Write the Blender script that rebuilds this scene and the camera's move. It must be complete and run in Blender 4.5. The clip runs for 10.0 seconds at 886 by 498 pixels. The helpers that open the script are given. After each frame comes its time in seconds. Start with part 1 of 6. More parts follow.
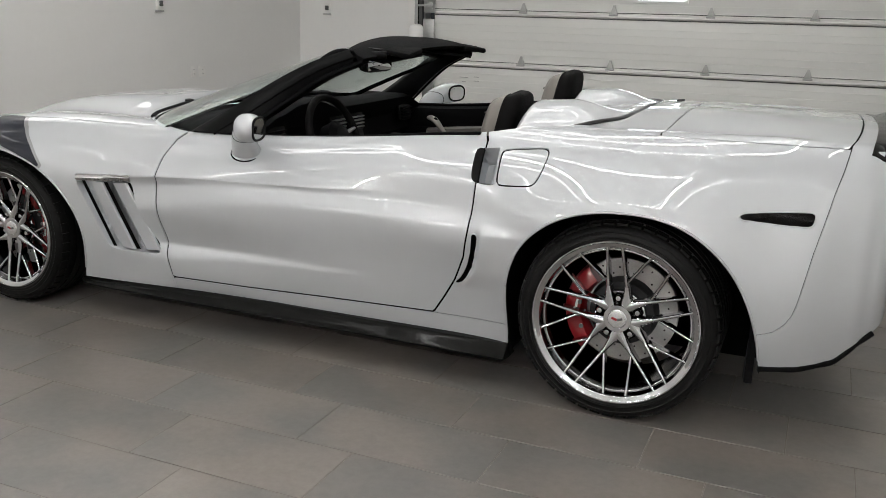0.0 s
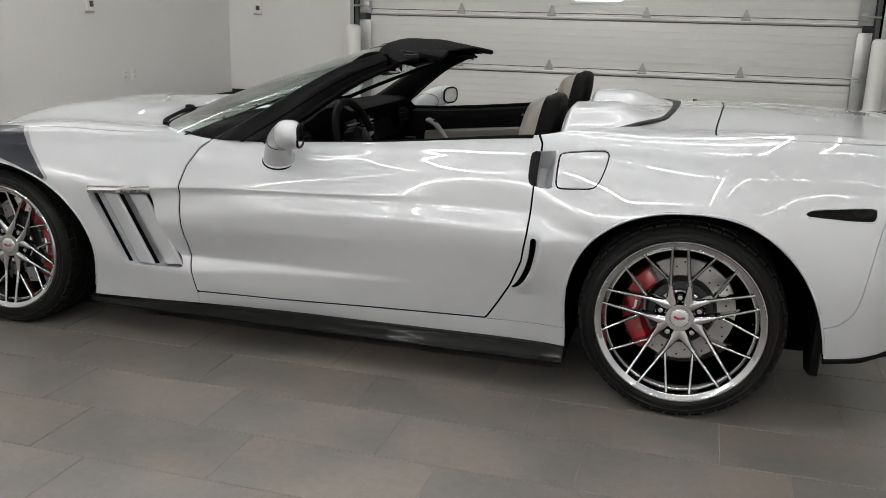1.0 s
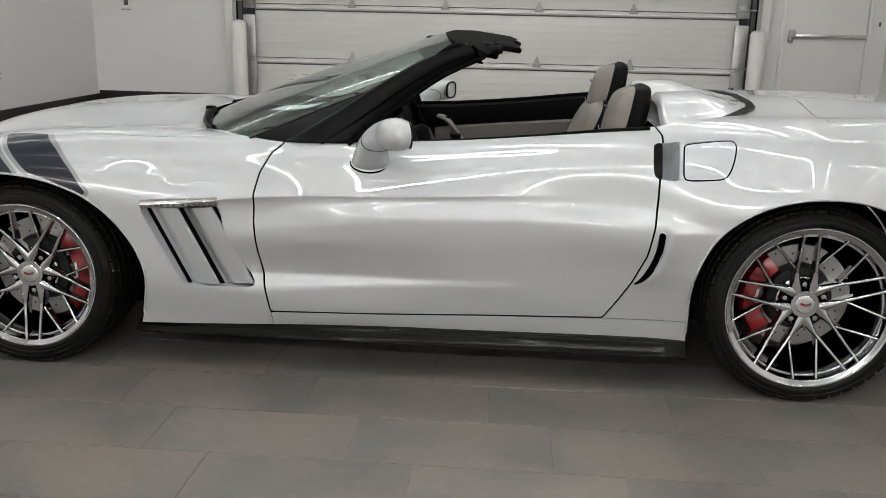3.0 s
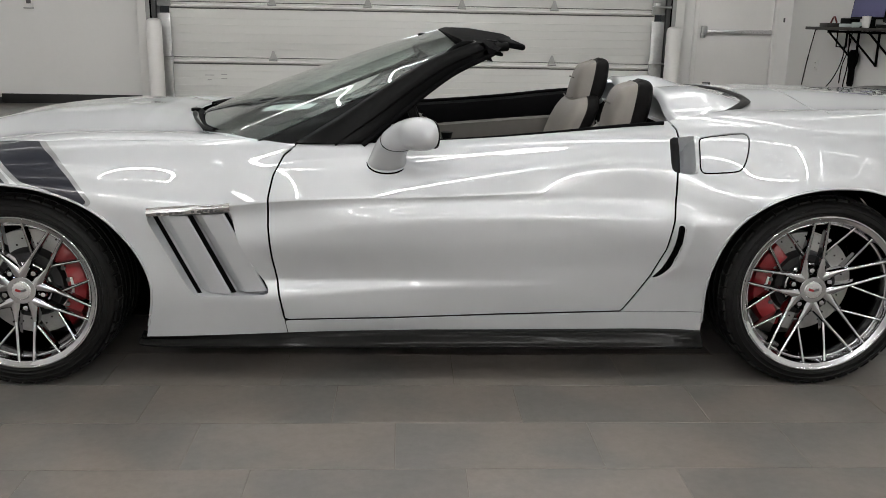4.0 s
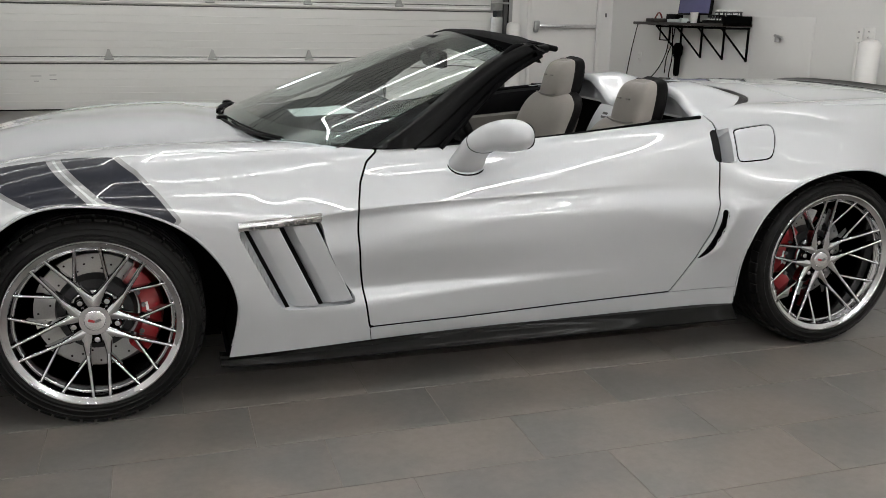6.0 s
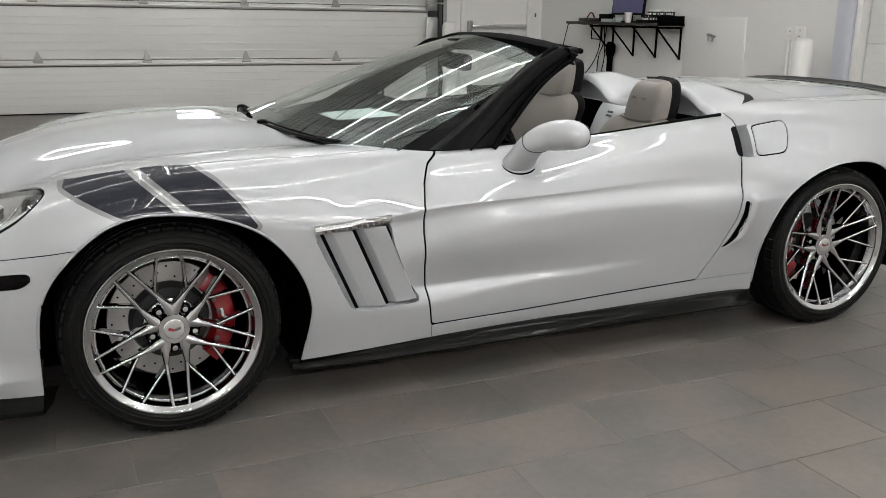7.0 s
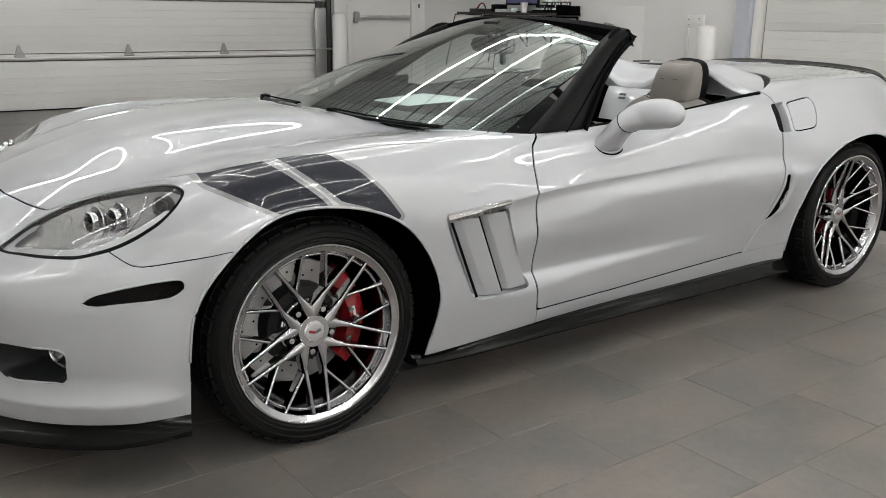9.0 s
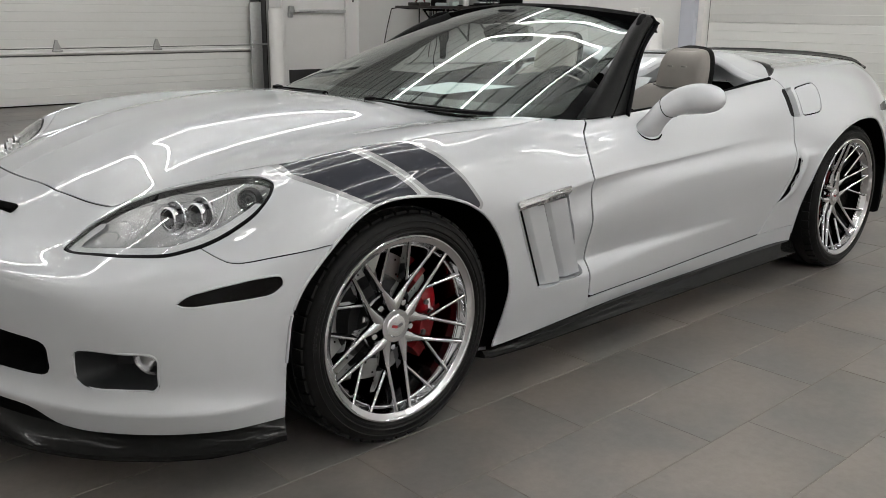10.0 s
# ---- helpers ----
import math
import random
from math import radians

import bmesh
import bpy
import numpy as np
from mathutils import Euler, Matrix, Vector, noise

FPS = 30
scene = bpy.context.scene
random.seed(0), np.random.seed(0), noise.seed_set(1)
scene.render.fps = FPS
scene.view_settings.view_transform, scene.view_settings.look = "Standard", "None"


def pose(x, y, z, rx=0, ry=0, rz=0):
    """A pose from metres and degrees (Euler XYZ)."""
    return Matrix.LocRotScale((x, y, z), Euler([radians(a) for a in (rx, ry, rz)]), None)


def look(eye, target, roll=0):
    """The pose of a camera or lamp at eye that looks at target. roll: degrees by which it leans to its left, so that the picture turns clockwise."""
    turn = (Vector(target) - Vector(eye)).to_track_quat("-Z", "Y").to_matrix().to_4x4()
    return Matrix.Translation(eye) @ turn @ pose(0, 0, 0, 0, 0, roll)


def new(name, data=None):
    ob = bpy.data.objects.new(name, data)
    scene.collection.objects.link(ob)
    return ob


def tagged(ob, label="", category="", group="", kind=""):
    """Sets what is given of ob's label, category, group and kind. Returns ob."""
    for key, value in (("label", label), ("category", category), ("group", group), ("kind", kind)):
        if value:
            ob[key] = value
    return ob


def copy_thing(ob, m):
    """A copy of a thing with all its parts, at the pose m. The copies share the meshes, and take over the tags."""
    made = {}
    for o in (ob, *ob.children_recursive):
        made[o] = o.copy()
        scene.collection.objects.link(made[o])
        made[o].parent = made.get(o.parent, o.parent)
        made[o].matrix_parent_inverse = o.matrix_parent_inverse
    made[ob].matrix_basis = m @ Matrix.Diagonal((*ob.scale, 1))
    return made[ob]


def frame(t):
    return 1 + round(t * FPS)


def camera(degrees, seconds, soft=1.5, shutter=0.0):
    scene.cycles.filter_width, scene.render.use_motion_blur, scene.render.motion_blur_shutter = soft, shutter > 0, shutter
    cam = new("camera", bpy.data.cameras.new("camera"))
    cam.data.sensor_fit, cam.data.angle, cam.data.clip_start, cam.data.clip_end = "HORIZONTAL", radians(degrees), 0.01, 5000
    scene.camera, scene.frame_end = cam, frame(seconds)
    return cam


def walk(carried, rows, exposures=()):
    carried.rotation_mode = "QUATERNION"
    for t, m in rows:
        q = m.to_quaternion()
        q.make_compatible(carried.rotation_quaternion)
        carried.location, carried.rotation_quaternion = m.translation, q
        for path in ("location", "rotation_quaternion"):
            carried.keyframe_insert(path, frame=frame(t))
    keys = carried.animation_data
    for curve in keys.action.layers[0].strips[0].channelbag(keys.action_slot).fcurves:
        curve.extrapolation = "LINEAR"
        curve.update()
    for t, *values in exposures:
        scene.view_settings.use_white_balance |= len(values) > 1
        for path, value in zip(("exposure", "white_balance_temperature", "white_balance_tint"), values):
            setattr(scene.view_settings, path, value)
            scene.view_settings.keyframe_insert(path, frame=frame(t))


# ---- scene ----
cam = camera(53.2, 10.0, soft=0.65)
PATH = [
    (0, (1.88, -3.625, 1.29), (1.128, -1.844, 0.777), 1.6),
    (0.5, (1.632, -3.698, 1.29), (0.987, -1.874, 0.781), 1.6),
    (1, (1.366, -3.759, 1.287), (0.822, -1.903, 0.778), 1.5),
    (1.5, (1.092, -3.791, 1.265), (0.645, -1.909, 0.756), 1.4),
    (2, (0.838, -3.765, 1.249), (0.49, -1.862, 0.741), 1.4),
    (2.5, (0.603, -3.748, 1.237), (0.346, -1.83, 0.73), 1.3),
    (3, (0.348, -3.766, 1.238), (0.199, -1.837, 0.732), 1.3),
    (3.2, (0.259, -3.774, 1.237), (0.148, -1.842, 0.732), 1.2),
    (4.5, (-0.323, -3.718, 1.225), (-0.097, -1.797, 0.716), 1.1),
    (5, (-0.613, -3.721, 1.253), (-0.262, -1.82, 0.743), 1.1),
    (6.5, (-1.367, -3.563, 1.248), (-0.669, -1.76, 0.734), 1.0),
    (7, (-1.648, -3.515, 1.262), (-0.848, -1.755, 0.749), 0.9),
    (7.5, (-1.846, -3.407, 1.236), (-0.956, -1.692, 0.721), 0.8),
    (8, (-2.028, -3.268, 1.232), (-1.054, -1.599, 0.716), 0.9),
    (8.5, (-2.21, -3.137, 1.212), (-1.162, -1.514, 0.695), 0.8),
    (9, (-2.43, -2.987, 1.201), (-1.292, -1.426, 0.683), 0.8),
    (9.5, (-2.612, -2.83, 1.172), (-1.394, -1.331, 0.652), 0.7),
    (10, (-2.776, -2.639, 1.157), (-1.473, -1.214, 0.636), 0.7),
]
walk(cam, [(t, look(eye, target, roll)) for t, eye, target, roll in PATH])

# ---- world and exposure ----
world = bpy.data.worlds.new("world")
world.use_nodes = True
world.node_tree.nodes["Background"].inputs["Color"].default_value = (0.9, 0.95, 1, 1)
world.node_tree.nodes["Background"].inputs["Strength"].default_value = 0.02
scene.world = world
scene.view_settings.exposure = 0.0
LAMP = 36.0      # strength of the ceiling strips
FRONT_LAMP = 60.0   # the rows of strips beside the car
CEILING = 4.08   # height of the ceiling
LAMP_Z = 3.81    # height of the light lines hung under it

# ---- car skin: rails along the car, x to the rear, half width w, height z ----
SKIN = {
    -2.28: "03 20 03 27 03 33 03 39 03 44 03 48 03 51 03 53 02.5 54.5 02 55.5 01 56 00 56.5",
    -2.22: "34 18 36 25 37 32 37.5 39 37.5 44 37 48 36 51.5 34 54 29 56 20 58.5 10 60 00 60.5",
    -2.13: "58 16.5 60.5 24 61.5 31 62 39 62 45 61.5 49 60 52 57 54 48 55.5 34 59.5 17 64.5 00 65.5",
    -2.04: "70.5 16 73.5 24 75 31 75.5 39 75.5 45 74.5 50 72.5 53 68 55.2 57 57 43 59 26 67 00 69",
    -1.94: "80 16.5 82.5 24 83.5 31 84 38 84 44 83.4 50 81.5 55 78.5 58.5 69 62.5 47 65.5 25 71.5 00 73",
    -1.83: "86.5 17.5 88.5 25 89.5 32 90 39 90 45 89.5 51 88 55.5 84.5 59.5 75 66 49 70.5 26 75 00 76.2",
    -1.72: "90.5 18.5 91.5 26 92.5 33 93 40 93.2 47 92.8 54 91.8 60 88 66.5 79 72.5 51 74 27 78.2 00 79.2",
    -1.62: "93 19 94 27 95 35 95.8 43 96.2 52 96.3 60 95 66 90.5 72 81 77 53 76.5 28 80.5 00 81.5",
    -1.475: "93 19 94 28 95 38 95.8 48 96.2 58 96.2 66 95 71.5 90.5 76.5 82 80.2 55 79.2 29 82.8 00 83.8",
    -1.34: "93 19 94 28 95 38 95.8 48 96.1 58 96 66.5 94.5 72.5 90 77.8 82 81.5 56 80.8 30 84.2 00 85.2",
    -1.1: "87.5 13 88.5 22 90 31 91.5 40 93 50 94.5 61 93.6 68 89.5 75.5 80.5 81.8 57 81.8 31 85.2 00 86",
    -0.9: "86 12.5 87.5 21 89.5 31 90.8 40 91.5 50 91.8 60 89.5 68 85.5 75 78 81 57 82.2 31 85 00 85.8",
    -0.7: "86 12 86.8 21 89 31.5 89.5 42 90.1 54 90.3 62 86.8 69.5 83 75.5 77.5 80.8 56 82 31 84 00 84.6",
    -0.5: "83.4 12 86.3 22.2 88 33.5 89 44 89.8 58 89.4 63.9 85.1 71.5 81.2 76.5 77.6 81 55 82 30 84 00 84.5",
    0.0: "82.8 12.5 85.8 23.8 87.6 35 89 47 89 60.5 88.2 65.6 84 74 80.4 78.8 77.4 82.2 55 84 30 84 00 84",
    0.4: "82.6 12.8 85.2 24.8 87.3 36 88.7 48 88.9 61.5 87.6 67.3 84.6 75.8 80.6 81.6 76.8 85.4 55 88 30 88 00 88",
    0.8: "82.6 13 84.8 25.5 87.2 37 89 47 89.6 57 87.8 67 86.3 75.5 81.8 84 76.2 89.2 60 92 30 93 00 93",
    0.95: "83.2 13 85.4 25.5 88.4 38 90 48 91 58 90.5 67 87.4 75.5 82.6 85 75.2 90.3 60 92.5 30 93.5 00 93.5",
    1.1: "88 14 89.5 26 92 38 93.5 48 94.5 57 94.2 65 90 75.5 83 86.5 74.4 91.2 60 93 30 94.5 00 95",
    1.34: "93 20 94 30 95 40 95.7 50 96.2 60 95.8 69 92.3 77.3 84 86.8 73 91.8 59 93 30 96 00 96.8",
    1.55: "93 20 94 30 94.8 40 95 50 94.8 59 93.6 67.5 89.5 76.3 81.8 86.2 70.5 92 58 93.2 30 96 00 96.8",
    1.7: "91 19 92 30 92.8 40 92.6 50 91.6 58 89.8 65.5 86.4 74 79.2 85 68.5 91.8 57 93.4 30 95.8 00 96.4",
    1.9: "85 20 86.5 30 87.4 40 87.2 50 86.2 58 84.6 66 81.3 74.5 73.8 85 64 91.6 55 93.6 30 95.2 00 95.8",
    2.05: "72 22 75.5 30 77.5 40 77.5 50 76.5 58 75 66 72 75 65.5 85 57 91.5 48 93.2 27 94.6 00 95",
    2.14: "55 26 60 32 63 40 64 50 63 58 62 66 59 75 53 85 46 91 38 92.5 22 93.5 00 94",
    2.175: "10 30 10 35 10 41 10 50 10 58 10 66 10 75 09 84 08 89.5 06 91 03 92 00 92.5",
}
PER = 12


def catmull(keys, values, at):
    """Smooth curve through values at the rising keys."""
    keys, values, at = np.asarray(keys, float), np.asarray(values, float), np.asarray(at, float)
    slope = np.empty_like(values)
    h = np.diff(keys)
    d = np.diff(values, axis=0) / h.reshape(-1, *[1] * (values.ndim - 1))
    wl = (h[1:] / (h[1:] + h[:-1])).reshape(-1, *[1] * (values.ndim - 1))
    slope[1:-1] = d[:-1] * wl + d[1:] * (1 - wl)
    slope[0], slope[-1] = d[0], d[-1]
    i = np.clip(np.searchsorted(keys, at, side="right") - 1, 0, len(keys) - 2)
    s = ((at - keys[i]) / h[i]).reshape(-1, *[1] * (values.ndim - 1))
    hh = h[i].reshape(-1, *[1] * (values.ndim - 1))
    return ((2 * s**3 - 3 * s**2 + 1) * values[i] + (s**3 - 2 * s**2 + s) * hh * slope[i]
            + (-2 * s**3 + 3 * s**2) * values[i + 1] + (s**3 - s**2) * hh * slope[i + 1])


def fair_matrix(knots, fine, stiff, order):
    """The matrix that takes values at the knots to a fair curve over the even fine grid; stiff may vary along it."""
    n, h = len(fine), fine[1] - fine[0]
    pick = np.zeros((len(knots), n))
    j = np.clip(((np.asarray(knots) - fine[0]) / h).astype(int), 0, n - 2)
    f = (np.asarray(knots) - fine[j]) / h
    pick[np.arange(len(knots)), j], pick[np.arange(len(knots)), j + 1] = 1 - f, f
    bend = np.diff(np.eye(n), order, axis=0) / h**order
    stiff = np.broadcast_to(stiff, n)[:len(bend)]
    return np.linalg.solve(pick.T @ pick + h * bend.T @ (stiff[:, None] * bend), pick.T)


def soft_steps(at, keys, values, reach=0.07):
    """Values between keys with the corners rounded off over reach metres."""
    spread = np.linspace(-1, 1, 15)
    return sum(np.interp(at + reach * d, keys, values) for d in spread) / 15


def skin_grid():
    """Vertices of the left half of the skin as a grid (stations, samples, 3), y negative on this side."""
    keys = sorted(SKIN)
    table = np.array([[float(v) / 100 for v in SKIN[k].split()] for k in keys]).reshape(len(keys), 12, 2)
    fine = np.linspace(-2.28, 2.175, 892)
    side_stiff = 10 ** np.interp(fine, [-2.2, -2.0, -1.75, -1.5, -1.0, -0.7, 0.55, 0.85, 1.6, 1.8, 1.95, 2.1], [-11, -10, -8.5, -5.9, -5.9, -5.3, -5.3, -5.9, -5.9, -7.5, -10, -12])
    top_stiff = 10 ** np.interp(fine, [-2.2, -2.0, -1.8, -1.5, 1.6, 1.85, 2.0, 2.1], [-11, -10, -8, -4.8, -4.8, -8, -10, -12])
    rails = np.concatenate([np.einsum("ij,jkl->ikl", fair_matrix(keys, fine, st, 3), part_of) for st, part_of in ((side_stiff, table[:, :8]), (top_stiff, table[:, 8:]))], 1)
    kern = np.exp(-0.5 * (np.arange(-24, 25) / 9) ** 2)
    ends = catmull(keys, table, fine)
    pad = np.concatenate([np.repeat(ends[:1], 24, 0), ends, np.repeat(ends[-1:], 24, 0)])
    blurred = np.stack([np.convolve(pad[:, i, j], kern / kern.sum(), "valid") for i in range(12) for j in range(2)], -1).reshape(-1, 12, 2)
    mix = np.clip(np.minimum(fine + 2.28, 2.175 - fine) / 0.12, 0, 1).reshape(-1, 1, 1)
    ends = ends * (1 - mix) + blurred * mix
    mix = np.clip(np.minimum((fine + 1.80) / 0.25, (2.0 - fine) / 0.2), 0, 1)
    mix = (mix * mix * (3 - 2 * mix)).reshape(-1, 1, 1)
    rails = ends * (1 - mix) + rails * mix
    nose = -2.28 + 0.1 * (1 - np.cos(np.linspace(0, math.pi / 2, 12)))
    tail = 2.175 - 0.08 * (1 - np.cos(np.linspace(math.pi / 2, 0, 10)))
    xs = np.concatenate([nose[:-1], np.arange(-2.18, 2.095, 0.0115), tail])
    rails = catmull(fine, rails, xs)
    u = np.linspace(0, 11, 11 * PER + 1)
    # across the car: a fair curve over the girth, mirrored at the middle line
    mid = rails[(xs > -1.9) & (xs < 1.9)].mean(0)
    girth = np.concatenate([[0], np.cumsum(np.linalg.norm(np.diff(mid, axis=0), axis=1))])
    girth_at = np.interp(u, np.arange(12), girth)
    full = np.concatenate([girth, 2 * girth[-1] - girth[-2::-1]])

    def across(first):
        grid_s = np.linspace(full[first], full[-1 - first], 500)
        m = fair_matrix(full[first:len(full) - first], grid_s, 2e-7, 2)
        m = np.stack([np.interp(girth_at, grid_s, col) for col in m.T], 1)
        half, n = m[:, :12 - first].copy(), 12 - first
        odd, even = half.copy(), half.copy()
        odd[:, :n - 1] -= m[:, n:][:, ::-1]
        even[:, :n - 1] += m[:, n:][:, ::-1]
        return np.stack([np.einsum("ij,kj->ki", odd, rails[:, first:, 0]), np.einsum("ij,kj->ki", even, rails[:, first:, 1])], -1)

    rows = across(0)
    plain = np.stack([catmull(np.arange(12), r, u) for r in rails])
    mix = np.clip(np.minimum((xs + 1.82) / 0.25, (1.95 - xs) / 0.2), 0, 1)
    mix = (mix * mix * (3 - 2 * mix)).reshape(-1, 1, 1)
    rows = plain * (1 - mix) + rows * mix
    # a sharp crease along the door
    k = 5 * PER
    low_grid = np.linspace(girth[0], girth[5], 300)
    low_m = fair_matrix(girth[:6], low_grid, 2e-7, 2)
    low_m = np.stack([np.interp(girth_at[:k], low_grid, col) for col in low_m.T], 1)
    hard = np.concatenate([np.einsum("ij,kjl->kil", low_m, rails[:, :6]), across(5)[:, k:]], 1)
    mix = np.clip(np.minimum((xs + 0.80) / 0.12, (0.62 - xs) / 0.5), 0, 1)
    mix = (mix * mix * (3 - 2 * mix)).reshape(-1, 1, 1)
    rows = rows * (1 - mix) + hard * mix
    g = np.empty((len(xs), len(u), 3))
    g[..., 0], g[..., 1], g[..., 2] = xs[:, None], -np.maximum(rows[..., 0], 0), rows[..., 1]
    # door: undercut below the crease, a rolled shoulder under it, and a scooped line above the sill
    X, Z, side = g[..., 0], g[..., 2], (u[None, :] > 0.9) & (u[None, :] < 5.01)
    s = np.maximum(g[:, 5 * PER, 2][:, None] - Z, 0)
    deep = soft_steps(X, [-0.78, -0.62, -0.5, 0.0, 0.5, 0.78, 0.95], [0, 0.012, 0.013, 0.009, 0.003, 0.0, 0], 0.06)
    tall = soft_steps(X, [-0.6, -0.5, 0.0, 0.5, 0.9], [0.12, 0.11, 0.078, 0.088, 0.09])
    roll = soft_steps(X, [-0.4, -0.05], [0.9, 0.7])
    start = soft_steps(X, [-0.3, 0.2], [0.34, 0.30])
    q = s / tall
    back = np.clip((q - start) / roll, 0, 1)
    dip = np.where(q < start, np.sin(np.clip(q / start, 0, 1) * math.pi / 2), 0.5 + 0.5 * np.cos(back * math.pi))
    cut = deep * np.where(s > 0, dip, 0)
    low = soft_steps(X, [-0.5, -0.15, 0.45], [0.297, 0.335, 0.36])
    high = soft_steps(X, [-0.6, -0.5, -0.15, 0.45], [0.062, 0.060, 0.026, 0.010])
    deep = soft_steps(X, [-0.72, -0.58, -0.5, -0.15, 0.12, 0.45], [0, 0.030, 0.030, 0.018, 0.007, 0])
    q = np.clip((Z - low) / high, 0, 1)
    dip = np.where(Z < low + high, q * (0.35 + 0.65 * q), 0.5 + 0.5 * np.cos(np.clip((Z - low - high) / 0.15, 0, 1) * math.pi))
    cut = cut + deep * dip
    rise = np.clip((0.652 - Z) / 0.064, 0, 1)
    fall = np.clip((Z - 0.40) / 0.19, 0, 1)
    cut = cut - soft_steps(X, [-0.45, -0.12, 0.5, 0.82, 0.97], [0, 0.013, 0.015, 0.015, 0], 0.06) * rise * rise * (3 - 2 * rise) * fall * fall * (3 - 2 * fall)
    g[..., 1] += np.where(side, cut, 0)
    # the quarter panel stands proud behind the brake scoop
    edge = np.interp(g[..., 2], [0.384, 0.442, 0.53, 0.574], [0.775, 0.822, 0.846, 0.850])
    d = g[..., 0] - edge
    up = np.clip(d / 0.03, 0, 1)
    up = up * up * (3 - 2 * up) * np.exp(-np.maximum(d - 0.03, 0) / 0.10)
    zw = np.clip((g[..., 2] - 0.36) / 0.07, 0, 1) * np.clip((0.612 - g[..., 2]) / 0.04, 0, 1)
    g[..., 1] -= 0.020 * up * zw * zw * (3 - 2 * zw) * (u[None, :] < 7) * (g[..., 0] < 1.5)
    # flared lower edge of the nose, ending in a fold
    flare = np.clip((0.320 - g[..., 2]) / 0.080, 0, 1)
    flare = 0.026 * flare * flare * np.clip((-1.70 - g[..., 0]) / 0.14, 0, 1) * (u[None, :] < 4)
    ox, ow = np.minimum(g[..., 0] + 1.55, 0), -g[..., 1]
    size = np.maximum(np.hypot(ox, ow), 0.05)
    g[..., 0] += flare * ox / size
    g[..., 1] -= flare * ow / size
    # raised middle of the hood with soft edges
    w = -g[..., 1]
    along = np.clip((g[..., 0] + 2.04) / 0.30, 0, 1) * np.clip((-0.93 - g[..., 0]) / 0.10, 0, 1)
    edge = np.clip((0.430 + 0.147 * (g[..., 0] + 1.85) - w) / 0.240, 0, 1)
    g[..., 2] += 0.014 * along * edge * edge * (3 - 2 * edge) * (u[None, :] > 8)
    return g, u
# ---- helpers of this scene ----
def bsdf_material(name, colour, rough=0.5, metal=0.0, coat=0.0, noise_scale=0.0, noise_amount=0.0, bump=0.0, bump_scale=200.0,
                  stain=0.0, stain_scale=3.0, transmission=0.0, ior=1.45, emission=0.0, random=0.0, rough_var=0.0, coat_rough=0.03, coat_ior=1.5):
    mat = bpy.data.materials.new(name)
    mat.use_nodes = True
    nt = mat.node_tree
    b = nt.nodes["Principled BSDF"]
    b.inputs["Base Color"].default_value = (*colour, 1)
    b.inputs["Roughness"].default_value = rough
    b.inputs["Metallic"].default_value = metal
    b.inputs["Coat Weight"].default_value = coat
    b.inputs["Coat Roughness"].default_value = coat_rough
    b.inputs["Coat IOR"].default_value = coat_ior
    b.inputs["Transmission Weight"].default_value = transmission
    b.inputs["IOR"].default_value = ior
    if emission:
        b.inputs["Emission Color"].default_value = (*colour, 1)
        b.inputs["Emission Strength"].default_value = emission
    coord = nt.nodes.new("ShaderNodeTexCoord")
    value = None

    def noise_node(scale, detail):
        n = nt.nodes.new("ShaderNodeTexNoise")
        n.inputs["Scale"].default_value = scale
        n.inputs["Detail"].default_value = detail
        nt.links.new(coord.outputs["Object"], n.inputs["Vector"])
        return n

    def add(a, socket, amount):
        m = nt.nodes.new("ShaderNodeMath")
        m.operation = "MULTIPLY_ADD"
        nt.links.new(socket, m.inputs[0])
        m.inputs[1].default_value = amount * 2
        if a is None:
            m.inputs[2].default_value = 1 - amount
        else:
            s = nt.nodes.new("ShaderNodeMath")
            s.operation = "SUBTRACT"
            nt.links.new(a, s.inputs[0])
            s.inputs[1].default_value = amount
            nt.links.new(s.outputs[0], m.inputs[2])
        return m.outputs[0]

    if noise_amount:
        value = add(value, noise_node(noise_scale, 4).outputs["Fac"], noise_amount)
    if stain:
        value = add(value, noise_node(stain_scale, 6).outputs["Fac"], stain)
    if random:
        info = nt.nodes.new("ShaderNodeObjectInfo")
        value = add(value, info.outputs["Random"], random)
    if value is not None:
        mix = nt.nodes.new("ShaderNodeVectorMath")
        mix.operation = "SCALE"
        mix.inputs[0].default_value = colour
        nt.links.new(value, mix.inputs["Scale"])
        nt.links.new(mix.outputs[0], b.inputs["Base Color"])
    if rough_var:
        n = noise_node(stain_scale * 2.3, 5)
        m = nt.nodes.new("ShaderNodeMath")
        m.operation = "MULTIPLY_ADD"
        nt.links.new(n.outputs["Fac"], m.inputs[0])
        m.inputs[1].default_value, m.inputs[2].default_value = rough_var * 2, rough - rough_var
        nt.links.new(m.outputs[0], b.inputs["Roughness"])
    if bump:
        n = noise_node(bump_scale, 3)
        bp = nt.nodes.new("ShaderNodeBump")
        bp.inputs["Strength"].default_value = bump
        bp.inputs["Distance"].default_value = 0.002
        nt.links.new(n.outputs["Fac"], bp.inputs["Height"])
        nt.links.new(bp.outputs[0], b.inputs["Normal"])
    return mat


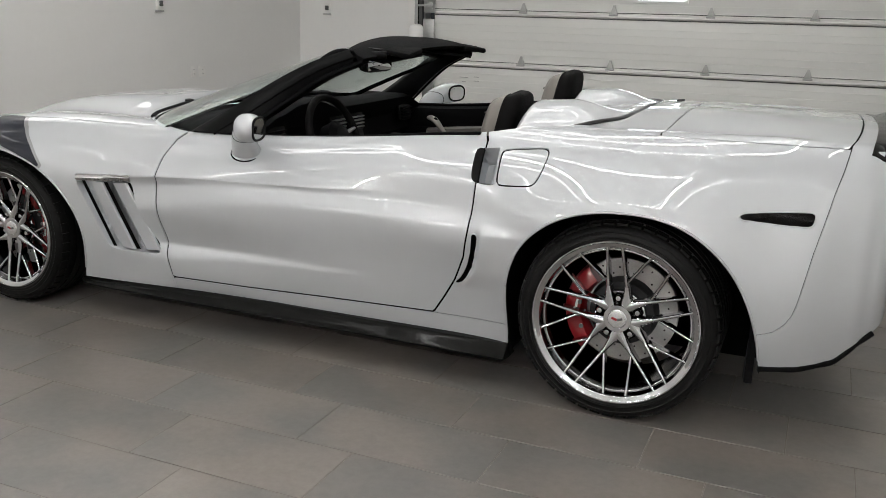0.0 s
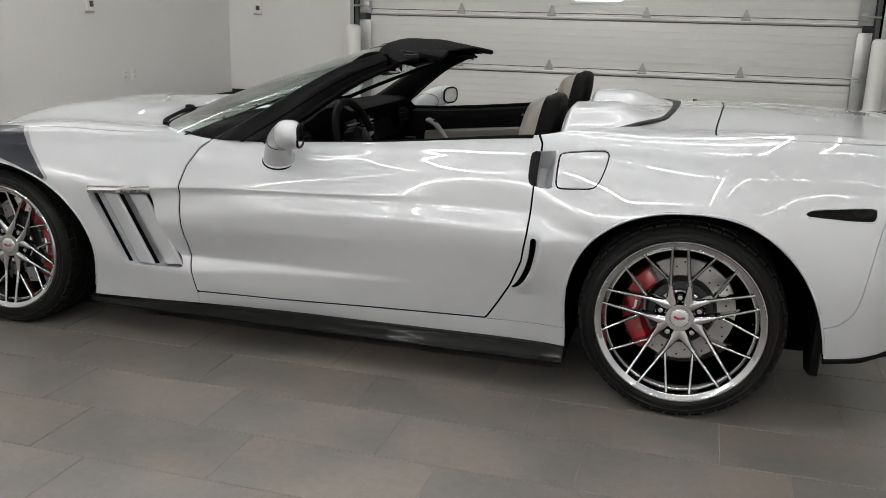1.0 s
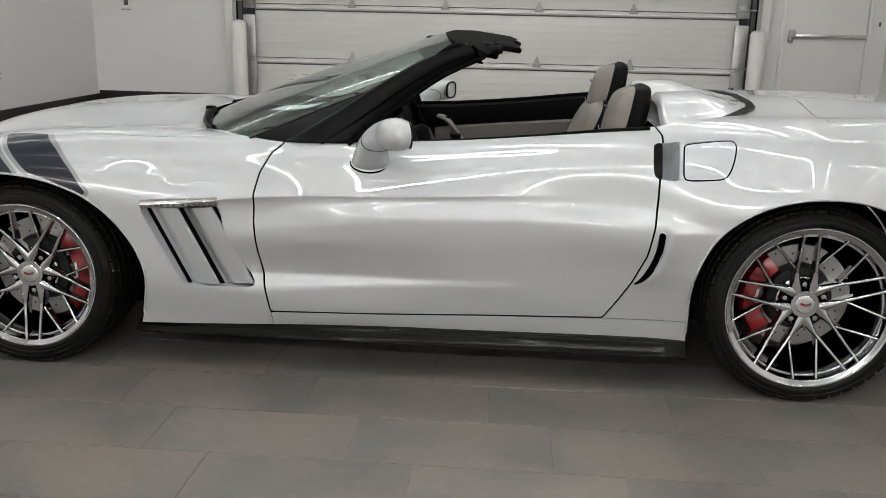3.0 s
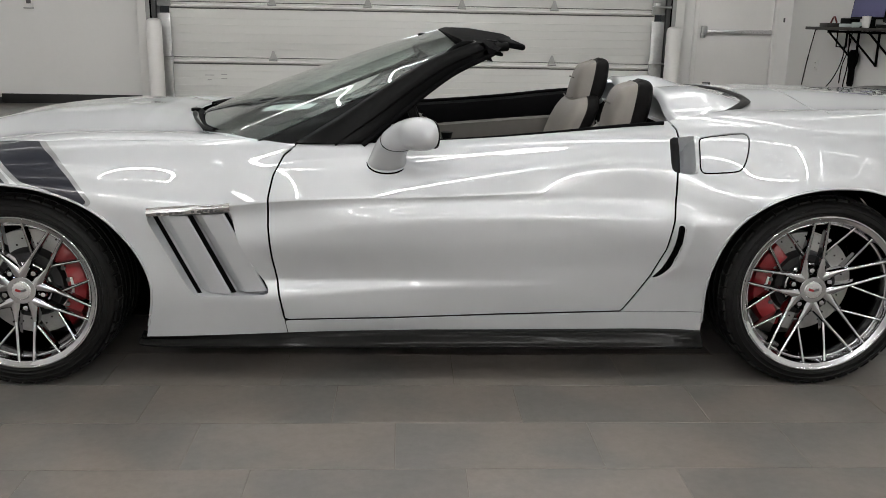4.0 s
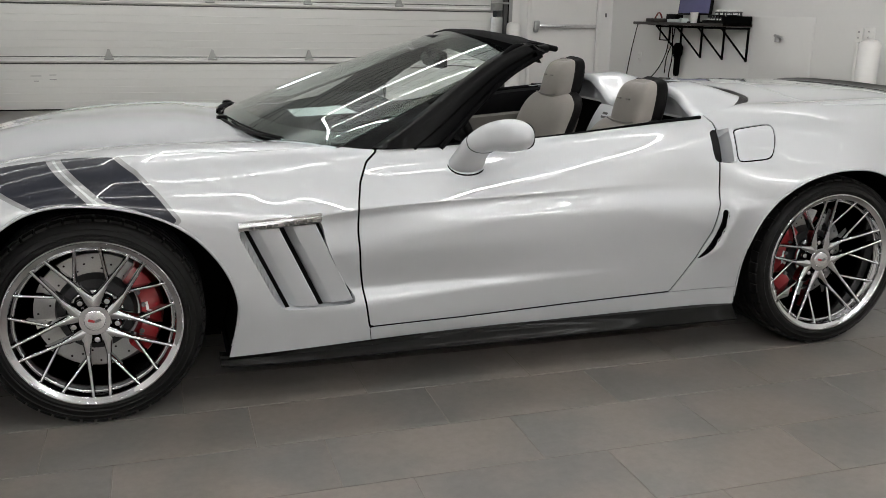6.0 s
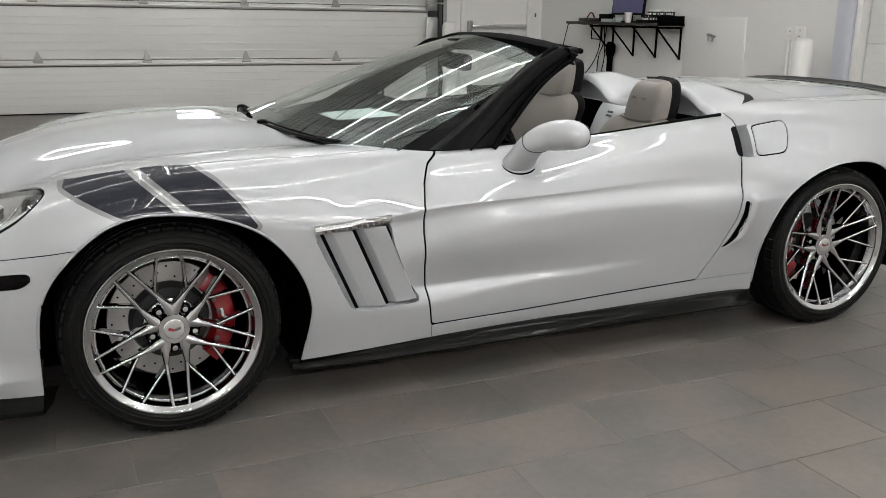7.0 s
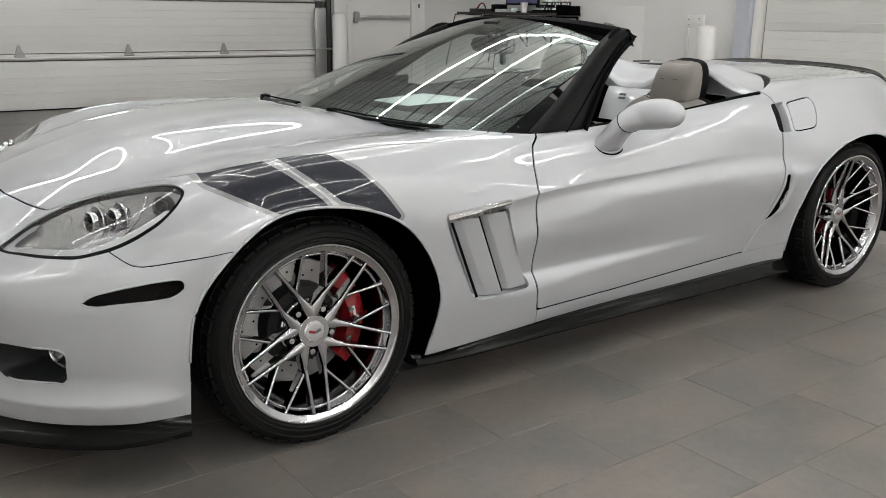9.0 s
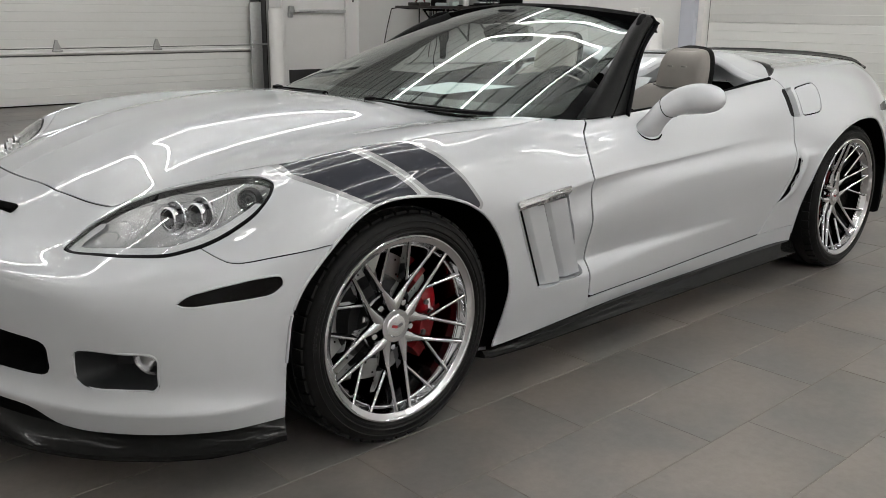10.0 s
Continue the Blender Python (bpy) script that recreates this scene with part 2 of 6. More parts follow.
def put(name, verts, faces, mat, parent=None, label="", smooth=True, angle=35, normals=None):
    """One mesh object, linked; under parent if one is given."""
    me = bpy.data.meshes.new(name)
    me.from_pydata([tuple(map(float, v)) for v in verts], [], [tuple(map(int, f)) for f in faces])
    if normals is None:
        bm = bmesh.new()
        bm.from_mesh(me)
        bmesh.ops.remove_doubles(bm, verts=bm.verts, dist=1e-5)
        bmesh.ops.recalc_face_normals(bm, faces=bm.faces)
        bm.to_mesh(me)
        bm.free()
    me.materials.append(mat)
    if smooth:
        me.polygons.foreach_set("use_smooth", [True] * len(me.polygons))
        if normals is None:
            me.set_sharp_from_angle(angle=radians(angle))
    if normals is not None:
        me.normals_split_custom_set_from_vertices([tuple(map(float, n)) for n in normals])
    ob = new(name, me)
    if parent is not None:
        ob.parent = parent
    if label:
        ob["label"] = label
    return ob


def part(name, bm, mat, parent=None, label="", smooth=True, angle=35):
    me = bpy.data.meshes.new(name)
    bmesh.ops.recalc_face_normals(bm, faces=bm.faces)
    bm.to_mesh(me)
    bm.free()
    me.materials.append(mat)
    if smooth:
        me.polygons.foreach_set("use_smooth", [True] * len(me.polygons))
        me.set_sharp_from_angle(angle=radians(angle))
    ob = new(name, me)
    if parent is not None:
        ob.parent = parent
    if label:
        ob["label"] = label
    return ob


def empty(name, parent=None, at=(0, 0, 0)):
    ob = new(name)
    ob.location = at
    ob.empty_display_size = 0.1
    if parent is not None:
        ob.parent = parent
    return ob


def box(name, size, at, mat, parent=None, bevel=0.004, turn=None, label="", segs=2):
    bm = bmesh.new()
    bmesh.ops.create_cube(bm, size=1)
    bmesh.ops.scale(bm, vec=size, verts=bm.verts)
    if bevel:
        bmesh.ops.bevel(bm, geom=bm.edges[:], offset=min(bevel, 0.45 * min(size)), segments=segs, affect="EDGES", profile=0.5)
    m = Matrix.Translation(at)
    if turn is not None:
        m = m @ Euler([radians(a) for a in turn]).to_matrix().to_4x4()
    bmesh.ops.transform(bm, matrix=m, verts=bm.verts)
    return part(name, bm, mat, parent, label)


def loft(rings, closed=True, caps=True):
    """Verts and faces through rings of equally many points."""
    n = len(rings[0])
    verts = [p for r in rings for p in r]
    faces = []
    for i in range(len(rings) - 1):
        for j in range(n if closed else n - 1):
            k = (j + 1) % n
            faces.append((i * n + j, i * n + k, (i + 1) * n + k, (i + 1) * n + j))
    if caps and closed:
        faces.append(tuple(range(n))[::-1])
        faces.append(tuple((len(rings) - 1) * n + j for j in range(n)))
    return verts, faces


def tube(name, path, radius, mat, parent=None, sides=10, label="", closed=False, flat=1.0, up=(0, 0, 1)):
    """A rod along a path; flat squeezes it along its second axis; radius may be a list."""
    pts = [Vector([float(c) for c in p]) for p in path]
    n = len(pts)
    radii = radius if isinstance(radius, (list, tuple)) else [radius] * n
    rings = []
    for i, p in enumerate(pts):
        a = pts[(i - 1) % n] if closed or i else p
        b = pts[(i + 1) % n] if closed or i < n - 1 else p
        t = (b - a).normalized()
        ref = Vector(up) if abs(t.dot(Vector(up))) < 0.95 else Vector((1, 0, 0))
        e1 = t.cross(ref).normalized()
        e2 = e1.cross(t)
        rings.append([p + float(radii[i]) * (math.cos(q) * e1 + flat * math.sin(q) * e2) for q in (2 * math.pi * k / sides for k in range(sides))])
    if closed:
        rings.append(rings[0])
    v, f = loft(rings, True, not closed)
    return put(name, v, f, mat, parent, label, angle=50)


def lathe(name, profile, mat, parent=None, segs=64, label="", at=(0, 0, 0), axis="y", closed=False):
    """profile: (radius, along axis) rows, turned round the axis."""
    rings = []
    for k in range(segs):
        c, s = math.cos(2 * math.pi * k / segs), math.sin(2 * math.pi * k / segs)
        ring = []
        for r, a in profile:
            p = (r * c, a, r * s) if axis == "y" else (r * c, r * s, a)
            ring.append((p[0] + at[0], p[1] + at[1], p[2] + at[2]))
        rings.append(ring)
    rings.append(rings[0])
    v, f = loft(rings, closed, False)
    return put(name, v, f, mat, parent, label)


def smooth_path(points, n):
    pts = np.array(points, float)
    s = np.concatenate([[0], np.cumsum(np.linalg.norm(np.diff(pts, axis=0), axis=1))])
    return catmull(s, pts, np.linspace(0, s[-1], n))


# ---- sheets: pieces of a curved skin that can be cut along lines ----
class Sheet:
    def __init__(self, P, N, U, faces):
        self.P, self.N, self.U, self.faces = P, N, U, faces

    def keep(self, g):
        """The part where g is above zero."""
        pos = g > 0
        P, N, U, out, edge = list(self.P), list(self.N), list(self.U), [], {}
        for f in self.faces:
            c = [bool(pos[i]) for i in f]
            if all(c):
                out.append(f)
            elif any(c):
                poly = []
                for a in range(len(f)):
                    i, j = f[a], f[(a + 1) % len(f)]
                    if pos[i]:
                        poly.append(i)
                    if pos[i] != pos[j]:
                        key = (i, j) if i < j else (j, i)
                        if key not in edge:
                            s = g[key[0]] / (g[key[0]] - g[key[1]])
                            edge[key] = len(P)
                            P.append(self.P[key[0]] * (1 - s) + self.P[key[1]] * s)
                            N.append(self.N[key[0]] * (1 - s) + self.N[key[1]] * s)
                            U.append(self.U[key[0]] * (1 - s) + self.U[key[1]] * s)
                        poly.append(edge[key])
                if len(poly) > 2:
                    out.append(tuple(poly))
        used = sorted({i for f in out for i in f})
        back = {i: k for k, i in enumerate(used)}
        pick = lambda rows: np.array([rows[i] for i in used])
        if not used:
            return Sheet(np.zeros((0, 3)), np.zeros((0, 3)), np.zeros(0), [])
        return Sheet(pick(P), pick(N), pick(U), [tuple(back[i] for i in f) for f in out])

    def split(self, g, gap=0.0):
        """(inside, outside) of a line given as signed distances g, negative inside, with a gap."""
        return self.keep(-g - gap), self.keep(g - gap)

    def moved(self, d):
        return Sheet(self.P + self.N * d, self.N, self.U, self.faces)

    def mirrored(self):
        flip = np.array([1, -1, 1.0])
        return Sheet(self.P * flip, self.N * flip, self.U, [f[::-1] for f in self.faces])

    def joined(self, other):
        n = len(self.P)
        return Sheet(np.concatenate([self.P, other.P]), np.concatenate([self.N, other.N]), np.concatenate([self.U, other.U]),
                     self.faces + [tuple(i + n for i in f) for f in other.faces])

    def show(self, name, mat, parent, label="", rim=0.012, solid=0.0):
        """Make it an object whose edges fold inward by rim; solid gives it a back face as well."""
        P, N, faces = list(self.P), list(self.N / np.maximum(np.linalg.norm(self.N, axis=1, keepdims=True), 1e-9)), list(self.faces)
        count = {}
        for f in self.faces:
            for a in range(len(f)):
                i, j = f[a], f[(a + 1) % len(f)]
                count[(i, j)] = 1
        depth = solid or rim
        if depth:
            for i, j in list(count):
                if (j, i) in count or abs(P[i][1]) + abs(P[j][1]) < 2e-4:
                    continue
                base = len(P)
                side = np.cross(P[j] - P[i], N[i])
                side = side / max(np.linalg.norm(side), 1e-9)
                P += [P[i], P[j], P[j] - N[j] * depth, P[i] - N[i] * depth]
                N += [side * 0.8 + N[i] * 0.6, side * 0.8 + N[j] * 0.6, side, side]
                faces.append((base + 1, base, base + 3, base + 2))
        if solid:
            base = len(P)
            P += list(self.P - np.array(N[:len(self.P)]) * solid)
            N += list(-np.array(N[:len(self.P)]))
            faces += [tuple(base + i for i in f[::-1]) for f in self.faces]
        return put(name, P, faces, mat, parent, label, normals=N)


def grid_sheet(g, u):
    """A sheet from a grid of points (rows, columns, 3); normals from its slopes."""
    du, dv = np.gradient(g, axis=0), np.gradient(g, axis=1)
    n = np.cross(du, dv)
    n /= np.maximum(np.linalg.norm(n, axis=2, keepdims=True), 1e-12)
    r, c = g.shape[:2]
    faces = [(i * c + j, (i + 1) * c + j, (i + 1) * c + j + 1, i * c + j + 1) for i in range(r - 1) for j in range(c - 1)]
    return Sheet(g.reshape(-1, 3), n.reshape(-1, 3), np.tile(u, r), faces)


def outline(text, rounds=True, n=160):
    """A closed line from 'a,b a,b ...' pairs, rounded through its points or straight."""
    pts = np.array([[float(v) for v in p.split(",")] for p in text.split()])
    if not rounds:
        return pts
    k = np.arange(len(pts) + 6) - 3
    ring = pts[k % len(pts)]
    s = np.concatenate([[0], np.cumsum(np.linalg.norm(np.diff(ring, axis=0), axis=1) ** 0.5)])
    return catmull(s, ring, np.linspace(s[3], s[3 + len(pts)], n, endpoint=False))


def inside_of(a, b, ring, allowed=None):
    """Signed distance in the plane of (a, b) to the closed ring, negative inside; far and not allowed points get 0.05."""
    out = np.full(len(a), 0.05)
    lo, hi = ring.min(0) - 0.05, ring.max(0) + 0.05
    near = (a > lo[0]) & (a < hi[0]) & (b > lo[1]) & (b < hi[1])
    if allowed is not None:
        near &= allowed
    idx = np.where(near)[0]
    p = np.stack([a[idx], b[idx]], 1)
    q, e = ring, np.roll(ring, -1, 0) - ring
    best, odd = np.full(len(p), 1e9), np.zeros(len(p), bool)
    for k in range(len(q)):
        w = p - q[k]
        s = np.clip((w @ e[k]) / max(e[k] @ e[k], 1e-12), 0, 1)
        best = np.minimum(best, np.linalg.norm(w - s[:, None] * e[k], axis=1))
        y0, y1 = q[k][1], q[k][1] + e[k][1]
        cross = (y0 > p[:, 1]) != (y1 > p[:, 1])
        if cross.any():
            xc = q[k][0] + (p[:, 1] - y0) / (y1 - y0 + 1e-15) * e[k][0]
            odd ^= cross & (p[:, 0] < xc)
    out[idx] = np.where(odd, -best, best)
    return out


# ---- materials ----
paint = bsdf_material("silver_paint", (0.53, 0.546, 0.566), rough=0.60, metal=0.45, coat=1.0, noise_scale=900, noise_amount=0.06, coat_rough=0.012, coat_ior=1.75)
dark_paint = bsdf_material("charcoal_stripe", (0.018, 0.020, 0.029), rough=0.5, metal=0.0, ior=1.2, coat=0.7, noise_scale=900, noise_amount=0.1)
black_plastic = bsdf_material("black_plastic", (0.0035, 0.0035, 0.0038), rough=0.38, ior=1.18, noise_scale=60, noise_amount=0.15, bump=0.15, bump_scale=700)
gloss_black = bsdf_material("gloss_black", (0.006, 0.006, 0.0065), rough=0.12, coat=0.6, stain=0.1, stain_scale=8)
carbon = bsdf_material("dark_skirt", (0.008, 0.008, 0.0076), rough=0.09, coat=0.0, ior=1.19, noise_scale=350, noise_amount=0.25)
# black of liners, also used where gaps and holes are darkened by colour
shadow_black = bsdf_material("liner_shadow_black", (0.002, 0.002, 0.002), rough=0.9, ior=1.12, noise_scale=40, noise_amount=0.3, bump=0.4, bump_scale=120)
soft_black = bsdf_material("vinyl_black", (0.004, 0.004, 0.0044), rough=0.7, ior=1.12, noise_scale=300, noise_amount=0.15, bump=0.3, bump_scale=900)
leather_grey = bsdf_material("leather_grey", (0.21, 0.192, 0.175), rough=0.5, noise_scale=30, noise_amount=0.07, bump=0.25, bump_scale=600)
leather_dark = bsdf_material("leather_shade", (0.13, 0.12, 0.11), rough=0.55, noise_scale=30, noise_amount=0.08, bump=0.25, bump_scale=600)
leather_black = bsdf_material("leather_black", (0.006, 0.0056, 0.0056), rough=0.6, ior=1.16, noise_scale=40, noise_amount=0.15, bump=0.3, bump_scale=600)
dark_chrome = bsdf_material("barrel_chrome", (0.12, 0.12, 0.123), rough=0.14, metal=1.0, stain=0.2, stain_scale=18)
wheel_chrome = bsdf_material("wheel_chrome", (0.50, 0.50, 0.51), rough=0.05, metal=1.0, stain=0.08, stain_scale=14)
satin_chrome = bsdf_material("satin_chrome", (0.78, 0.78, 0.79), rough=0.24, metal=1.0, stain=0.05, stain_scale=20)
chrome = bsdf_material("chrome", (0.78, 0.78, 0.79), rough=0.04, metal=1.0, stain=0.06, stain_scale=14)
steel = bsdf_material("brushed_steel", (0.46, 0.46, 0.46), rough=0.32, metal=1.0, noise_scale=140, noise_amount=0.12)
disc_steel = bsdf_material("disc_steel", (0.44, 0.435, 0.43), rough=0.35, metal=0.9, noise_scale=220, noise_amount=0.15, stain=0.12, stain_scale=20)
iron = bsdf_material("cast_iron", (0.035, 0.035, 0.036), rough=0.5, metal=0.6, noise_scale=120, noise_amount=0.3)
red_paint = bsdf_material("red_caliper", (0.25, 0.006, 0.010), rough=0.3, coat=0.6, noise_scale=90, noise_amount=0.12)
recess_grey = bsdf_material("recess_grey", (0.016, 0.017, 0.018), rough=0.5, noise_scale=50, noise_amount=0.2)
rubber = bsdf_material("tyre_rubber", (0.0065, 0.0064, 0.0062), rough=0.5, ior=1.24, noise_scale=70, noise_amount=0.3, stain=0.25, stain_scale=9, bump=0.25, bump_scale=400)
glass = bsdf_material("windscreen_glass", (0.86, 0.95, 0.92), rough=0.0, transmission=1.0, ior=1.5)
clear_glass = bsdf_material("lamp_glass", (0.97, 0.98, 0.98), rough=0.0, transmission=1.0, ior=1.42)
dark_lens = bsdf_material("smoked_lens", (0.003, 0.0025, 0.0025), rough=0.12, coat=0.0, ior=1.2, stain=0.1, stain_scale=30)
mirror_glass = bsdf_material("mirror_glass", (0.85, 0.86, 0.87), rough=0.02, metal=1.0)
lamp_inner = bsdf_material("lamp_reflector", (0.46, 0.46, 0.465), rough=0.16, metal=0.75, noise_scale=60, noise_amount=0.1)
paper = bsdf_material("paper_sheet", (0.46, 0.51, 0.50), rough=0.7, noise_scale=20, noise_amount=0.03)
white_wall = bsdf_material("wall_paint", (0.79, 0.785, 0.77), rough=0.5, noise_scale=18, noise_amount=0.015, stain=0.025, stain_scale=0.9, bump=0.08, bump_scale=260)
ceiling_dark = bsdf_material("ceiling_dark", (0.02, 0.02, 0.02), rough=0.7, noise_scale=12, noise_amount=0.1, stain=0.15, stain_scale=0.7)
ceiling_grey = bsdf_material("ceiling_grey", (0.64, 0.64, 0.63), rough=0.5, noise_scale=12, noise_amount=0.04, stain=0.06, stain_scale=0.7)
door_white = bsdf_material("sectional_door_white", (0.74, 0.74, 0.715), rough=0.45, noise_scale=30, noise_amount=0.02, stain=0.03, stain_scale=1.3, bump=0.15, bump_scale=130)
# door white darkened, puts the shade of grooves and joints into colour
groove_shade = bsdf_material("door_groove_shade", (0.71, 0.71, 0.685), rough=0.5, noise_scale=30, noise_amount=0.05)
trim_white = bsdf_material("trim_white", (0.80, 0.79, 0.77), rough=0.38, noise_scale=40, noise_amount=0.02, stain=0.03, stain_scale=4)
galvanised = bsdf_material("galvanised_steel", (0.42, 0.425, 0.42), rough=0.4, metal=0.8, noise_scale=35, noise_amount=0.15, stain=0.1, stain_scale=5)
grey_metal = bsdf_material("grey_hinge_metal", (0.42, 0.42, 0.41), rough=0.42, metal=0.5, noise_scale=60, noise_amount=0.15)
dark_metal = bsdf_material("dark_track_metal", (0.09, 0.09, 0.09), rough=0.45, metal=0.5, noise_scale=30, noise_amount=0.2)


def stone_tile():
    """Brown-grey stone with cool clouds and fine dark grain; every tile takes its own cut of the pattern."""
    mat = bpy.data.materials.new("floor_tile")
    mat.use_nodes = True
    nt = mat.node_tree
    b = nt.nodes["Principled BSDF"]
    geo, info = nt.nodes.new("ShaderNodeNewGeometry"), nt.nodes.new("ShaderNodeObjectInfo")
    shift = nt.nodes.new("ShaderNodeVectorMath")
    shift.operation = "MULTIPLY_ADD"
    nt.links.new(info.outputs["Random"], shift.inputs[0])
    shift.inputs[1].default_value = (3.0, 5.0, 7.0)
    nt.links.new(geo.outputs["Position"], shift.inputs[2])

    def noise(scale, detail, rough):
        n = nt.nodes.new("ShaderNodeTexNoise")
        n.inputs["Scale"].default_value, n.inputs["Detail"].default_value, n.inputs["Roughness"].default_value = scale, detail, rough
        nt.links.new(shift.outputs[0], n.inputs["Vector"])
        return n.outputs["Fac"]

    def ramp(fac, stops):
        r = nt.nodes.new("ShaderNodeValToRGB")
        nt.links.new(fac, r.inputs["Fac"])
        r.color_ramp.elements[0].position, r.color_ramp.elements[0].color = stops[0][0], (*stops[0][1], 1)
        r.color_ramp.elements[1].position, r.color_ramp.elements[1].color = stops[-1][0], (*stops[-1][1], 1)
        for p, c in stops[1:-1]:
            r.color_ramp.elements.new(p).color = (*c, 1)
        return r.outputs["Color"]

    def mix(kind, fac, a, c):
        m = nt.nodes.new("ShaderNodeMix")
        m.data_type, m.blend_type = "RGBA", kind
        m.inputs[0].default_value = fac
        nt.links.new(a, m.inputs[6])
        nt.links.new(c, m.inputs[7])
        return m.outputs[2]

    clouds = ramp(noise(2.6, 3, 0.45), ((0.05, (0.102, 0.100, 0.097)), (0.40, (0.113, 0.109, 0.104)), (0.60, (0.147, 0.132, 0.120)), (0.95, (0.158, 0.142, 0.129))))
    grain = ramp(noise(34, 6, 0.7), ((0.05, (0.78, 0.775, 0.77)), (0.95, (1.20, 1.20, 1.20))))
    wear = ramp(noise(0.9, 2, 0.4), ((0.05, (1.06, 1.04, 1.03)), (0.95, (1.56, 1.51, 1.49))))
    colour = mix("MULTIPLY", 1.0, mix("MULTIPLY", 1.0, clouds, grain), wear)
    nt.links.new(colour, b.inputs["Base Color"])
    rough = ramp(noise(3.0, 2, 0.4), ((0.0, (0.26, 0.26, 0.26)), (1.0, (0.38, 0.38, 0.38))))
    nt.links.new(rough, b.inputs["Roughness"])
    bump = nt.nodes.new("ShaderNodeBump")
    bump.inputs["Strength"].default_value, bump.inputs["Distance"].default_value = 0.10, 0.001
    nt.links.new(noise(45, 5, 0.6), bump.inputs["Height"])
    nt.links.new(bump.outputs[0], b.inputs["Normal"])
    return mat


tile = stone_tile()
grout = bsdf_material("floor_grout", (0.20, 0.182, 0.162), rough=0.85, noise_scale=9, noise_amount=0.5, stain=0.35, stain_scale=1.6)
base_black = bsdf_material("baseboard_black", (0.014, 0.0135, 0.0135), rough=0.5, noise_scale=20, noise_amount=0.2)
shelf_dark = bsdf_material("dark_shelf_wood", (0.035, 0.03, 0.027), rough=0.5, noise_scale=25, noise_amount=0.2)
screen_blue = bsdf_material("screen_blue", (0.10, 0.10, 0.20), rough=0.25, stain=0.1, stain_scale=5)
column_blue = bsdf_material("column_blue_grey", (0.56, 0.58, 0.64), rough=0.45, noise_scale=20, noise_amount=0.03)
plastic_white = bsdf_material("plastic_white", (0.8, 0.79, 0.77), rough=0.35, noise_scale=20, noise_amount=0.02)
red_hose = bsdf_material("red_hose", (0.16, 0.02, 0.02), rough=0.45, noise_scale=40, noise_amount=0.1)
lettering = bsdf_material("dark_lettering", (0.09, 0.09, 0.09), rough=0.5, noise_scale=20, noise_amount=0.05)
grey_wall = bsdf_material("wall_grey", (0.70, 0.695, 0.68), rough=0.6, noise_scale=18, noise_amount=0.03, stain=0.08, stain_scale=0.9)
led_front = bsdf_material("led_strip_beside", (1.0, 0.995, 0.98), rough=0.5, emission=FRONT_LAMP)
lamp_pale = bsdf_material("lamp_pale", (0.40, 0.405, 0.41), rough=0.3, noise_scale=60, noise_amount=0.05)
led_side = bsdf_material("led_strip_side", (1.0, 0.995, 0.98), rough=0.5, emission=FRONT_LAMP * 0.3)
led_right = bsdf_material("led_strip_dim", (1.0, 0.995, 0.98), rough=0.5, emission=LAMP * 0.45)
# fill light, stronger than the other strips
led_fill = bsdf_material("led_fill_behind", (1.0, 0.995, 0.98), rough=0.5, emission=FRONT_LAMP * 1.4)
led = bsdf_material("led_strip", (1.0, 0.995, 0.98), rough=0.5, emission=LAMP)

# ---- the room ----
LEFT, RIGHT, BACK, FRONT = -4.9, 4.6, 7.15, -9.0
RISE0, RISE1 = 1.4, 7.2      # the floor climbs gently towards the big door


def floor_z(y):
    return 0.15 * max(0.0, min(1.0, (y - RISE0) / (RISE1 - RISE0)))


def wall(name, size, at, label, mat=white_wall):
    return tagged(box(name, size, at, mat, bevel=0.0), label, "wall", kind="structure")


wall("wall_back", (1.9, 0.15, 4.2), (LEFT + 0.95, BACK + 0.075, 2.0), "white painted plain wall beside the sectional door")
wall("wall_back", (0.36, 0.15, 4.2), (3.22, BACK + 0.075, 2.0), "white painted wall strip between the two doors")
wall("wall_back", (0.18, 0.15, 4.2), (4.51, BACK + 0.075, 2.0), "white painted wall strip beside the steel door")
wall("wall_back", (0.98, 0.15, 1.87), (3.91, BACK + 0.075, 3.165), "white painted wall above the steel door")
wall("wall_back", (6.04, 0.15, 0.46), (0.02, BACK + 0.075, 3.87), "white painted wall above the sectional door")
wall("wall_left", (0.15, BACK - FRONT + 0.3, 4.2), (LEFT - 0.075, (BACK + FRONT) / 2, 2.0), "white painted plain side wall above a black baseboard")
wall("wall_right", (0.15, BACK - 1.99 + 0.15, 4.2), (RIGHT + 0.075, (BACK + 1.99 + 0.15) / 2, 2.0), "white painted side wall with a shelf and outlets")
wall("wall_right", (0.15, 0.6, 4.2), (RIGHT + 0.075, -2.2, 2.0), "white painted wall beyond the second sectional door")
wall("wall_right", (0.15, 6.5, 4.2), (RIGHT + 0.075, -5.75, 2.0), "white painted plain side wall")
wall("wall_right", (0.15, 3.89, 0.46), (RIGHT + 0.075, 0.045, 3.87), "white painted wall above the second sectional door")
wall("wall_front", (RIGHT - LEFT + 0.3, 0.15, 4.2), ((LEFT + RIGHT) / 2, FRONT - 0.075, 2.0), "light grey painted plain wall", grey_wall)

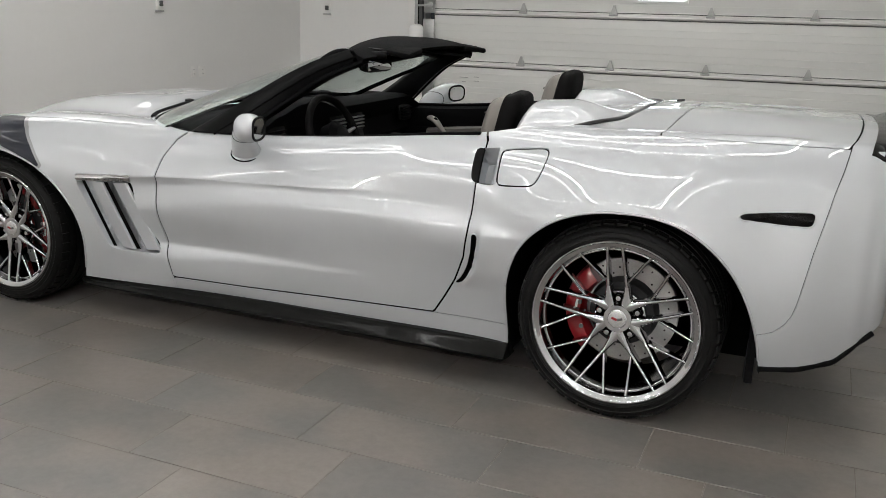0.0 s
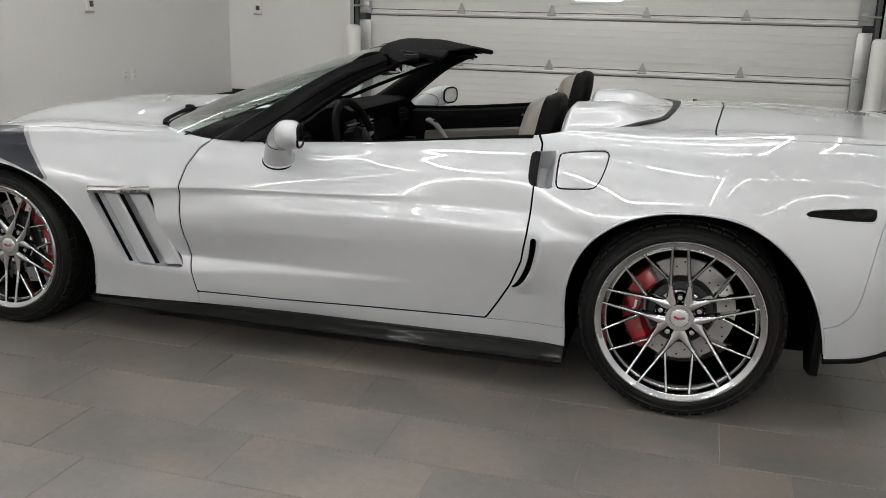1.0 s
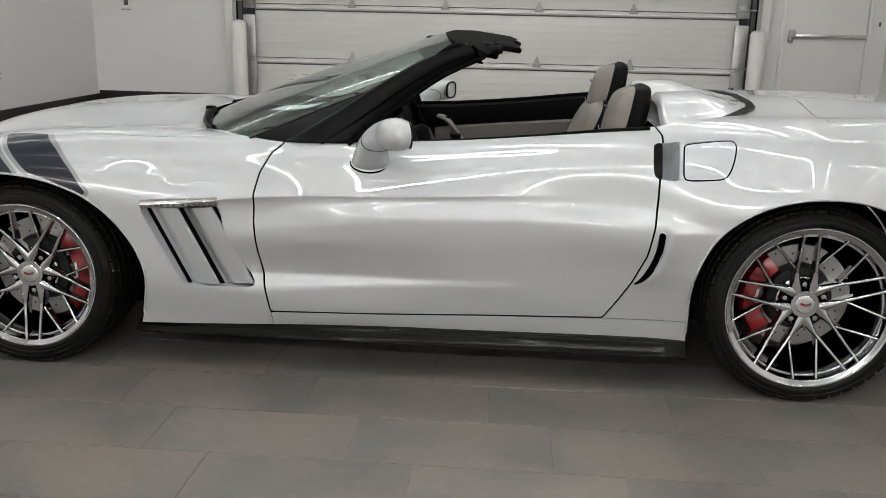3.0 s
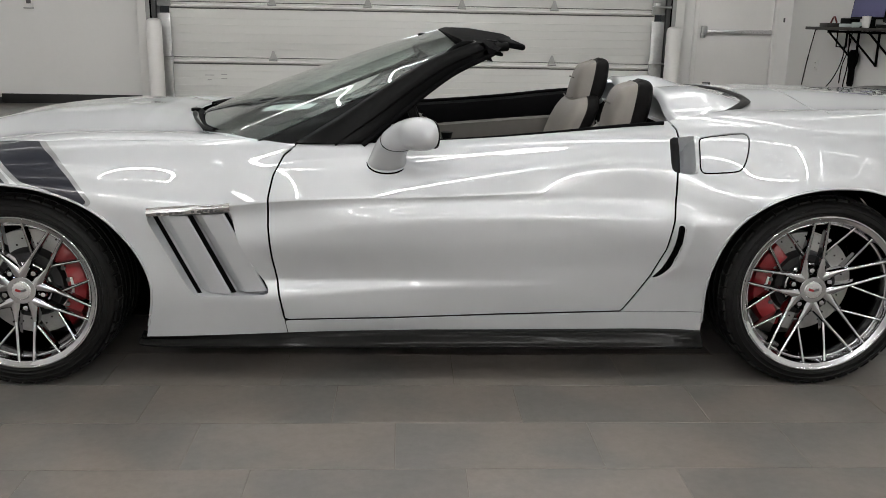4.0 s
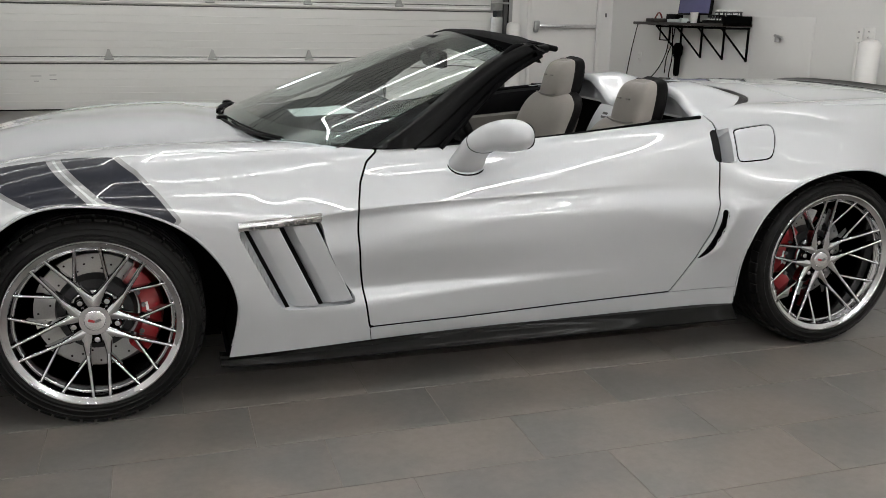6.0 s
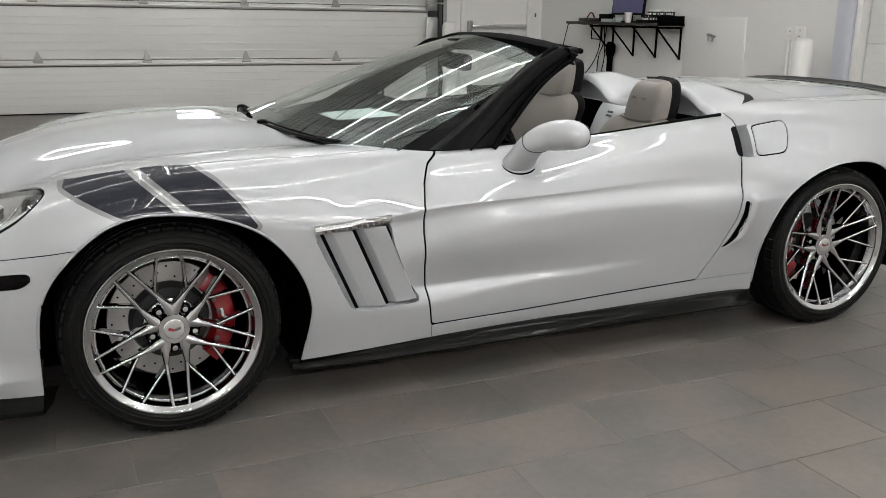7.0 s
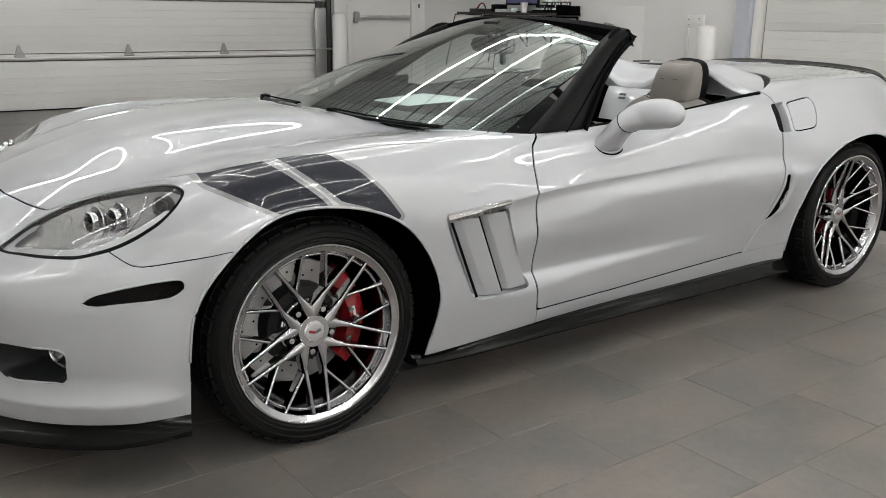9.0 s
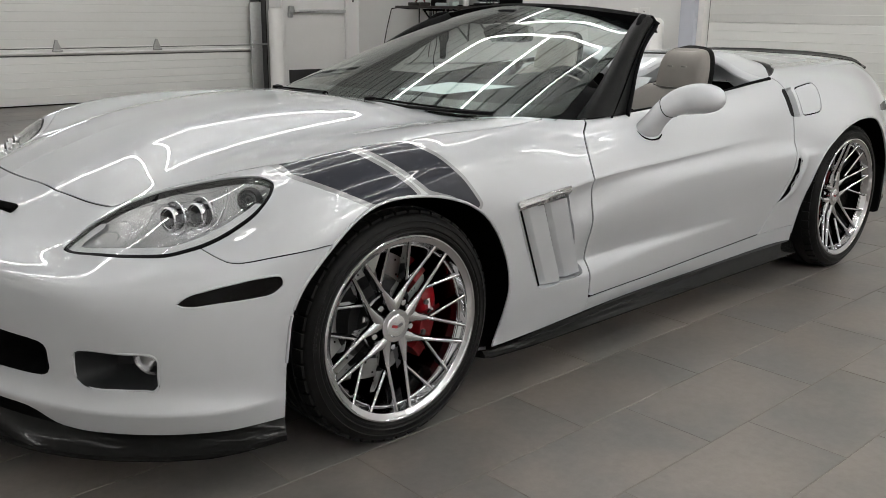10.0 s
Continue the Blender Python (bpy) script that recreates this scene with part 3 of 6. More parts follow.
# ceiling of ribbed pale sheets with joints running along the car
def ribbed_ceiling():
    x0, x1, y, end = LEFT - 0.15, RIGHT + 0.15, FRONT - 0.15, BACK + 0.15
    v, f, dark = [], [], []

    def strip(ya, za, yb, zb, joint=False):
        b = len(v)
        v.extend([(x0, ya, za), (x1, ya, za), (x1, yb, zb), (x0, yb, zb)])
        f.append((b, b + 3, b + 2, b + 1))
        dark.append(joint)

    while y < end:
        w = min(0.384, end - y)
        strip(y, CEILING, y + w, CEILING)
        y += w
        if y + 0.06 < end:
            strip(y, CEILING, y + 0.004, CEILING + 0.035, True)
            strip(y + 0.004, CEILING + 0.035, y + 0.040, CEILING + 0.035, True)
            strip(y + 0.040, CEILING + 0.035, y + 0.044, CEILING, True)
            y += 0.044
    strip(end, CEILING + 0.12, FRONT - 0.15, CEILING + 0.12)
    me = bpy.data.meshes.new("ceiling")
    me.from_pydata(v, [], f)
    me.materials.append(ceiling_grey)
    me.materials.append(ceiling_dark)
    for p, d in zip(me.polygons, dark):
        p.material_index = 1 if d else 0
    return tagged(new("ceiling", me), "pale grey ribbed sheet ceiling with dark joints", "ceiling", kind="structure")


ceiling = ribbed_ceiling()


# strips of light under the ceiling
def light_strip(a, b, width=0.05, mat=None):
    a, b = Vector((*a, LAMP_Z)), Vector((*b, LAMP_Z))
    mid, d = (a + b) / 2, b - a
    turn = (0, 0, math.degrees(math.atan2(d.y, d.x)))
    lamp = empty("strip_light", at=mid)
    tagged(lamp, "long white linear ceiling light, switched on", "ceiling light", group="ceiling lights")
    lamp.rotation_euler = (0, 0, radians(turn[2]))
    box("housing", (d.length, 0.012, 0.03), (0, 0, 0.043), trim_white, lamp, 0.003)
    box("diffuser", (d.length - 0.01, width, 0.03), (0, 0, 0.012), mat or led, lamp, 0.0)
    for s in (-1, 1):
        tube("hanger", [(s * d.length * 0.4, 0, 0.055), (s * d.length * 0.4, 0, CEILING - LAMP_Z)], 0.004, steel, lamp, 6)


def light_ring(x0, x1, y0, y1, middle=None, mat=None):
    """A rectangular light line with rounded corners, and a straight one along its middle if asked for."""
    if middle is not None:
        light_strip((x0 + 0.04, middle), (x1 - 0.04, middle), 0.02, mat)
    r, line = 0.16, []
    for cx, cy, a0 in ((x1 - r, y1 - r, 0), (x0 + r, y1 - r, 90), (x0 + r, y0 + r, 180), (x1 - r, y0 + r, 270)):
        for k in range(9):
            a = radians(a0 + k * 11.25)
            line.append((cx + r * math.cos(a), cy + r * math.sin(a), math.cos(a), math.sin(a)))
    lamp = empty("ring_light", at=(0, 0, LAMP_Z))
    tagged(lamp, "large rectangular line of white ceiling light, switched on", "ceiling light", group="ceiling lights")
    for name, half, z0, z1, m in (("housing", 0.006, 0.028, 0.058, trim_white), ("diffuser", 0.010, 0.007, 0.027, mat or led)):
        rings = [[(x + nx * d, y + ny * d, z) for d, z in ((-half, z0), (half, z0), (half, z1), (-half, z1))] for x, y, nx, ny in line]
        put(name, *loft(rings + [rings[0]], True, False), m, lamp, smooth=False)
    for hx in (x0 + 0.5, x1 - 0.5):
        for hy in (y0, y1):
            tube("hanger", [(hx, hy, 0.055), (hx, hy, CEILING - LAMP_Z)], 0.004, steel, lamp, 6)


light_ring(-0.95, 2.15, 0.5, 3.0, 1.75)
light_ring(-0.95, 2.15, -4.5, -2.0, None, led_front)
light_ring(-4.5, -1.4, 0.5, 3.0)
light_ring(-4.5, -1.4, -4.5, -2.0, None, led_side)
light_ring(2.6, 4.3, 0.5, 3.0, None, led_right)
light_ring(2.6, 4.3, -4.5, -2.0, None, led_right)
# unseen fill strip added by the front wall to brighten the car's side
light_strip((-4.6, -8.45), (4.3, -8.45), 0.05, led_fill)

# baseboards
box_base = lambda size, at: tagged(box("baseboard", size, at, base_black, bevel=0.003), "black rubber baseboard along the wall", "baseboard", kind="structure")
box_base((0.02, 8.4, 0.16), (LEFT + 0.01, 2.95, 0.14))
box_base((1.86, 0.02, 0.14), (LEFT + 0.95, BACK - 0.01, 0.19))
box_base((0.30, 0.02, 0.14), (3.22, BACK - 0.01, 0.19))
box_base((0.02, 4.9, 0.16), (RIGHT - 0.01, 4.66, 0.15))


# ---- sectional door ----
def sectional_door(name, width, first, step, count, hinge_x, label, struts=True):
    """Built in its own frame: x across, inner face at y 0 looking to -y, z up from the floor line."""
    door = empty(name)
    z = 0.0
    for k in range(count):
        h = first if k == 0 else step
        panel = box("panel", (width, 0.05, h - 0.006), (0, 0.025, z + h / 2), door_white, door, 0.006)
        for j in range(1, 7):
            box("groove", (width - 0.02, 0.004, 0.007), (0, -0.001, z + h * j / 7 + 0.006 * ((j * 7 + k) % 3)), groove_shade if struts else door_white, door, 0.0015, segs=1)
        if k and not struts:
            box("seam", (width - 0.01, 0.003, 0.006), (0, 0.0, z), groove_shade, door, 0.001, segs=1)
        if k and struts:
            tube("strut", [(-width / 2 + 0.03, -0.022, z - 0.045), (width / 2 - 0.03, -0.022, z - 0.045)], 0.021, trim_white, door, 8, flat=0.75)
            tube("strut_edge", [(-width / 2 + 0.03, -0.012, z + 0.012), (width / 2 - 0.03, -0.012, z + 0.012)], 0.007, trim_white, door, 6)
            # dark bar below the joint paints the shadow line under the strut
            box("seam", (width - 0.01, 0.006, 0.012), (0, 0.001, z - 0.072), lettering, door, 0.002, segs=1)
            for hx in hinge_x:
                v = [(-0.036, -0.012, -0.03), (0.036, -0.012, -0.03), (0.038, -0.012, 0.012), (0.024, -0.012, 0.045), (0.010, -0.012, 0.088), (-0.010, -0.012, 0.088), (-0.024, -0.012, 0.045), (-0.038, -0.012, 0.012)]
                ring = [[(hx + a, b - d, z + c) for a, b, c in v] for d in (0.0, 0.022)]
                vv, ff = loft(ring)
                hinge = put("hinge", vv, ff, grey_metal, door, smooth=False)
                tube("hinge_pin", [(hx - 0.05, -0.04, z - 0.02), (hx + 0.05, -0.04, z - 0.02)], 0.012, grey_metal, hinge, 8)
        z += h
    box("bottom_seal", (width, 0.045, 0.03), (0, 0.025, -0.01), shadow_black, door, 0.008)
    return tagged(door, label, "garage door", kind="structure")


door_big = sectional_door("sectional_door_1", 5.70, 0.57, 0.63, 6, (-1.66, -0.55, 0.55, 1.64), "closed white sectional garage door with steel hinges")
door_big.location = (0.03, 7.02, 0.155)
# a small window high in the door, only its lower edge shows
pane = box("door_window", (0.62, 0.03, 0.32), (-0.02, -0.012, 1.475), trim_white, door_big, 0.02)
box("pane", (0.54, 0.012, 0.24), (-0.02, -0.03, 1.475), bsdf_material("bright_pane", (0.86, 0.93, 1.0), rough=0.2, emission=7.0), pane, 0.01)
# small dark print on the lowest panel
for k, (sx, sz, w) in enumerate(((-2.42, 0.365, 0.11), (-2.25, 0.375, 0.07), (-2.42, 0.31, 0.05), (-2.25, 0.325, 0.07))):
    box("print_bar", (w, 0.003, 0.009), (sx, -0.002, sz), grey_metal, door_big, 0.0)


def door_side(x, s):
    """Track, guard and jamb at one side of the big door; s points away from the opening."""
    t = empty("door_track", at=(x, 6.98, 0.15))
    tagged(t, "dark steel door track with a grey guard plate", "door track", kind="structure")
    box("guard_plate", (0.15, 0.03, 1.05), (-s * 0.11, -0.045, 0.55), galvanised, t, 0.006)
    box("guard_plate", (0.15, 0.03, 1.6), (-s * 0.11, -0.03, 1.95), galvanised, t, 0.006)
    box("track", (0.05, 0.07, 3.4), (s * 0.005, -0.02, 1.7), dark_metal, t, 0.008)
    box("seal", (0.03, 0.10, 3.4), (s * 0.045, 0.03, 1.7), shadow_black, t, 0.006)
    box("angle", (0.05, 0.02, 3.4), (s * 0.085, 0.0, 1.7), galvanised, t, 0.004)
    for z in (0.59, 1.24, 1.86):
        tube("roller_stem", [(-s * 0.2, -0.075, z), (s * 0.03, -0.075, z)], 0.012, galvanised, t, 8)
        box("bracket", (0.07, 0.02, 0.09), (-s * 0.13, -0.068, z), galvanised, t, 0.006)
    box("jamb", (0.11, 0.17, 3.5), (s * 0.155, 0.085, 1.75), trim_white, t, 0.004)


door_side(-2.97, -1)
door_side(3.01, 1)


def bollard(x, y, top, label):
    z0 = floor_z(y)
    b = empty("bollard", at=(x, y, z0))
    tagged(b, label, "bollard", group="bollards")
    h = top - z0
    lathe("sleeve", [(0.0, h), (0.05, h - 0.006), (0.075, h - 0.022), (0.086, h - 0.05), (0.087, 0.03), (0.087, 0.0)], trim_white, b, 36, axis="z")
    lathe("collar", [(0.088, 0.0), (0.096, 0.0), (0.096, 0.05), (0.088, 0.055)], trim_white, b, 36, axis="z")


bollard(-2.915, 6.68, 1.165, "white round plastic bollard beside the door track")
bollard(3.03, 6.69, 1.175, "white round plastic bollard by the door track")
bollard(4.33, 2.28, 1.115, "white round plastic bollard near the wall outlets")

# steel door with a push bar
door_small = empty("door_1", at=(3.91, BACK, 0.15))
tagged(door_small, "closed white steel door with a push bar", "door", kind="structure")
box("leaf", (0.92, 0.045, 2.04), (0, 0.03, 1.03), trim_white, door_small, 0.004)
for s in (-1, 1):
    box("frame_side", (0.05, 0.17, 2.12), (s * 0.49, 0.065, 1.06), trim_white, door_small, 0.006)
box("frame_top", (1.03, 0.17, 0.05), (0, 0.065, 2.1), trim_white, door_small, 0.006)
bar = box("push_bar", (0.80, 0.055, 0.045), (0.04, -0.035, 0.975), satin_chrome, door_small, 0.01)
box("latch_case", (0.075, 0.06, 0.10), (-0.39, -0.035, 0.99), galvanised, bar, 0.02)
box("latch_foot", (0.06, 0.055, 0.07), (-0.40, -0.03, 0.93), galvanised, bar, 0.015)
box("kick_plate", (0.84, 0.004, 0.22), (0, 0.005, 0.14), base_black, door_small, 0.001)

# small fixtures on the walls
def wall_sensor(x, y, z, ry):
    s = empty("wall_sensor", at=(x, y, z))
    s.rotation_euler = (0, 0, radians(ry))
    tagged(s, "small white wall sensor with a dark eye", "sensor", group="wall sensors")
    box("case", (0.10, 0.03, 0.14), (0, -0.015, 0), plastic_white, s, 0.008)
    box("eye", (0.055, 0.012, 0.06), (0.01, -0.034, 0.005), lettering, s, 0.006)
    box("foot", (0.11, 0.03, 0.018), (0, -0.016, -0.075), grey_metal, s, 0.003)


wall_sensor(-4.465, BACK, 1.325, 0)
wall_sensor(LEFT, 4.30, 1.315, 90)


def outlet(x, y, z, ry, w=0.075):
    o = empty("wall_outlet", at=(x, y, z))
    o.rotation_euler = (0, 0, radians(ry))
    tagged(o, "white wall outlet plate", "outlet", group="wall outlets")
    box("plate", (w, 0.012, 0.118), (0, -0.006, 0), plastic_white, o, 0.004)
    for k in (-1, 1):
        box("socket", (0.03, 0.006, 0.03), (0, -0.013, k * 0.024), trim_white, o, 0.003)
        for j in (-1, 1):
            box("slot", (0.003, 0.003, 0.011), (j * 0.006, -0.0165, k * 0.024), lettering, o, 0.0)


outlet(LEFT, 4.83, 0.565, 90)
outlet(LEFT, 4.99, 0.565, 90, 0.12)
outlet(RIGHT, 2.70, 1.14, -90)
outlet(RIGHT, 2.585, 1.145, -90, 0.12)
outlet(RIGHT, 6.36, 0.78, -90)
conduit = tagged(tube("conduit", [(RIGHT - 0.02, 2.70, 1.08), (RIGHT - 0.02, 2.70, 0.12)], 0.018, trim_white), "white painted vertical conduit below an outlet", "conduit")
opener = empty("door_opener_button", at=(3.20, BACK - 0.0, 1.43))
tagged(opener, "black push button box with a grey cable", "switch")
box("case", (0.075, 0.05, 0.20), (0, -0.027, 0), black_plastic, opener, 0.008)
for k in (-1, 0, 1):
    lathe("button", [(0.0, -0.062), (0.014, -0.06), (0.014, -0.05)], grey_metal, opener, 14, at=(0, 0, k * 0.05))
tube("cable", [(0, -0.02, -0.10), (-0.005, -0.02, -0.4), (-0.03, -0.02, -0.8), (-0.035, -0.02, -1.2)], 0.008, grey_metal, opener, 6)
box("wall_plate_small", (0.02, 0.012, 0.05), (0, 0, 0), lettering, opener, 0.002).location = (1.30, -0.01, -0.16)

# hatch with a hasp on the side wall
hatch = empty("wall_hatch", at=(RIGHT, 3.72, 0.95))
tagged(hatch, "white wall hatch with a steel hasp", "hatch")
box("frame", (0.006, 0.90, 0.66), (-0.002, 0, 0), white_wall, hatch, 0.003)
box("leaf", (0.006, 0.87, 0.63), (-0.0045, 0, 0), white_wall, hatch, 0.003)
tube("hasp", [(-0.03, 0.06, 0.155), (-0.05, 0.0, 0.15), (-0.05, -0.07, 0.135)], 0.014, steel, hatch, 8)
lathe("lock", [(0.0, 0.0), (0.026, 0.0), (0.026, 0.05), (0.0, 0.055)], steel, hatch, 16, at=(-0.045, 0.0, 0.095), axis="z")

# blue-grey column and the second sectional door
column = tagged(box("column", (0.10, 0.15, 4.0), (RIGHT - 0.03, 2.065, 1.95), column_blue, bevel=0.004), "blue-grey painted steel column beside the door", "column", kind="structure")
jamb = tagged(box("door_trim", (0.10, 0.06, 3.6), (RIGHT + 0.02, 1.955, 1.75), trim_white, bevel=0.004), "white trim of the second sectional door", "trim", kind="structure")
door_second = sectional_door("sectional_door_2", 3.84, 0.50, 0.52, 7, (), "closed white sectional garage door with shallow ribs", False)
door_second.location = (RIGHT + 0.06, 0.0, 0.06)
door_second.rotation_euler = (0, 0, radians(-90))

# ---- shelf with its clutter, on the side wall ----
SHELF_Z = 1.19
shelf = empty("wall_shelf", at=(RIGHT, 5.05, SHELF_Z))
tagged(shelf, "dark wall shelf on black triangular brackets", "shelf")
box("board", (0.36, 1.76, 0.030), (-0.19, 0, 0), shelf_dark, shelf, 0.004)
for k in range(4):
    yy = 0.39 - k * 0.41
    br = box("bracket", (0.34, 0.022, 0.022), (-0.18, yy, -0.03), shadow_black, shelf, 0.002)
    tube("upright", [(-0.02, yy, -0.02), (-0.02, yy, -0.36)], 0.012, shadow_black, br, 6)
    tube("brace", [(-0.02, yy, -0.35), (-0.34, yy, -0.03)], 0.010, shadow_black, br, 6)
box("loop", (0.01, 0.22, 0.012), (-0.03, 0.72, -0.19), shadow_black, shelf, 0.0)
for s in (-1, 1):
    box("loop_side", (0.01, 0.01, 0.18), (-0.03, 0.72 + s * 0.11, -0.10), shadow_black, shelf, 0.0)
box("end_frame", (0.34, 0.02, 0.10), (-0.19, -0.87, 0.04), shadow_black, shelf, 0.003)
top = SHELF_Z + 0.015
screen = empty("monitor", at=(RIGHT - 0.20, 4.90, top))
tagged(screen, "tilted monitor with a dark blue screen on the shelf", "monitor")
screen.rotation_euler = (0, 0, radians(-72))
box("stand", (0.24, 0.16, 0.015), (0, 0, 0.0075), black_plastic, screen, 0.004)
box("neck", (0.05, 0.03, 0.12), (0, 0.03, 0.07), black_plastic, screen, 0.004)
box("case", (0.43, 0.035, 0.36), (0, 0.0, 0.26), black_plastic, screen, 0.006, (-8, 0, 0))
box("screen_face", (0.40, 0.008, 0.33), (0, -0.022, 0.263), screen_blue, screen, 0.001, (-8, 0, 0))
cup = tagged(lathe("paper_cup", [(0.0, 0.0), (0.032, 0.0), (0.043, 0.105), (0.045, 0.108), (0.040, 0.105), (0.0, 0.09)], plastic_white, None, 20, axis="z"), "white paper cup on the shelf", "cup")
cup.location = (RIGHT - 0.31, 4.76, top)
rack = empty("bottle_rack", at=(RIGHT - 0.17, 4.47, top))
tagged(rack, "black two-tier rack full of small white-capped bottles", "rack")
for lv in (0, 1):
    box("tray", (0.16, 0.50, 0.012), (0.02 + lv * 0.06, 0, 0.006 + lv * 0.055), black_plastic, rack, 0.002)
    box("lip", (0.01, 0.50, 0.022), (-0.06 + lv * 0.06, 0, 0.022 + lv * 0.055), black_plastic, rack, 0.002)
random.seed(4)
first_bottle = empty("small_bottle")
lathe("body", [(0.0, 0.0), (0.019, 0.0), (0.019, 0.045), (0.010, 0.055)], bsdf_material("bottle_dark", (0.05, 0.05, 0.055), rough=0.3, noise_scale=30, noise_amount=0.2), first_bottle, 12, axis="z")
lathe("cap", [(0.0, 0.072), (0.011, 0.070), (0.012, 0.053), (0.0, 0.053)], plastic_white, first_bottle, 12, axis="z")
box("wrapper", (0.039, 0.03, 0.022), (0, 0, 0.026), plastic_white, first_bottle, 0.006)
tagged(first_bottle, "small dark bottle with a white cap and wrapper", "bottle", group="bottles in the rack")
first_bottle.location = (RIGHT - 0.16, 4.26, top + 0.012)
for lv in (0, 1):
    for k in range(10):
        if lv == 0 and k == 0:
            continue
        copy_thing(first_bottle, pose(RIGHT - 0.16 + lv * 0.06 + random.uniform(-0.006, 0.006), 4.26 + k * 0.046, top + 0.012 + lv * 0.055, 0, 0, random.uniform(-40, 40)))


def clutter(name, label, category, size, at, mat, turn=0):
    return tagged(box(name, size, at, mat, bevel=0.008, turn=(0, 0, turn)), label, category)


clutter("black_box", "small black case lying on the shelf", "box", (0.12, 0.15, 0.09), (RIGHT - 0.16, 5.38, top + 0.045), black_plastic, 12)
clutter("tape_roll_box", "low dark carton lying on the shelf", "box", (0.16, 0.26, 0.04), (RIGHT - 0.22, 5.66, top + 0.02), shelf_dark, -8)
clutter("white_packet", "crumpled white packet lying on the shelf", "packet", (0.10, 0.15, 0.035), (RIGHT - 0.26, 5.20, top + 0.018), paper, 30)
clutter("white_packet", "small white packet lying near the rack", "packet", (0.08, 0.12, 0.05), (RIGHT - 0.29, 4.98, top + 0.025), paper, -20)
lamp_desk = tagged(tube("desk_lamp", smooth_path([(RIGHT - 0.15, 5.84, top + 0.010), (RIGHT - 0.16, 5.78, top + 0.06), (RIGHT - 0.18, 5.70, top + 0.10), (RIGHT - 0.20, 5.62, top + 0.09), (RIGHT - 0.2, 5.58, top + 0.03), (RIGHT - 0.2, 5.64, top + 0.010)], 18), 0.009, red_hose), "bent dark red hose lying on the shelf", "hose")
bag = tagged(put("hanging_bag", *loft([[(RIGHT - 0.06 + 0.04 * math.cos(q) * s, 5.42 + 0.07 * math.sin(q) * s * w, z) for q in (2 * math.pi * k / 14 for k in range(14))] for z, s, w in
    ((0.98, 0.7, 0.8), (0.94, 1.0, 1.2), (0.86, 1.0, 1.15), (0.80, 0.8, 0.8), (0.74, 0.8, 0.75), (0.64, 0.8, 0.8), (0.61, 0.6, 0.7))]), shadow_black), "black dusting tool hanging below the shelf", "tool")
for pts in (((6.42, 1.17), (6.52, 0.9), (6.60, 0.62), (6.62, 0.54)), ((5.68, 1.17), (5.70, 0.9), (5.92, 0.62), (6.08, 0.52)), ((5.62, 1.17), (5.58, 0.8), (5.62, 0.55), (5.60, 0.5)), ((5.56, 1.17), (5.60, 0.98), (5.70, 0.80), (5.72, 0.62)), ((5.90, 1.17), (6.10, 1.17), (6.30, 1.18), (6.42, 1.17))):
    tagged(tube("cable", smooth_path([(RIGHT - 0.03, y, z) for y, z in pts], 14), 0.006, shadow_black, None, 6), "thin black cable hanging down the wall from the shelf", "cable", group="cables below the shelf")
pole = tagged(tube("wall_pipe", [(RIGHT - 0.013, 6.2, 0.52), (RIGHT - 0.013, 4.30, 0.60)], 0.014, steel, None, 8), "thin grey pipe fixed along the wall", "pipe")

# ---- the car ----
car = empty("sports_car")
tagged(car, "silver two-seat convertible sports car with its roof open, chrome wheels", "car")
grid, rail = skin_grid()
skin = grid_sheet(grid, rail)

FRONT_ARCH = outline("-0.965,0.05 -0.956,0.12 -0.94,0.19 -0.92,0.276 -0.913,0.352 -0.934,0.434 -0.976,0.511 -1.045,0.591 -1.125,0.644 -1.235,0.682 -1.341,0.698 -1.434,0.697 -1.517,0.671 -1.6,0.609 -1.669,0.527 -1.703,0.45 -1.714,0.36 -1.715,0.26 -1.715,0.15 -1.715,0.05", n=240)
REAR_ARCH = outline("0.963,0.05 0.963,0.14 0.961,0.225 0.957,0.365 0.972,0.459 1.015,0.558 1.088,0.632 1.173,0.679 1.281,0.706 1.399,0.709 1.493,0.693 1.576,0.655 1.635,0.61 1.685,0.557 1.724,0.497 1.759,0.418 1.782,0.331 1.791,0.274 1.797,0.16 1.80,0.05", n=240)
COCKPIT = outline("-0.90,-0.2 -0.90,0 -0.885,0.2 -0.83,0.40 -0.76,0.545 -0.66,0.68 -0.54,0.752 -0.44,0.774 -0.2,0.772 0,0.766 0.4,0.759 0.7,0.753 0.80,0.748 0.86,0.735 0.98,0.68 1.12,0.58 1.20,0.455 1.238,0.33 1.252,0.15 1.255,0 1.255,-0.2", n=400)
HOOD = outline("-0.9025,-0.1 -0.9025,0 -0.887,0.2 -0.833,0.402 -0.763,0.547 -0.664,0.683 -0.60,0.735 -0.80,0.762 -1.05,0.788 -1.26,0.822 -1.46,0.803 -1.58,0.772 -1.645,0.70 -1.70,0.61 -1.776,0.54 -1.86,0.492 -1.916,0.466 -1.954,0.372 -1.99,0.276 -2.009,0.12 -2.016,0 -2.016,-0.1", rounds=False)
TRUNK = outline("1.425,-0.1 1.425,0 1.412,0.3 1.40,0.5 1.397,0.62 1.40,0.695 1.55,0.69 1.7,0.672 1.85,0.645 1.97,0.61 1.99,0.5 2.005,0.35 2.015,0.15 2.018,0 2.018,-0.1", rounds=False)
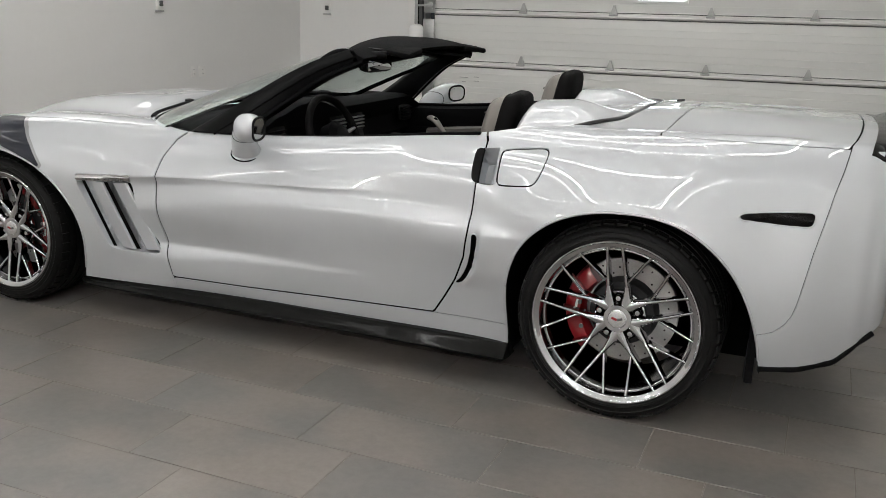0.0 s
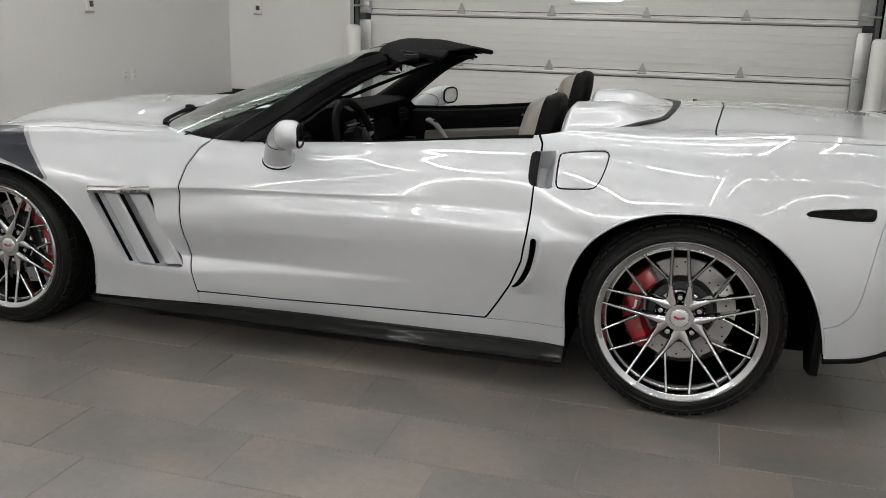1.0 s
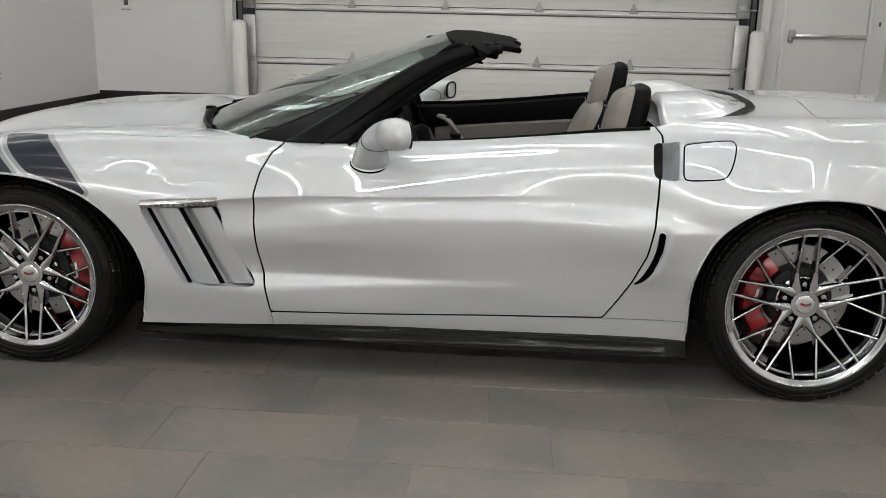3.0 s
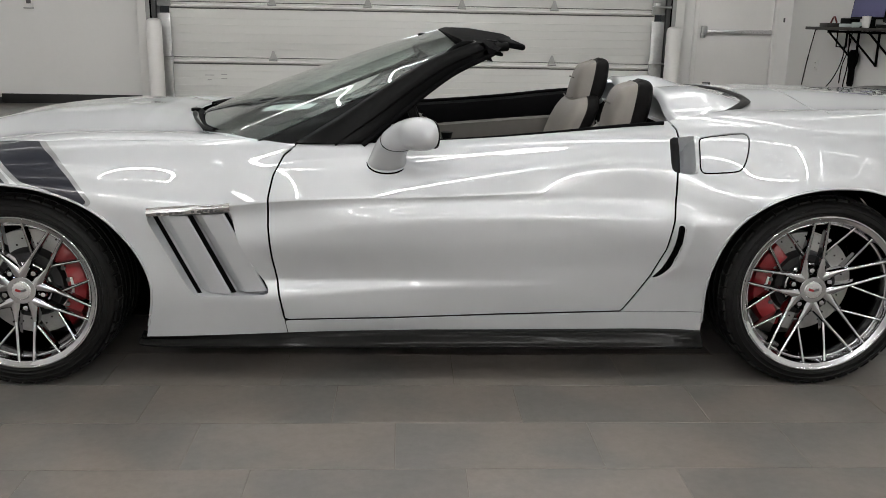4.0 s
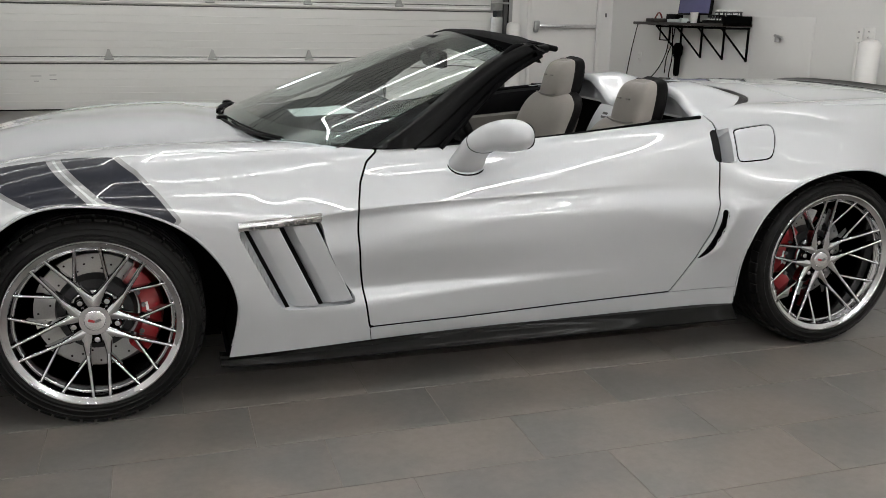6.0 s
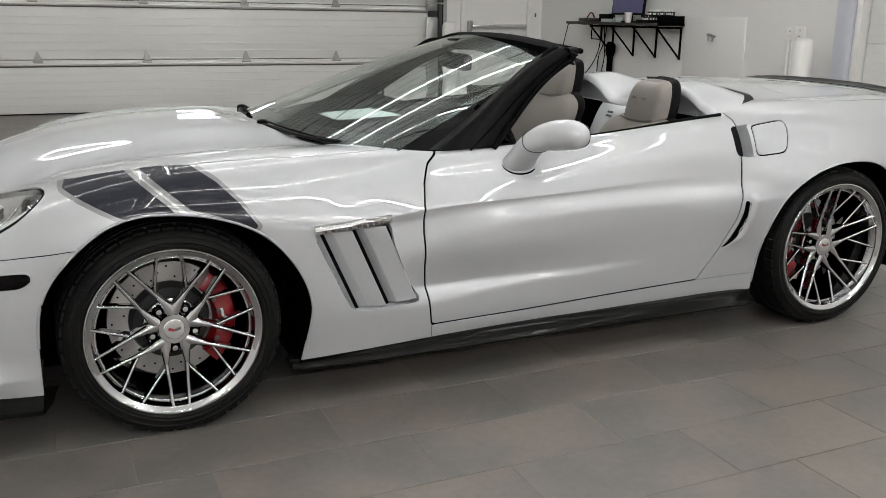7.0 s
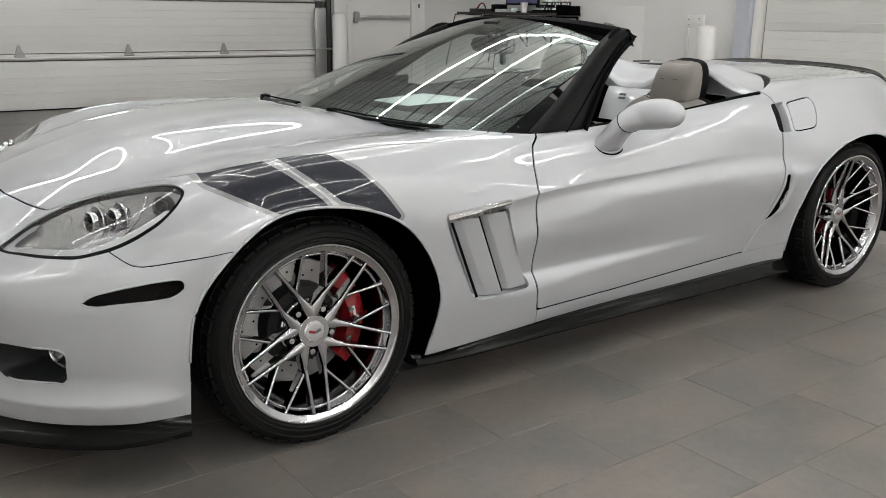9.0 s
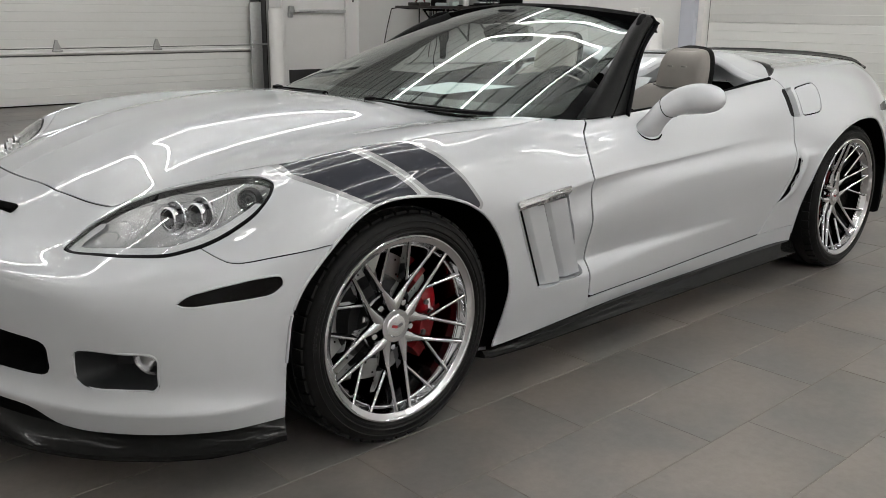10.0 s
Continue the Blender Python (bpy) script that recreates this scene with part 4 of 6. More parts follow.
HEADLAMP = outline("-2.05,0.466 -1.993,0.455 -1.927,0.475 -1.86,0.50 -1.787,0.545 -1.728,0.613 -1.684,0.706 -1.664,0.779 -1.665,0.815 -1.688,0.837 -1.729,0.844 -1.777,0.833 -1.827,0.815 -1.874,0.794 -1.927,0.76 -1.977,0.687 -2.025,0.571 -2.05,0.50", n=160)
DOOR = outline("-0.436,0.83 -0.442,0.806 -0.478,0.777 -0.508,0.718 -0.521,0.653 -0.524,0.555 -0.515,0.438 -0.498,0.326 -0.481,0.222 -0.146,0.228 0.246,0.242 0.677,0.252 0.725,0.325 0.765,0.392 0.804,0.486 0.821,0.587 0.827,0.675 0.829,0.74 0.838,0.80 0.840,0.847 0.837,0.878 0.820,0.90 0.81,1.0 -0.42,1.0", rounds=False)
SILL = outline("-0.481,0.2195 -0.146,0.2255 0.246,0.2395 0.677,0.2495 1.05,0.254 1.05,0 -0.468,0 -0.472,0.16", rounds=False)
BUMPER = outline("-2.5,0 -1.55,0 -1.55,0.6155 -1.612,0.615 -1.68,0.605 -1.736,0.597 -1.775,0.591 -1.804,0.588 -1.822,0.591 -1.84,0.603 -1.87,0.63 -1.93,0.95 -2.5,0.95", rounds=False)
TAIL = outline("1.977,0.93 1.96,0.86 1.944,0.806 1.905,0.631 1.878,0.476 1.868,0.44 1.85,0.41 1.818,0.383 1.78,0.372 1.6,0.365 1.6,0 2.4,0 2.4,1.1 1.977,1.1", rounds=False)
FUEL = outline("0.905,0.838 0.907,0.849 0.917,0.854 0.985,0.864 1.045,0.870 1.060,0.869 1.068,0.860 1.068,0.845 1.059,0.806 1.046,0.773 1.034,0.758 1.018,0.752 0.985,0.748 0.925,0.744 0.911,0.746 0.905,0.757 0.904,0.80", n=140)
HANDLE = outline("0.812,0.85 0.840,0.853 0.895,0.860 0.908,0.857 0.903,0.80 0.905,0.755 0.893,0.742 0.84,0.742 0.816,0.748 0.809,0.765 0.807,0.81", n=100)
SCOOP = outline("0.838,0.574 0.856,0.572 0.857,0.53 0.848,0.485 0.834,0.442 0.812,0.405 0.788,0.384 0.765,0.381 0.790,0.412 0.812,0.455 0.828,0.51", n=100)
GILL = outline("-0.905,0.588 -0.89,0.596 -0.78,0.598 -0.66,0.606 -0.645,0.597 -0.626,0.52 -0.576,0.403 -0.532,0.332 -0.536,0.318 -0.56,0.314 -0.651,0.314 -0.741,0.313 -0.773,0.322 -0.801,0.362 -0.84,0.442 -0.878,0.519", n=160)
REAR_MARK = outline("1.685,0.723 1.690,0.731 1.705,0.735 1.745,0.739 1.80,0.743 1.86,0.746 1.885,0.746 1.895,0.742 1.898,0.733 1.896,0.718 1.892,0.709 1.882,0.705 1.85,0.7035 1.80,0.705 1.745,0.709 1.705,0.713 1.690,0.716", n=120)
FRONT_MARK = outline("-1.94,0.505 -1.924,0.519 -1.839,0.543 -1.755,0.555 -1.722,0.554 -1.715,0.542 -1.72,0.528 -1.744,0.512 -1.845,0.502 -1.925,0.498", n=80)
FOG = outline("-2.107,0.385 -2.055,0.387 -1.995,0.385 -1.981,0.373 -1.980,0.34 -1.983,0.301 -2.0,0.296 -2.05,0.294 -2.095,0.294 -2.108,0.308 -2.113,0.35", n=80)
GRILLE = outline("-2.4,0.400 -2.205,0.396 -2.160,0.392 -2.151,0.385 -2.148,0.372 -2.146,0.325 -2.150,0.308 -2.160,0.302 -2.205,0.298 -2.4,0.295", rounds=False)
STRIPE_A = outline("-1.615,0.768 -1.60,0.79 -1.475,0.83 -1.44,0.805 -1.345,0.722 -1.325,0.70 -1.47,0.695", rounds=False)
STRIPE_B = outline("-1.423,0.83 -1.268,0.84 -1.262,0.818 -1.197,0.774 -1.14,0.715 -1.085,0.64 -1.10,0.63 -1.20,0.68 -1.28,0.705", rounds=False)

xz = lambda s, ring, allowed=None: inside_of(s.P[:, 0], s.P[:, 2], ring, allowed)
xw = lambda s, ring, allowed=None: inside_of(s.P[:, 0], -s.P[:, 1], ring, allowed)

_, body = skin.split(xz(skin, FRONT_ARCH, skin.U < 7.6))
_, body = body.split(xz(body, REAR_ARCH, body.U < 7.6))
shell_source = body
body = body.keep(np.maximum(body.P[:, 2] - 0.1625 - 0.020 * np.clip((body.P[:, 0] + 0.9) / 0.9, 0, 1), np.abs(body.P[:, 0]) - 1.0))
_, body = body.split(xw(body, COCKPIT, body.U > 7.4))
lamp_sheet, body = body.split(xw(body, HEADLAMP, body.U > 6.6), 0.002)
hood, body = body.split(xw(body, HOOD, body.U > 7.4), 0.0025)
trunk, body = body.split(xw(body, TRUNK, body.U > 7.7), 0.0032)
side = lambda s: s.U < 7.55
fuel, body = body.split(xz(body, FUEL, side(body)), 0.0026)
handle, body = body.split(xz(body, HANDLE, side(body)))
scoop, body = body.split(xz(body, SCOOP, side(body)))
gill, body = body.split(xz(body, GILL, side(body)))
rear_mark, body = body.split(xz(body, REAR_MARK, side(body)))
front_mark, body = body.split(xz(body, FRONT_MARK, side(body)))
fog, body = body.split(xz(body, FOG, side(body)))
mouth, body = body.split(xz(body, GRILLE, side(body)))
bumper, body = body.split(xz(body, BUMPER), 0.0015)
bumper = bumper.keep(bumper.P[:, 2] - np.interp(-bumper.P[:, 1], [0.50, 0.535, 0.60, 0.66], [0.226, 0.220, 0.192, 0.186]))
tail, body = body.split(xz(body, TAIL), 0.0015)
tail = tail.keep(tail.P[:, 2] - np.interp(tail.P[:, 0], [1.75, 1.9, 2.0, 2.06, 2.12, 2.2], [0.262, 0.268, 0.291, 0.35, 0.40, 0.43]))
door, body = body.split(xz(body, DOOR, body.U < 9.0), 0.0036)
sill, body = body.split(xz(body, SILL, body.U < 2.5), 0.0016)
quarter = body.keep(body.P[:, 0] - 0.1)
fender = body.keep(0.1 - body.P[:, 0])
deck = quarter.keep(np.minimum(quarter.U - 8.12, quarter.P[:, 0] - 1.2))
quarter = quarter.keep(np.maximum(8.12 - quarter.U, 1.2 - quarter.P[:, 0]))


def both(sheet):
    return sheet.joined(sheet.mirrored())


def pair(name, sheet, mat, label="", rim=0.012, solid=0.0):
    a = sheet.show(name, mat, car, label, rim, solid)
    sheet.mirrored().show(name, mat, car, label, rim, solid)
    return a


both(hood).show("hood", paint, car, "silver hood with a raised middle", 0.004)
both(trunk).show("trunk_lid", paint, car, "", 0.004)
both(deck).show("rear_deck", paint, car, "", 0.004)
both(bumper).show("front_bumper", paint, car, "", 0.005)
both(tail).show("rear_bumper", paint, car, "", 0.005)
pair("door", door, paint, "silver door", 0.004)
pair("front_fender", fender, paint, "silver front fender", 0.005)
pair("rear_quarter_panel", quarter, paint, "silver flared rear quarter panel", 0.005)
pair("sill", sill, paint, "", 0.004)
pair("fuel_flap", fuel, paint, "", 0.003)
# black sheet added behind the panels so the gaps between them look shaded
shell = shell_source.moved(-0.0065)
shell = shell.keep(np.maximum(xw(shell, COCKPIT, shell.U > 7.2) - 0.012, -1))
g = np.minimum(np.minimum(xw(shell, HEADLAMP, shell.U > 6.6), xz(shell, GILL, shell.U < 7)), np.minimum(xz(shell, SCOOP, shell.U < 7), xz(shell, HANDLE, shell.U < 7.5)))
g = np.minimum(g, np.minimum(xz(shell, FOG, shell.U < 7), xz(shell, GRILLE, shell.U < 7)))
shell = shell.keep(g)
shell = shell.keep(shell.P[:, 2] - np.interp(shell.P[:, 0], [-1.75, -1.6, 1.6, 1.75, 1.9, 2.0, 2.06, 2.12, 2.2], [0.188, 0.10, 0.10, 0.258, 0.266, 0.291, 0.35, 0.40, 0.43]))
both(shell).show("inner_shell", shadow_black, car, rim=0.0)

# rolled lips of the wheel arches
for ring in (FRONT_ARCH, REAR_ARCH):
    arc = ring[ring[:, 1] > np.where((ring[:, 0] < -1.5) | (ring[:, 0] > 1.5), 0.285, 0.2)]
    arc = arc[np.argsort(np.arctan2(arc[:, 1] - 0.15, arc[:, 0] - arc[:, 0].mean()))]
    spots = [np.argmin((skin.P[:, 0] - x) ** 2 + (skin.P[:, 2] - z) ** 2 + (skin.U > 7) * 9) for x, z in arc]
    line = smooth_path([(x, skin.P[k][1] - 0.0002, z) for (x, z), k in zip(arc[::6], spots[::6])], 90)
    for s in (1, -1):
        tube("arch_lip", [(p[0], s * p[1], p[2]) for p in line], 0.0042, paint, car, 8)

# rounded lips of the smaller openings
for name, ring, r in (("recess_lip", FOG, 0.0032), ("lamp_lip", FRONT_MARK, 0.0028), ("lamp_lip", REAR_MARK, 0.0028), ("scoop_lip", SCOOP, 0.003)):
    spots = [np.argmin((skin.P[:, 0] - x) ** 2 + (skin.P[:, 2] - z) ** 2 + (skin.U > 7) * 9) for x, z in ring]
    line = smooth_path([(x, skin.P[k][1] + r * 0.55, z) for (x, z), k in zip(ring[::4], spots[::4])], 60)
    for s in (1, -1):
        tube(name, [(p[0], s * p[1], p[2]) for p in line], r, paint, car, 8, closed=True)

# stripes over the front fender
for ring in (STRIPE_A, STRIPE_B):
    st = fender.keep(-xz(fender, ring, fender.U > 4.5)).moved(0.0007)
    st.show("stripe", dark_paint, car, "charcoal fender stripe", 0.0006)
    st.mirrored().show("stripe", dark_paint, car, "charcoal fender stripe", 0.0006)
    st2 = fender.keep(np.minimum(0.008 - np.abs(xz(fender, ring, fender.U > 4.5) - 0.004), 1)).moved(0.0004)
    st2.show("stripe_edge", bsdf_material("stripe_edge_grey", (0.28, 0.285, 0.29), rough=0.35, metal=0.5, coat=0.8, noise_scale=300, noise_amount=0.05), car, "grey stripe border", 0.0003)

# openings with depth
pair("marker_lamp", front_mark.moved(-0.004), dark_lens, "smoked side marker lamp", 0.01)
pair("marker_lamp", rear_mark.moved(-0.003), dark_lens, "smoked side marker lamp", 0.01)
for name, sheet, depth in (("door_pull_recess", handle, 0.095), ("brake_scoop", scoop, 0.03), ("fender_vent_back", gill, 0.046), ("fog_recess", fog, 0.10), ("mouth_recess", mouth, 0.06)):
    mat = paint if name in ("door_pull_recess", "fender_vent_back") else recess_grey if name == "fog_recess" else shadow_black
    dd = np.clip(-xz(sheet, {"door_pull_recess": HANDLE, "brake_scoop": SCOOP, "fender_vent_back": GILL, "fog_recess": FOG, "mouth_recess": GRILLE}[name]) / (0.006 if name == "fender_vent_back" else 0.02), 0, 1)
    if name == "door_pull_recess":
        dd = np.clip((0.898 - sheet.P[:, 0]) / 0.052, 0, 1)
        dd = dd * dd * (3 - 2 * dd) * np.clip(-xz(sheet, HANDLE) / 0.008, 0, 1)
    deep = Sheet(sheet.P - sheet.N * (depth * dd)[:, None], sheet.N, sheet.U, sheet.faces)
    for s in (deep, deep.mirrored()):
        put(name, s.P, s.faces, mat, car)
pad = handle.keep(0.836 - handle.P[:, 0]).moved(0.001)
pair("door_release_pad", pad, black_plastic, "black rubber door release pad", 0.012)

import functools

# blades and badge of the fender vent
@functools.lru_cache(None)
def vent_fit(line, dx):
    """The straight line nearest to the body's side along one edge of the vent."""
    (x0, z0), (x1, z1) = line
    steps, ys = np.linspace(0, 1, 17), []
    for s in steps:
        ys.append(skin.P[np.argmin((skin.P[:, 0] - x0 - (x1 - x0) * s - dx) ** 2 + (skin.P[:, 2] - z0 - (z1 - z0) * s) ** 2 + (skin.U > 7) * 9)][1])
    return np.polyfit(steps, ys, 1)


def vent_point(line, s, dx, depth):
    (x0, z0), (x1, z1) = line
    slope, start = vent_fit(line, dx)
    return np.array([x0 + (x1 - x0) * s + dx, start + slope * s + depth, z0 + (z1 - z0) * s])


L1, L2, L3 = ((-0.888, 0.590), (-0.764, 0.322)), ((-0.778, 0.592), (-0.652, 0.320)), ((-0.662, 0.598), (-0.536, 0.326))
for side_sign in (1, -1):
    for a, b in ((L1, L2), (L2, L3)):
        rows = []
        for s in np.linspace(0, 1, 16):
            pts = [vent_point(a, s, 0.012, 0.046), vent_point(a, s, 0.0125, 0.040), vent_point(a, s, 0.041, 0.013), vent_point(a, s, 0.046, 0.011), vent_point(b, s, -0.006, -0.001), vent_point(b, s, -0.003, 0.001), vent_point(b, s, -0.003, 0.03)]
            rows.append([(p[0], side_sign * p[1], p[2]) for p in pts])
        v, f = loft(rows, False)
        put("vent_blade", v, f, paint, car, angle=25)
    # flat black strips painted in for the shade in the blade gaps
    for a, d0, d1 in ((L1, -0.001, 0.013), (L2, -0.004, 0.013), (L3, -0.002, 0.009)):
        rows = []
        for s in np.linspace(0, 1, 16):
            fade = 1 - 0.6 * s if a is L3 else 1
            rows.append([(q[0], side_sign * q[1], q[2]) for q in (vent_point(a, s, d0, 0.010), vent_point(a, s, d1 * fade, 0.014))])
        v, f = loft(rows, False)
        put("vent_slot", v, f, shadow_black, car)
    badge_rows = []
    for s in np.linspace(0, 1, 14):
        x = -0.906 + 0.262 * s
        zc = 0.604 + 0.014 * s
        row = []
        for dz, out in ((-0.014, -0.006), (-0.013, 0.003), (-0.002, 0.008), (0.003, 0.008), (0.006, 0.002), (0.012, 0.006), (0.015, 0.002), (0.015, -0.006)):
            k = np.argmin((skin.P[:, 0] - x) ** 2 + (skin.P[:, 2] - zc - dz) ** 2 + (skin.U > 7) * 9)
            p = skin.P[k] + skin.N[k] * out
            row.append((x, side_sign * p[1], zc + dz))
        badge_rows.append(row)
    v, f = loft(badge_rows, False)
    badge = put("vent_badge", v, f, satin_chrome, car, "chrome badge strip over the vent", angle=25)
    for k in range(10):
        x = -0.868 + k * 0.0195 + (0.012 if k > 4 else 0)
        z = 0.5985 + 0.014 * (x + 0.906) / 0.262
        y = np.interp(x, [r[3][0] for r in badge_rows], [r[3][1] for r in badge_rows])
        box("letter_bar", (0.012, 0.003, 0.0075), (x, y + (-0.001 if side_sign > 0 else 0.001), z), lettering, badge, 0.001, segs=1)

# head lamps
d_lamp = xw(lamp_sheet, HEADLAMP)
rim_sheet = lamp_sheet.keep(d_lamp + 0.0065)
lens_sheet = lamp_sheet.keep(-d_lamp - 0.0065)
for sgn in (1, -1):
    headlamp = empty("headlamp", car)
    headlamp["label"] = "clear headlamp with two projectors in a silver bowl"
    m = (lambda s: s) if sgn > 0 else (lambda s: s.mirrored())
    m(rim_sheet.moved(-0.003)).show("surround", black_plastic, headlamp, "black surround", 0.02)
    lens = m(lens_sheet.moved(-0.001)).show("lens", clear_glass, headlamp, "clear lens", 0.0, 0.003)
    lens.visible_shadow = False
    dep = np.clip(-xw(lens_sheet, HEADLAMP) / 0.09, 0, 1) ** 0.7 * 0.07 + 0.004
    bowl = Sheet(lens_sheet.P - lens_sheet.N * dep[:, None] - np.array([0, 0, 0.02]) * (dep / 0.07)[:, None], lens_sheet.N, lens_sheet.U, lens_sheet.faces)
    bowl = m(bowl)
    put("bowl", bowl.P, bowl.faces, lamp_inner, headlamp)
    for x, y, z, r in ((-1.826, 0.640, 0.655, 0.029), (-1.781, 0.692, 0.668, 0.029)):
        pr = lathe("projector", [(r * 0.9, 0.0), (r, -0.02), (r * 1.12, -0.022), (r * 1.12, -0.034), (r * 0.98, -0.036), (r * 0.9, -0.03), (0.0, -0.026)], chrome, headlamp, 24)
        pr.location = (x, -sgn * y, z)
        pr.rotation_euler = (radians(-4), 0, radians(-80 if sgn > 0 else -100))
        pl = lathe("projector_lens", [(0.0, -0.040), (r * 0.5, -0.037), (r * 0.88, -0.029)], dark_lens, headlamp, 24)
        pl.location, pl.rotation_euler = pr.location, pr.rotation_euler
        dish = lathe("reflector_dish", [(r * 1.1, 0.004), (r * 1.3, -0.004), (r * 1.52, -0.016), (r * 1.55, -0.013), (r * 1.3, 0.002)], chrome, headlamp, 28, "chrome reflector dish")
        dish.location, dish.rotation_euler = pr.location, pr.rotation_euler
    signal = lathe("turn_signal", [(0.0, -0.006), (0.006, -0.010), (0.011, -0.006), (0.016, -0.010), (0.021, -0.006), (0.026, -0.010), (0.030, -0.005), (0.033, 0.006)], iron, headlamp, 24, "dark ribbed turn signal")
    signal.location, signal.rotation_euler = (-1.702, -sgn * 0.764, 0.704), (radians(-8), 0, radians(-55 if sgn > 0 else -125))
    tube("divider_fin", smooth_path([(-1.795, -sgn * 0.752, 0.648), (-1.765, -sgn * 0.735, 0.668), (-1.738, -sgn * 0.712, 0.694), (-1.715, -sgn * 0.682, 0.722)], 12), 0.0032, chrome, headlamp, 8)
    band = np.minimum(lens_sheet.P[:, 1] * 0 + 0.030 + xw(lens_sheet, HEADLAMP), lens_sheet.P[:, 0] * 0 + 1)
    hug = lens_sheet.keep(np.minimum(band, (-lens_sheet.P[:, 1] - 0.70) * 0.7 + (-1.80 - lens_sheet.P[:, 0])))
    hug = hug.moved(-0.013)
    if len(hug.P):
        m(hug).show("light_guide", lamp_pale, headlamp, "pale lower light strip", 0.0)

# fog lamps inside the recess, half hidden behind its upper edge
for sgn in (1, -1):
    fl = empty("fog_lamp", car, (-1.958, -sgn * 0.742, 0.366))
    fl.rotation_euler = (0, 0, radians(-50 if sgn > 0 else -130))
    lathe("reflector", [(0.0, 0.012), (0.015, 0.010), (0.030, 0.0), (0.041, -0.014), (0.046, -0.020), (0.048, -0.016), (0.048, 0.02)], chrome, fl, 28)
    lens = lathe("lens", [(0.0, -0.034), (0.014, -0.0325), (0.028, -0.028), (0.038, -0.022), (0.043, -0.017)], clear_glass, fl, 28)
    lens.visible_shadow = False
    lathe("bulb_shield", [(0.0, -0.022), (0.009, -0.020), (0.010, 0.0)], satin_chrome, fl, 14)

# nostril slots beside the nose badge
for sgn in (1, -1):
    box("nose_slot", (0.03, 0.10, 0.022), (-2.10, sgn * 0.20, 0.648), shadow_black, car, 0.008, (0, -22, sgn * -14))

# ---- skirts and splitter ----
for sgn in (1, -1):
    rows = []
    for x, f in ((-0.975, 0.35), (-0.945, 0.8), (-0.80, 1.0), (-0.45, 1.0), (0.0, 1.0), (0.5, 1.0), (0.85, 1.0), (0.955, 1.0), (0.962, 0.85)):
        top_z = 0.160 + 0.025 * min(1, max(0, (x + 0.9) / 0.9))
        rows.append([(x, -sgn * (0.870 - 0.03 * (1 - f) - 0.006 * (x < -0.8) + dy), z) for dy, z in ((-0.045, top_z), (-0.016, top_z - 0.004), (-0.010, top_z - 0.016), (-0.003, 0.5 * top_z + 0.071), (0.008, 0.150), (0.019, 0.142), (0.022, 0.137), (0.018, 0.130), (-0.03, 0.122), (-0.10, 0.122))])
    v, f = loft(rows, True, True)
    put("side_skirt", v, f, carbon, car, "dark glossy side skirt", angle=30)
nose_line = np.array([[-2.28, 0.0], [-2.265, 0.16], [-2.222, 0.34], [-2.135, 0.58], [-2.04, 0.71], [-1.94, 0.80], [-1.83, 0.866], [-1.715, 0.908]])
path = smooth_path(nose_line, 40)
path = np.concatenate([(path * [1, -1])[::-1], path[1:]])
rows = []
for k, (x, w) in enumerate(path):
    a, b = path[max(k - 1, 0)], path[min(k + 1, len(path) - 1)]
    t = (b - a) / np.linalg.norm(b - a)
    n = np.array([-t[1], t[0]])
    n = -n if n @ np.array([x + 1.2, w]) < 0 else n
    low = 0.184 - 0.006 * math.sin(k / (len(path) - 1) * math.pi)
    ends = min(k, len(path) - 1 - k)
    out = 0.036 * min(1, 0.35 + ends / 9)
    rows.append([(x + n[0] * d, w + n[1] * d, z) for d, z in ((-0.03, low + 0.014), (-0.002, low + 0.012), (out * 0.3, low - 0.006), (out * 0.7, low - 0.022), (out * 1.3, low - 0.034), (out * 1.62, low - 0.037), (out * 1.66, low - 0.045), (out * 1.5, low - 0.052), (-0.06, low - 0.052), (-0.12, low - 0.02))])
v, f = loft(rows, True, True)
put("front_splitter", v, f, carbon, car, "dark glossy front splitter", angle=30)

# dark lower edge of the rear bumper
xs = np.linspace(1.79, 2.10, 16)
zs = np.interp(xs, [1.75, 1.9, 2.0, 2.06, 2.12, 2.2], [0.262, 0.268, 0.291, 0.35, 0.40, 0.43])
spots = [np.argmin((skin.P[:, 0] - x) ** 2 + (skin.P[:, 2] - z) ** 2 + (skin.U > 7) * 9) for x, z in zip(xs, zs)]
edge_line = smooth_path([(x, skin.P[k][1] + 0.006, z - 0.004) for x, z, k in zip(xs, zs, spots)], 30)
for sgn in (1, -1):
    tube("bumper_lip", [(p[0], sgn * p[1], p[2]) for p in edge_line], 0.011, black_plastic, car, 8, "black lower bumper edge")

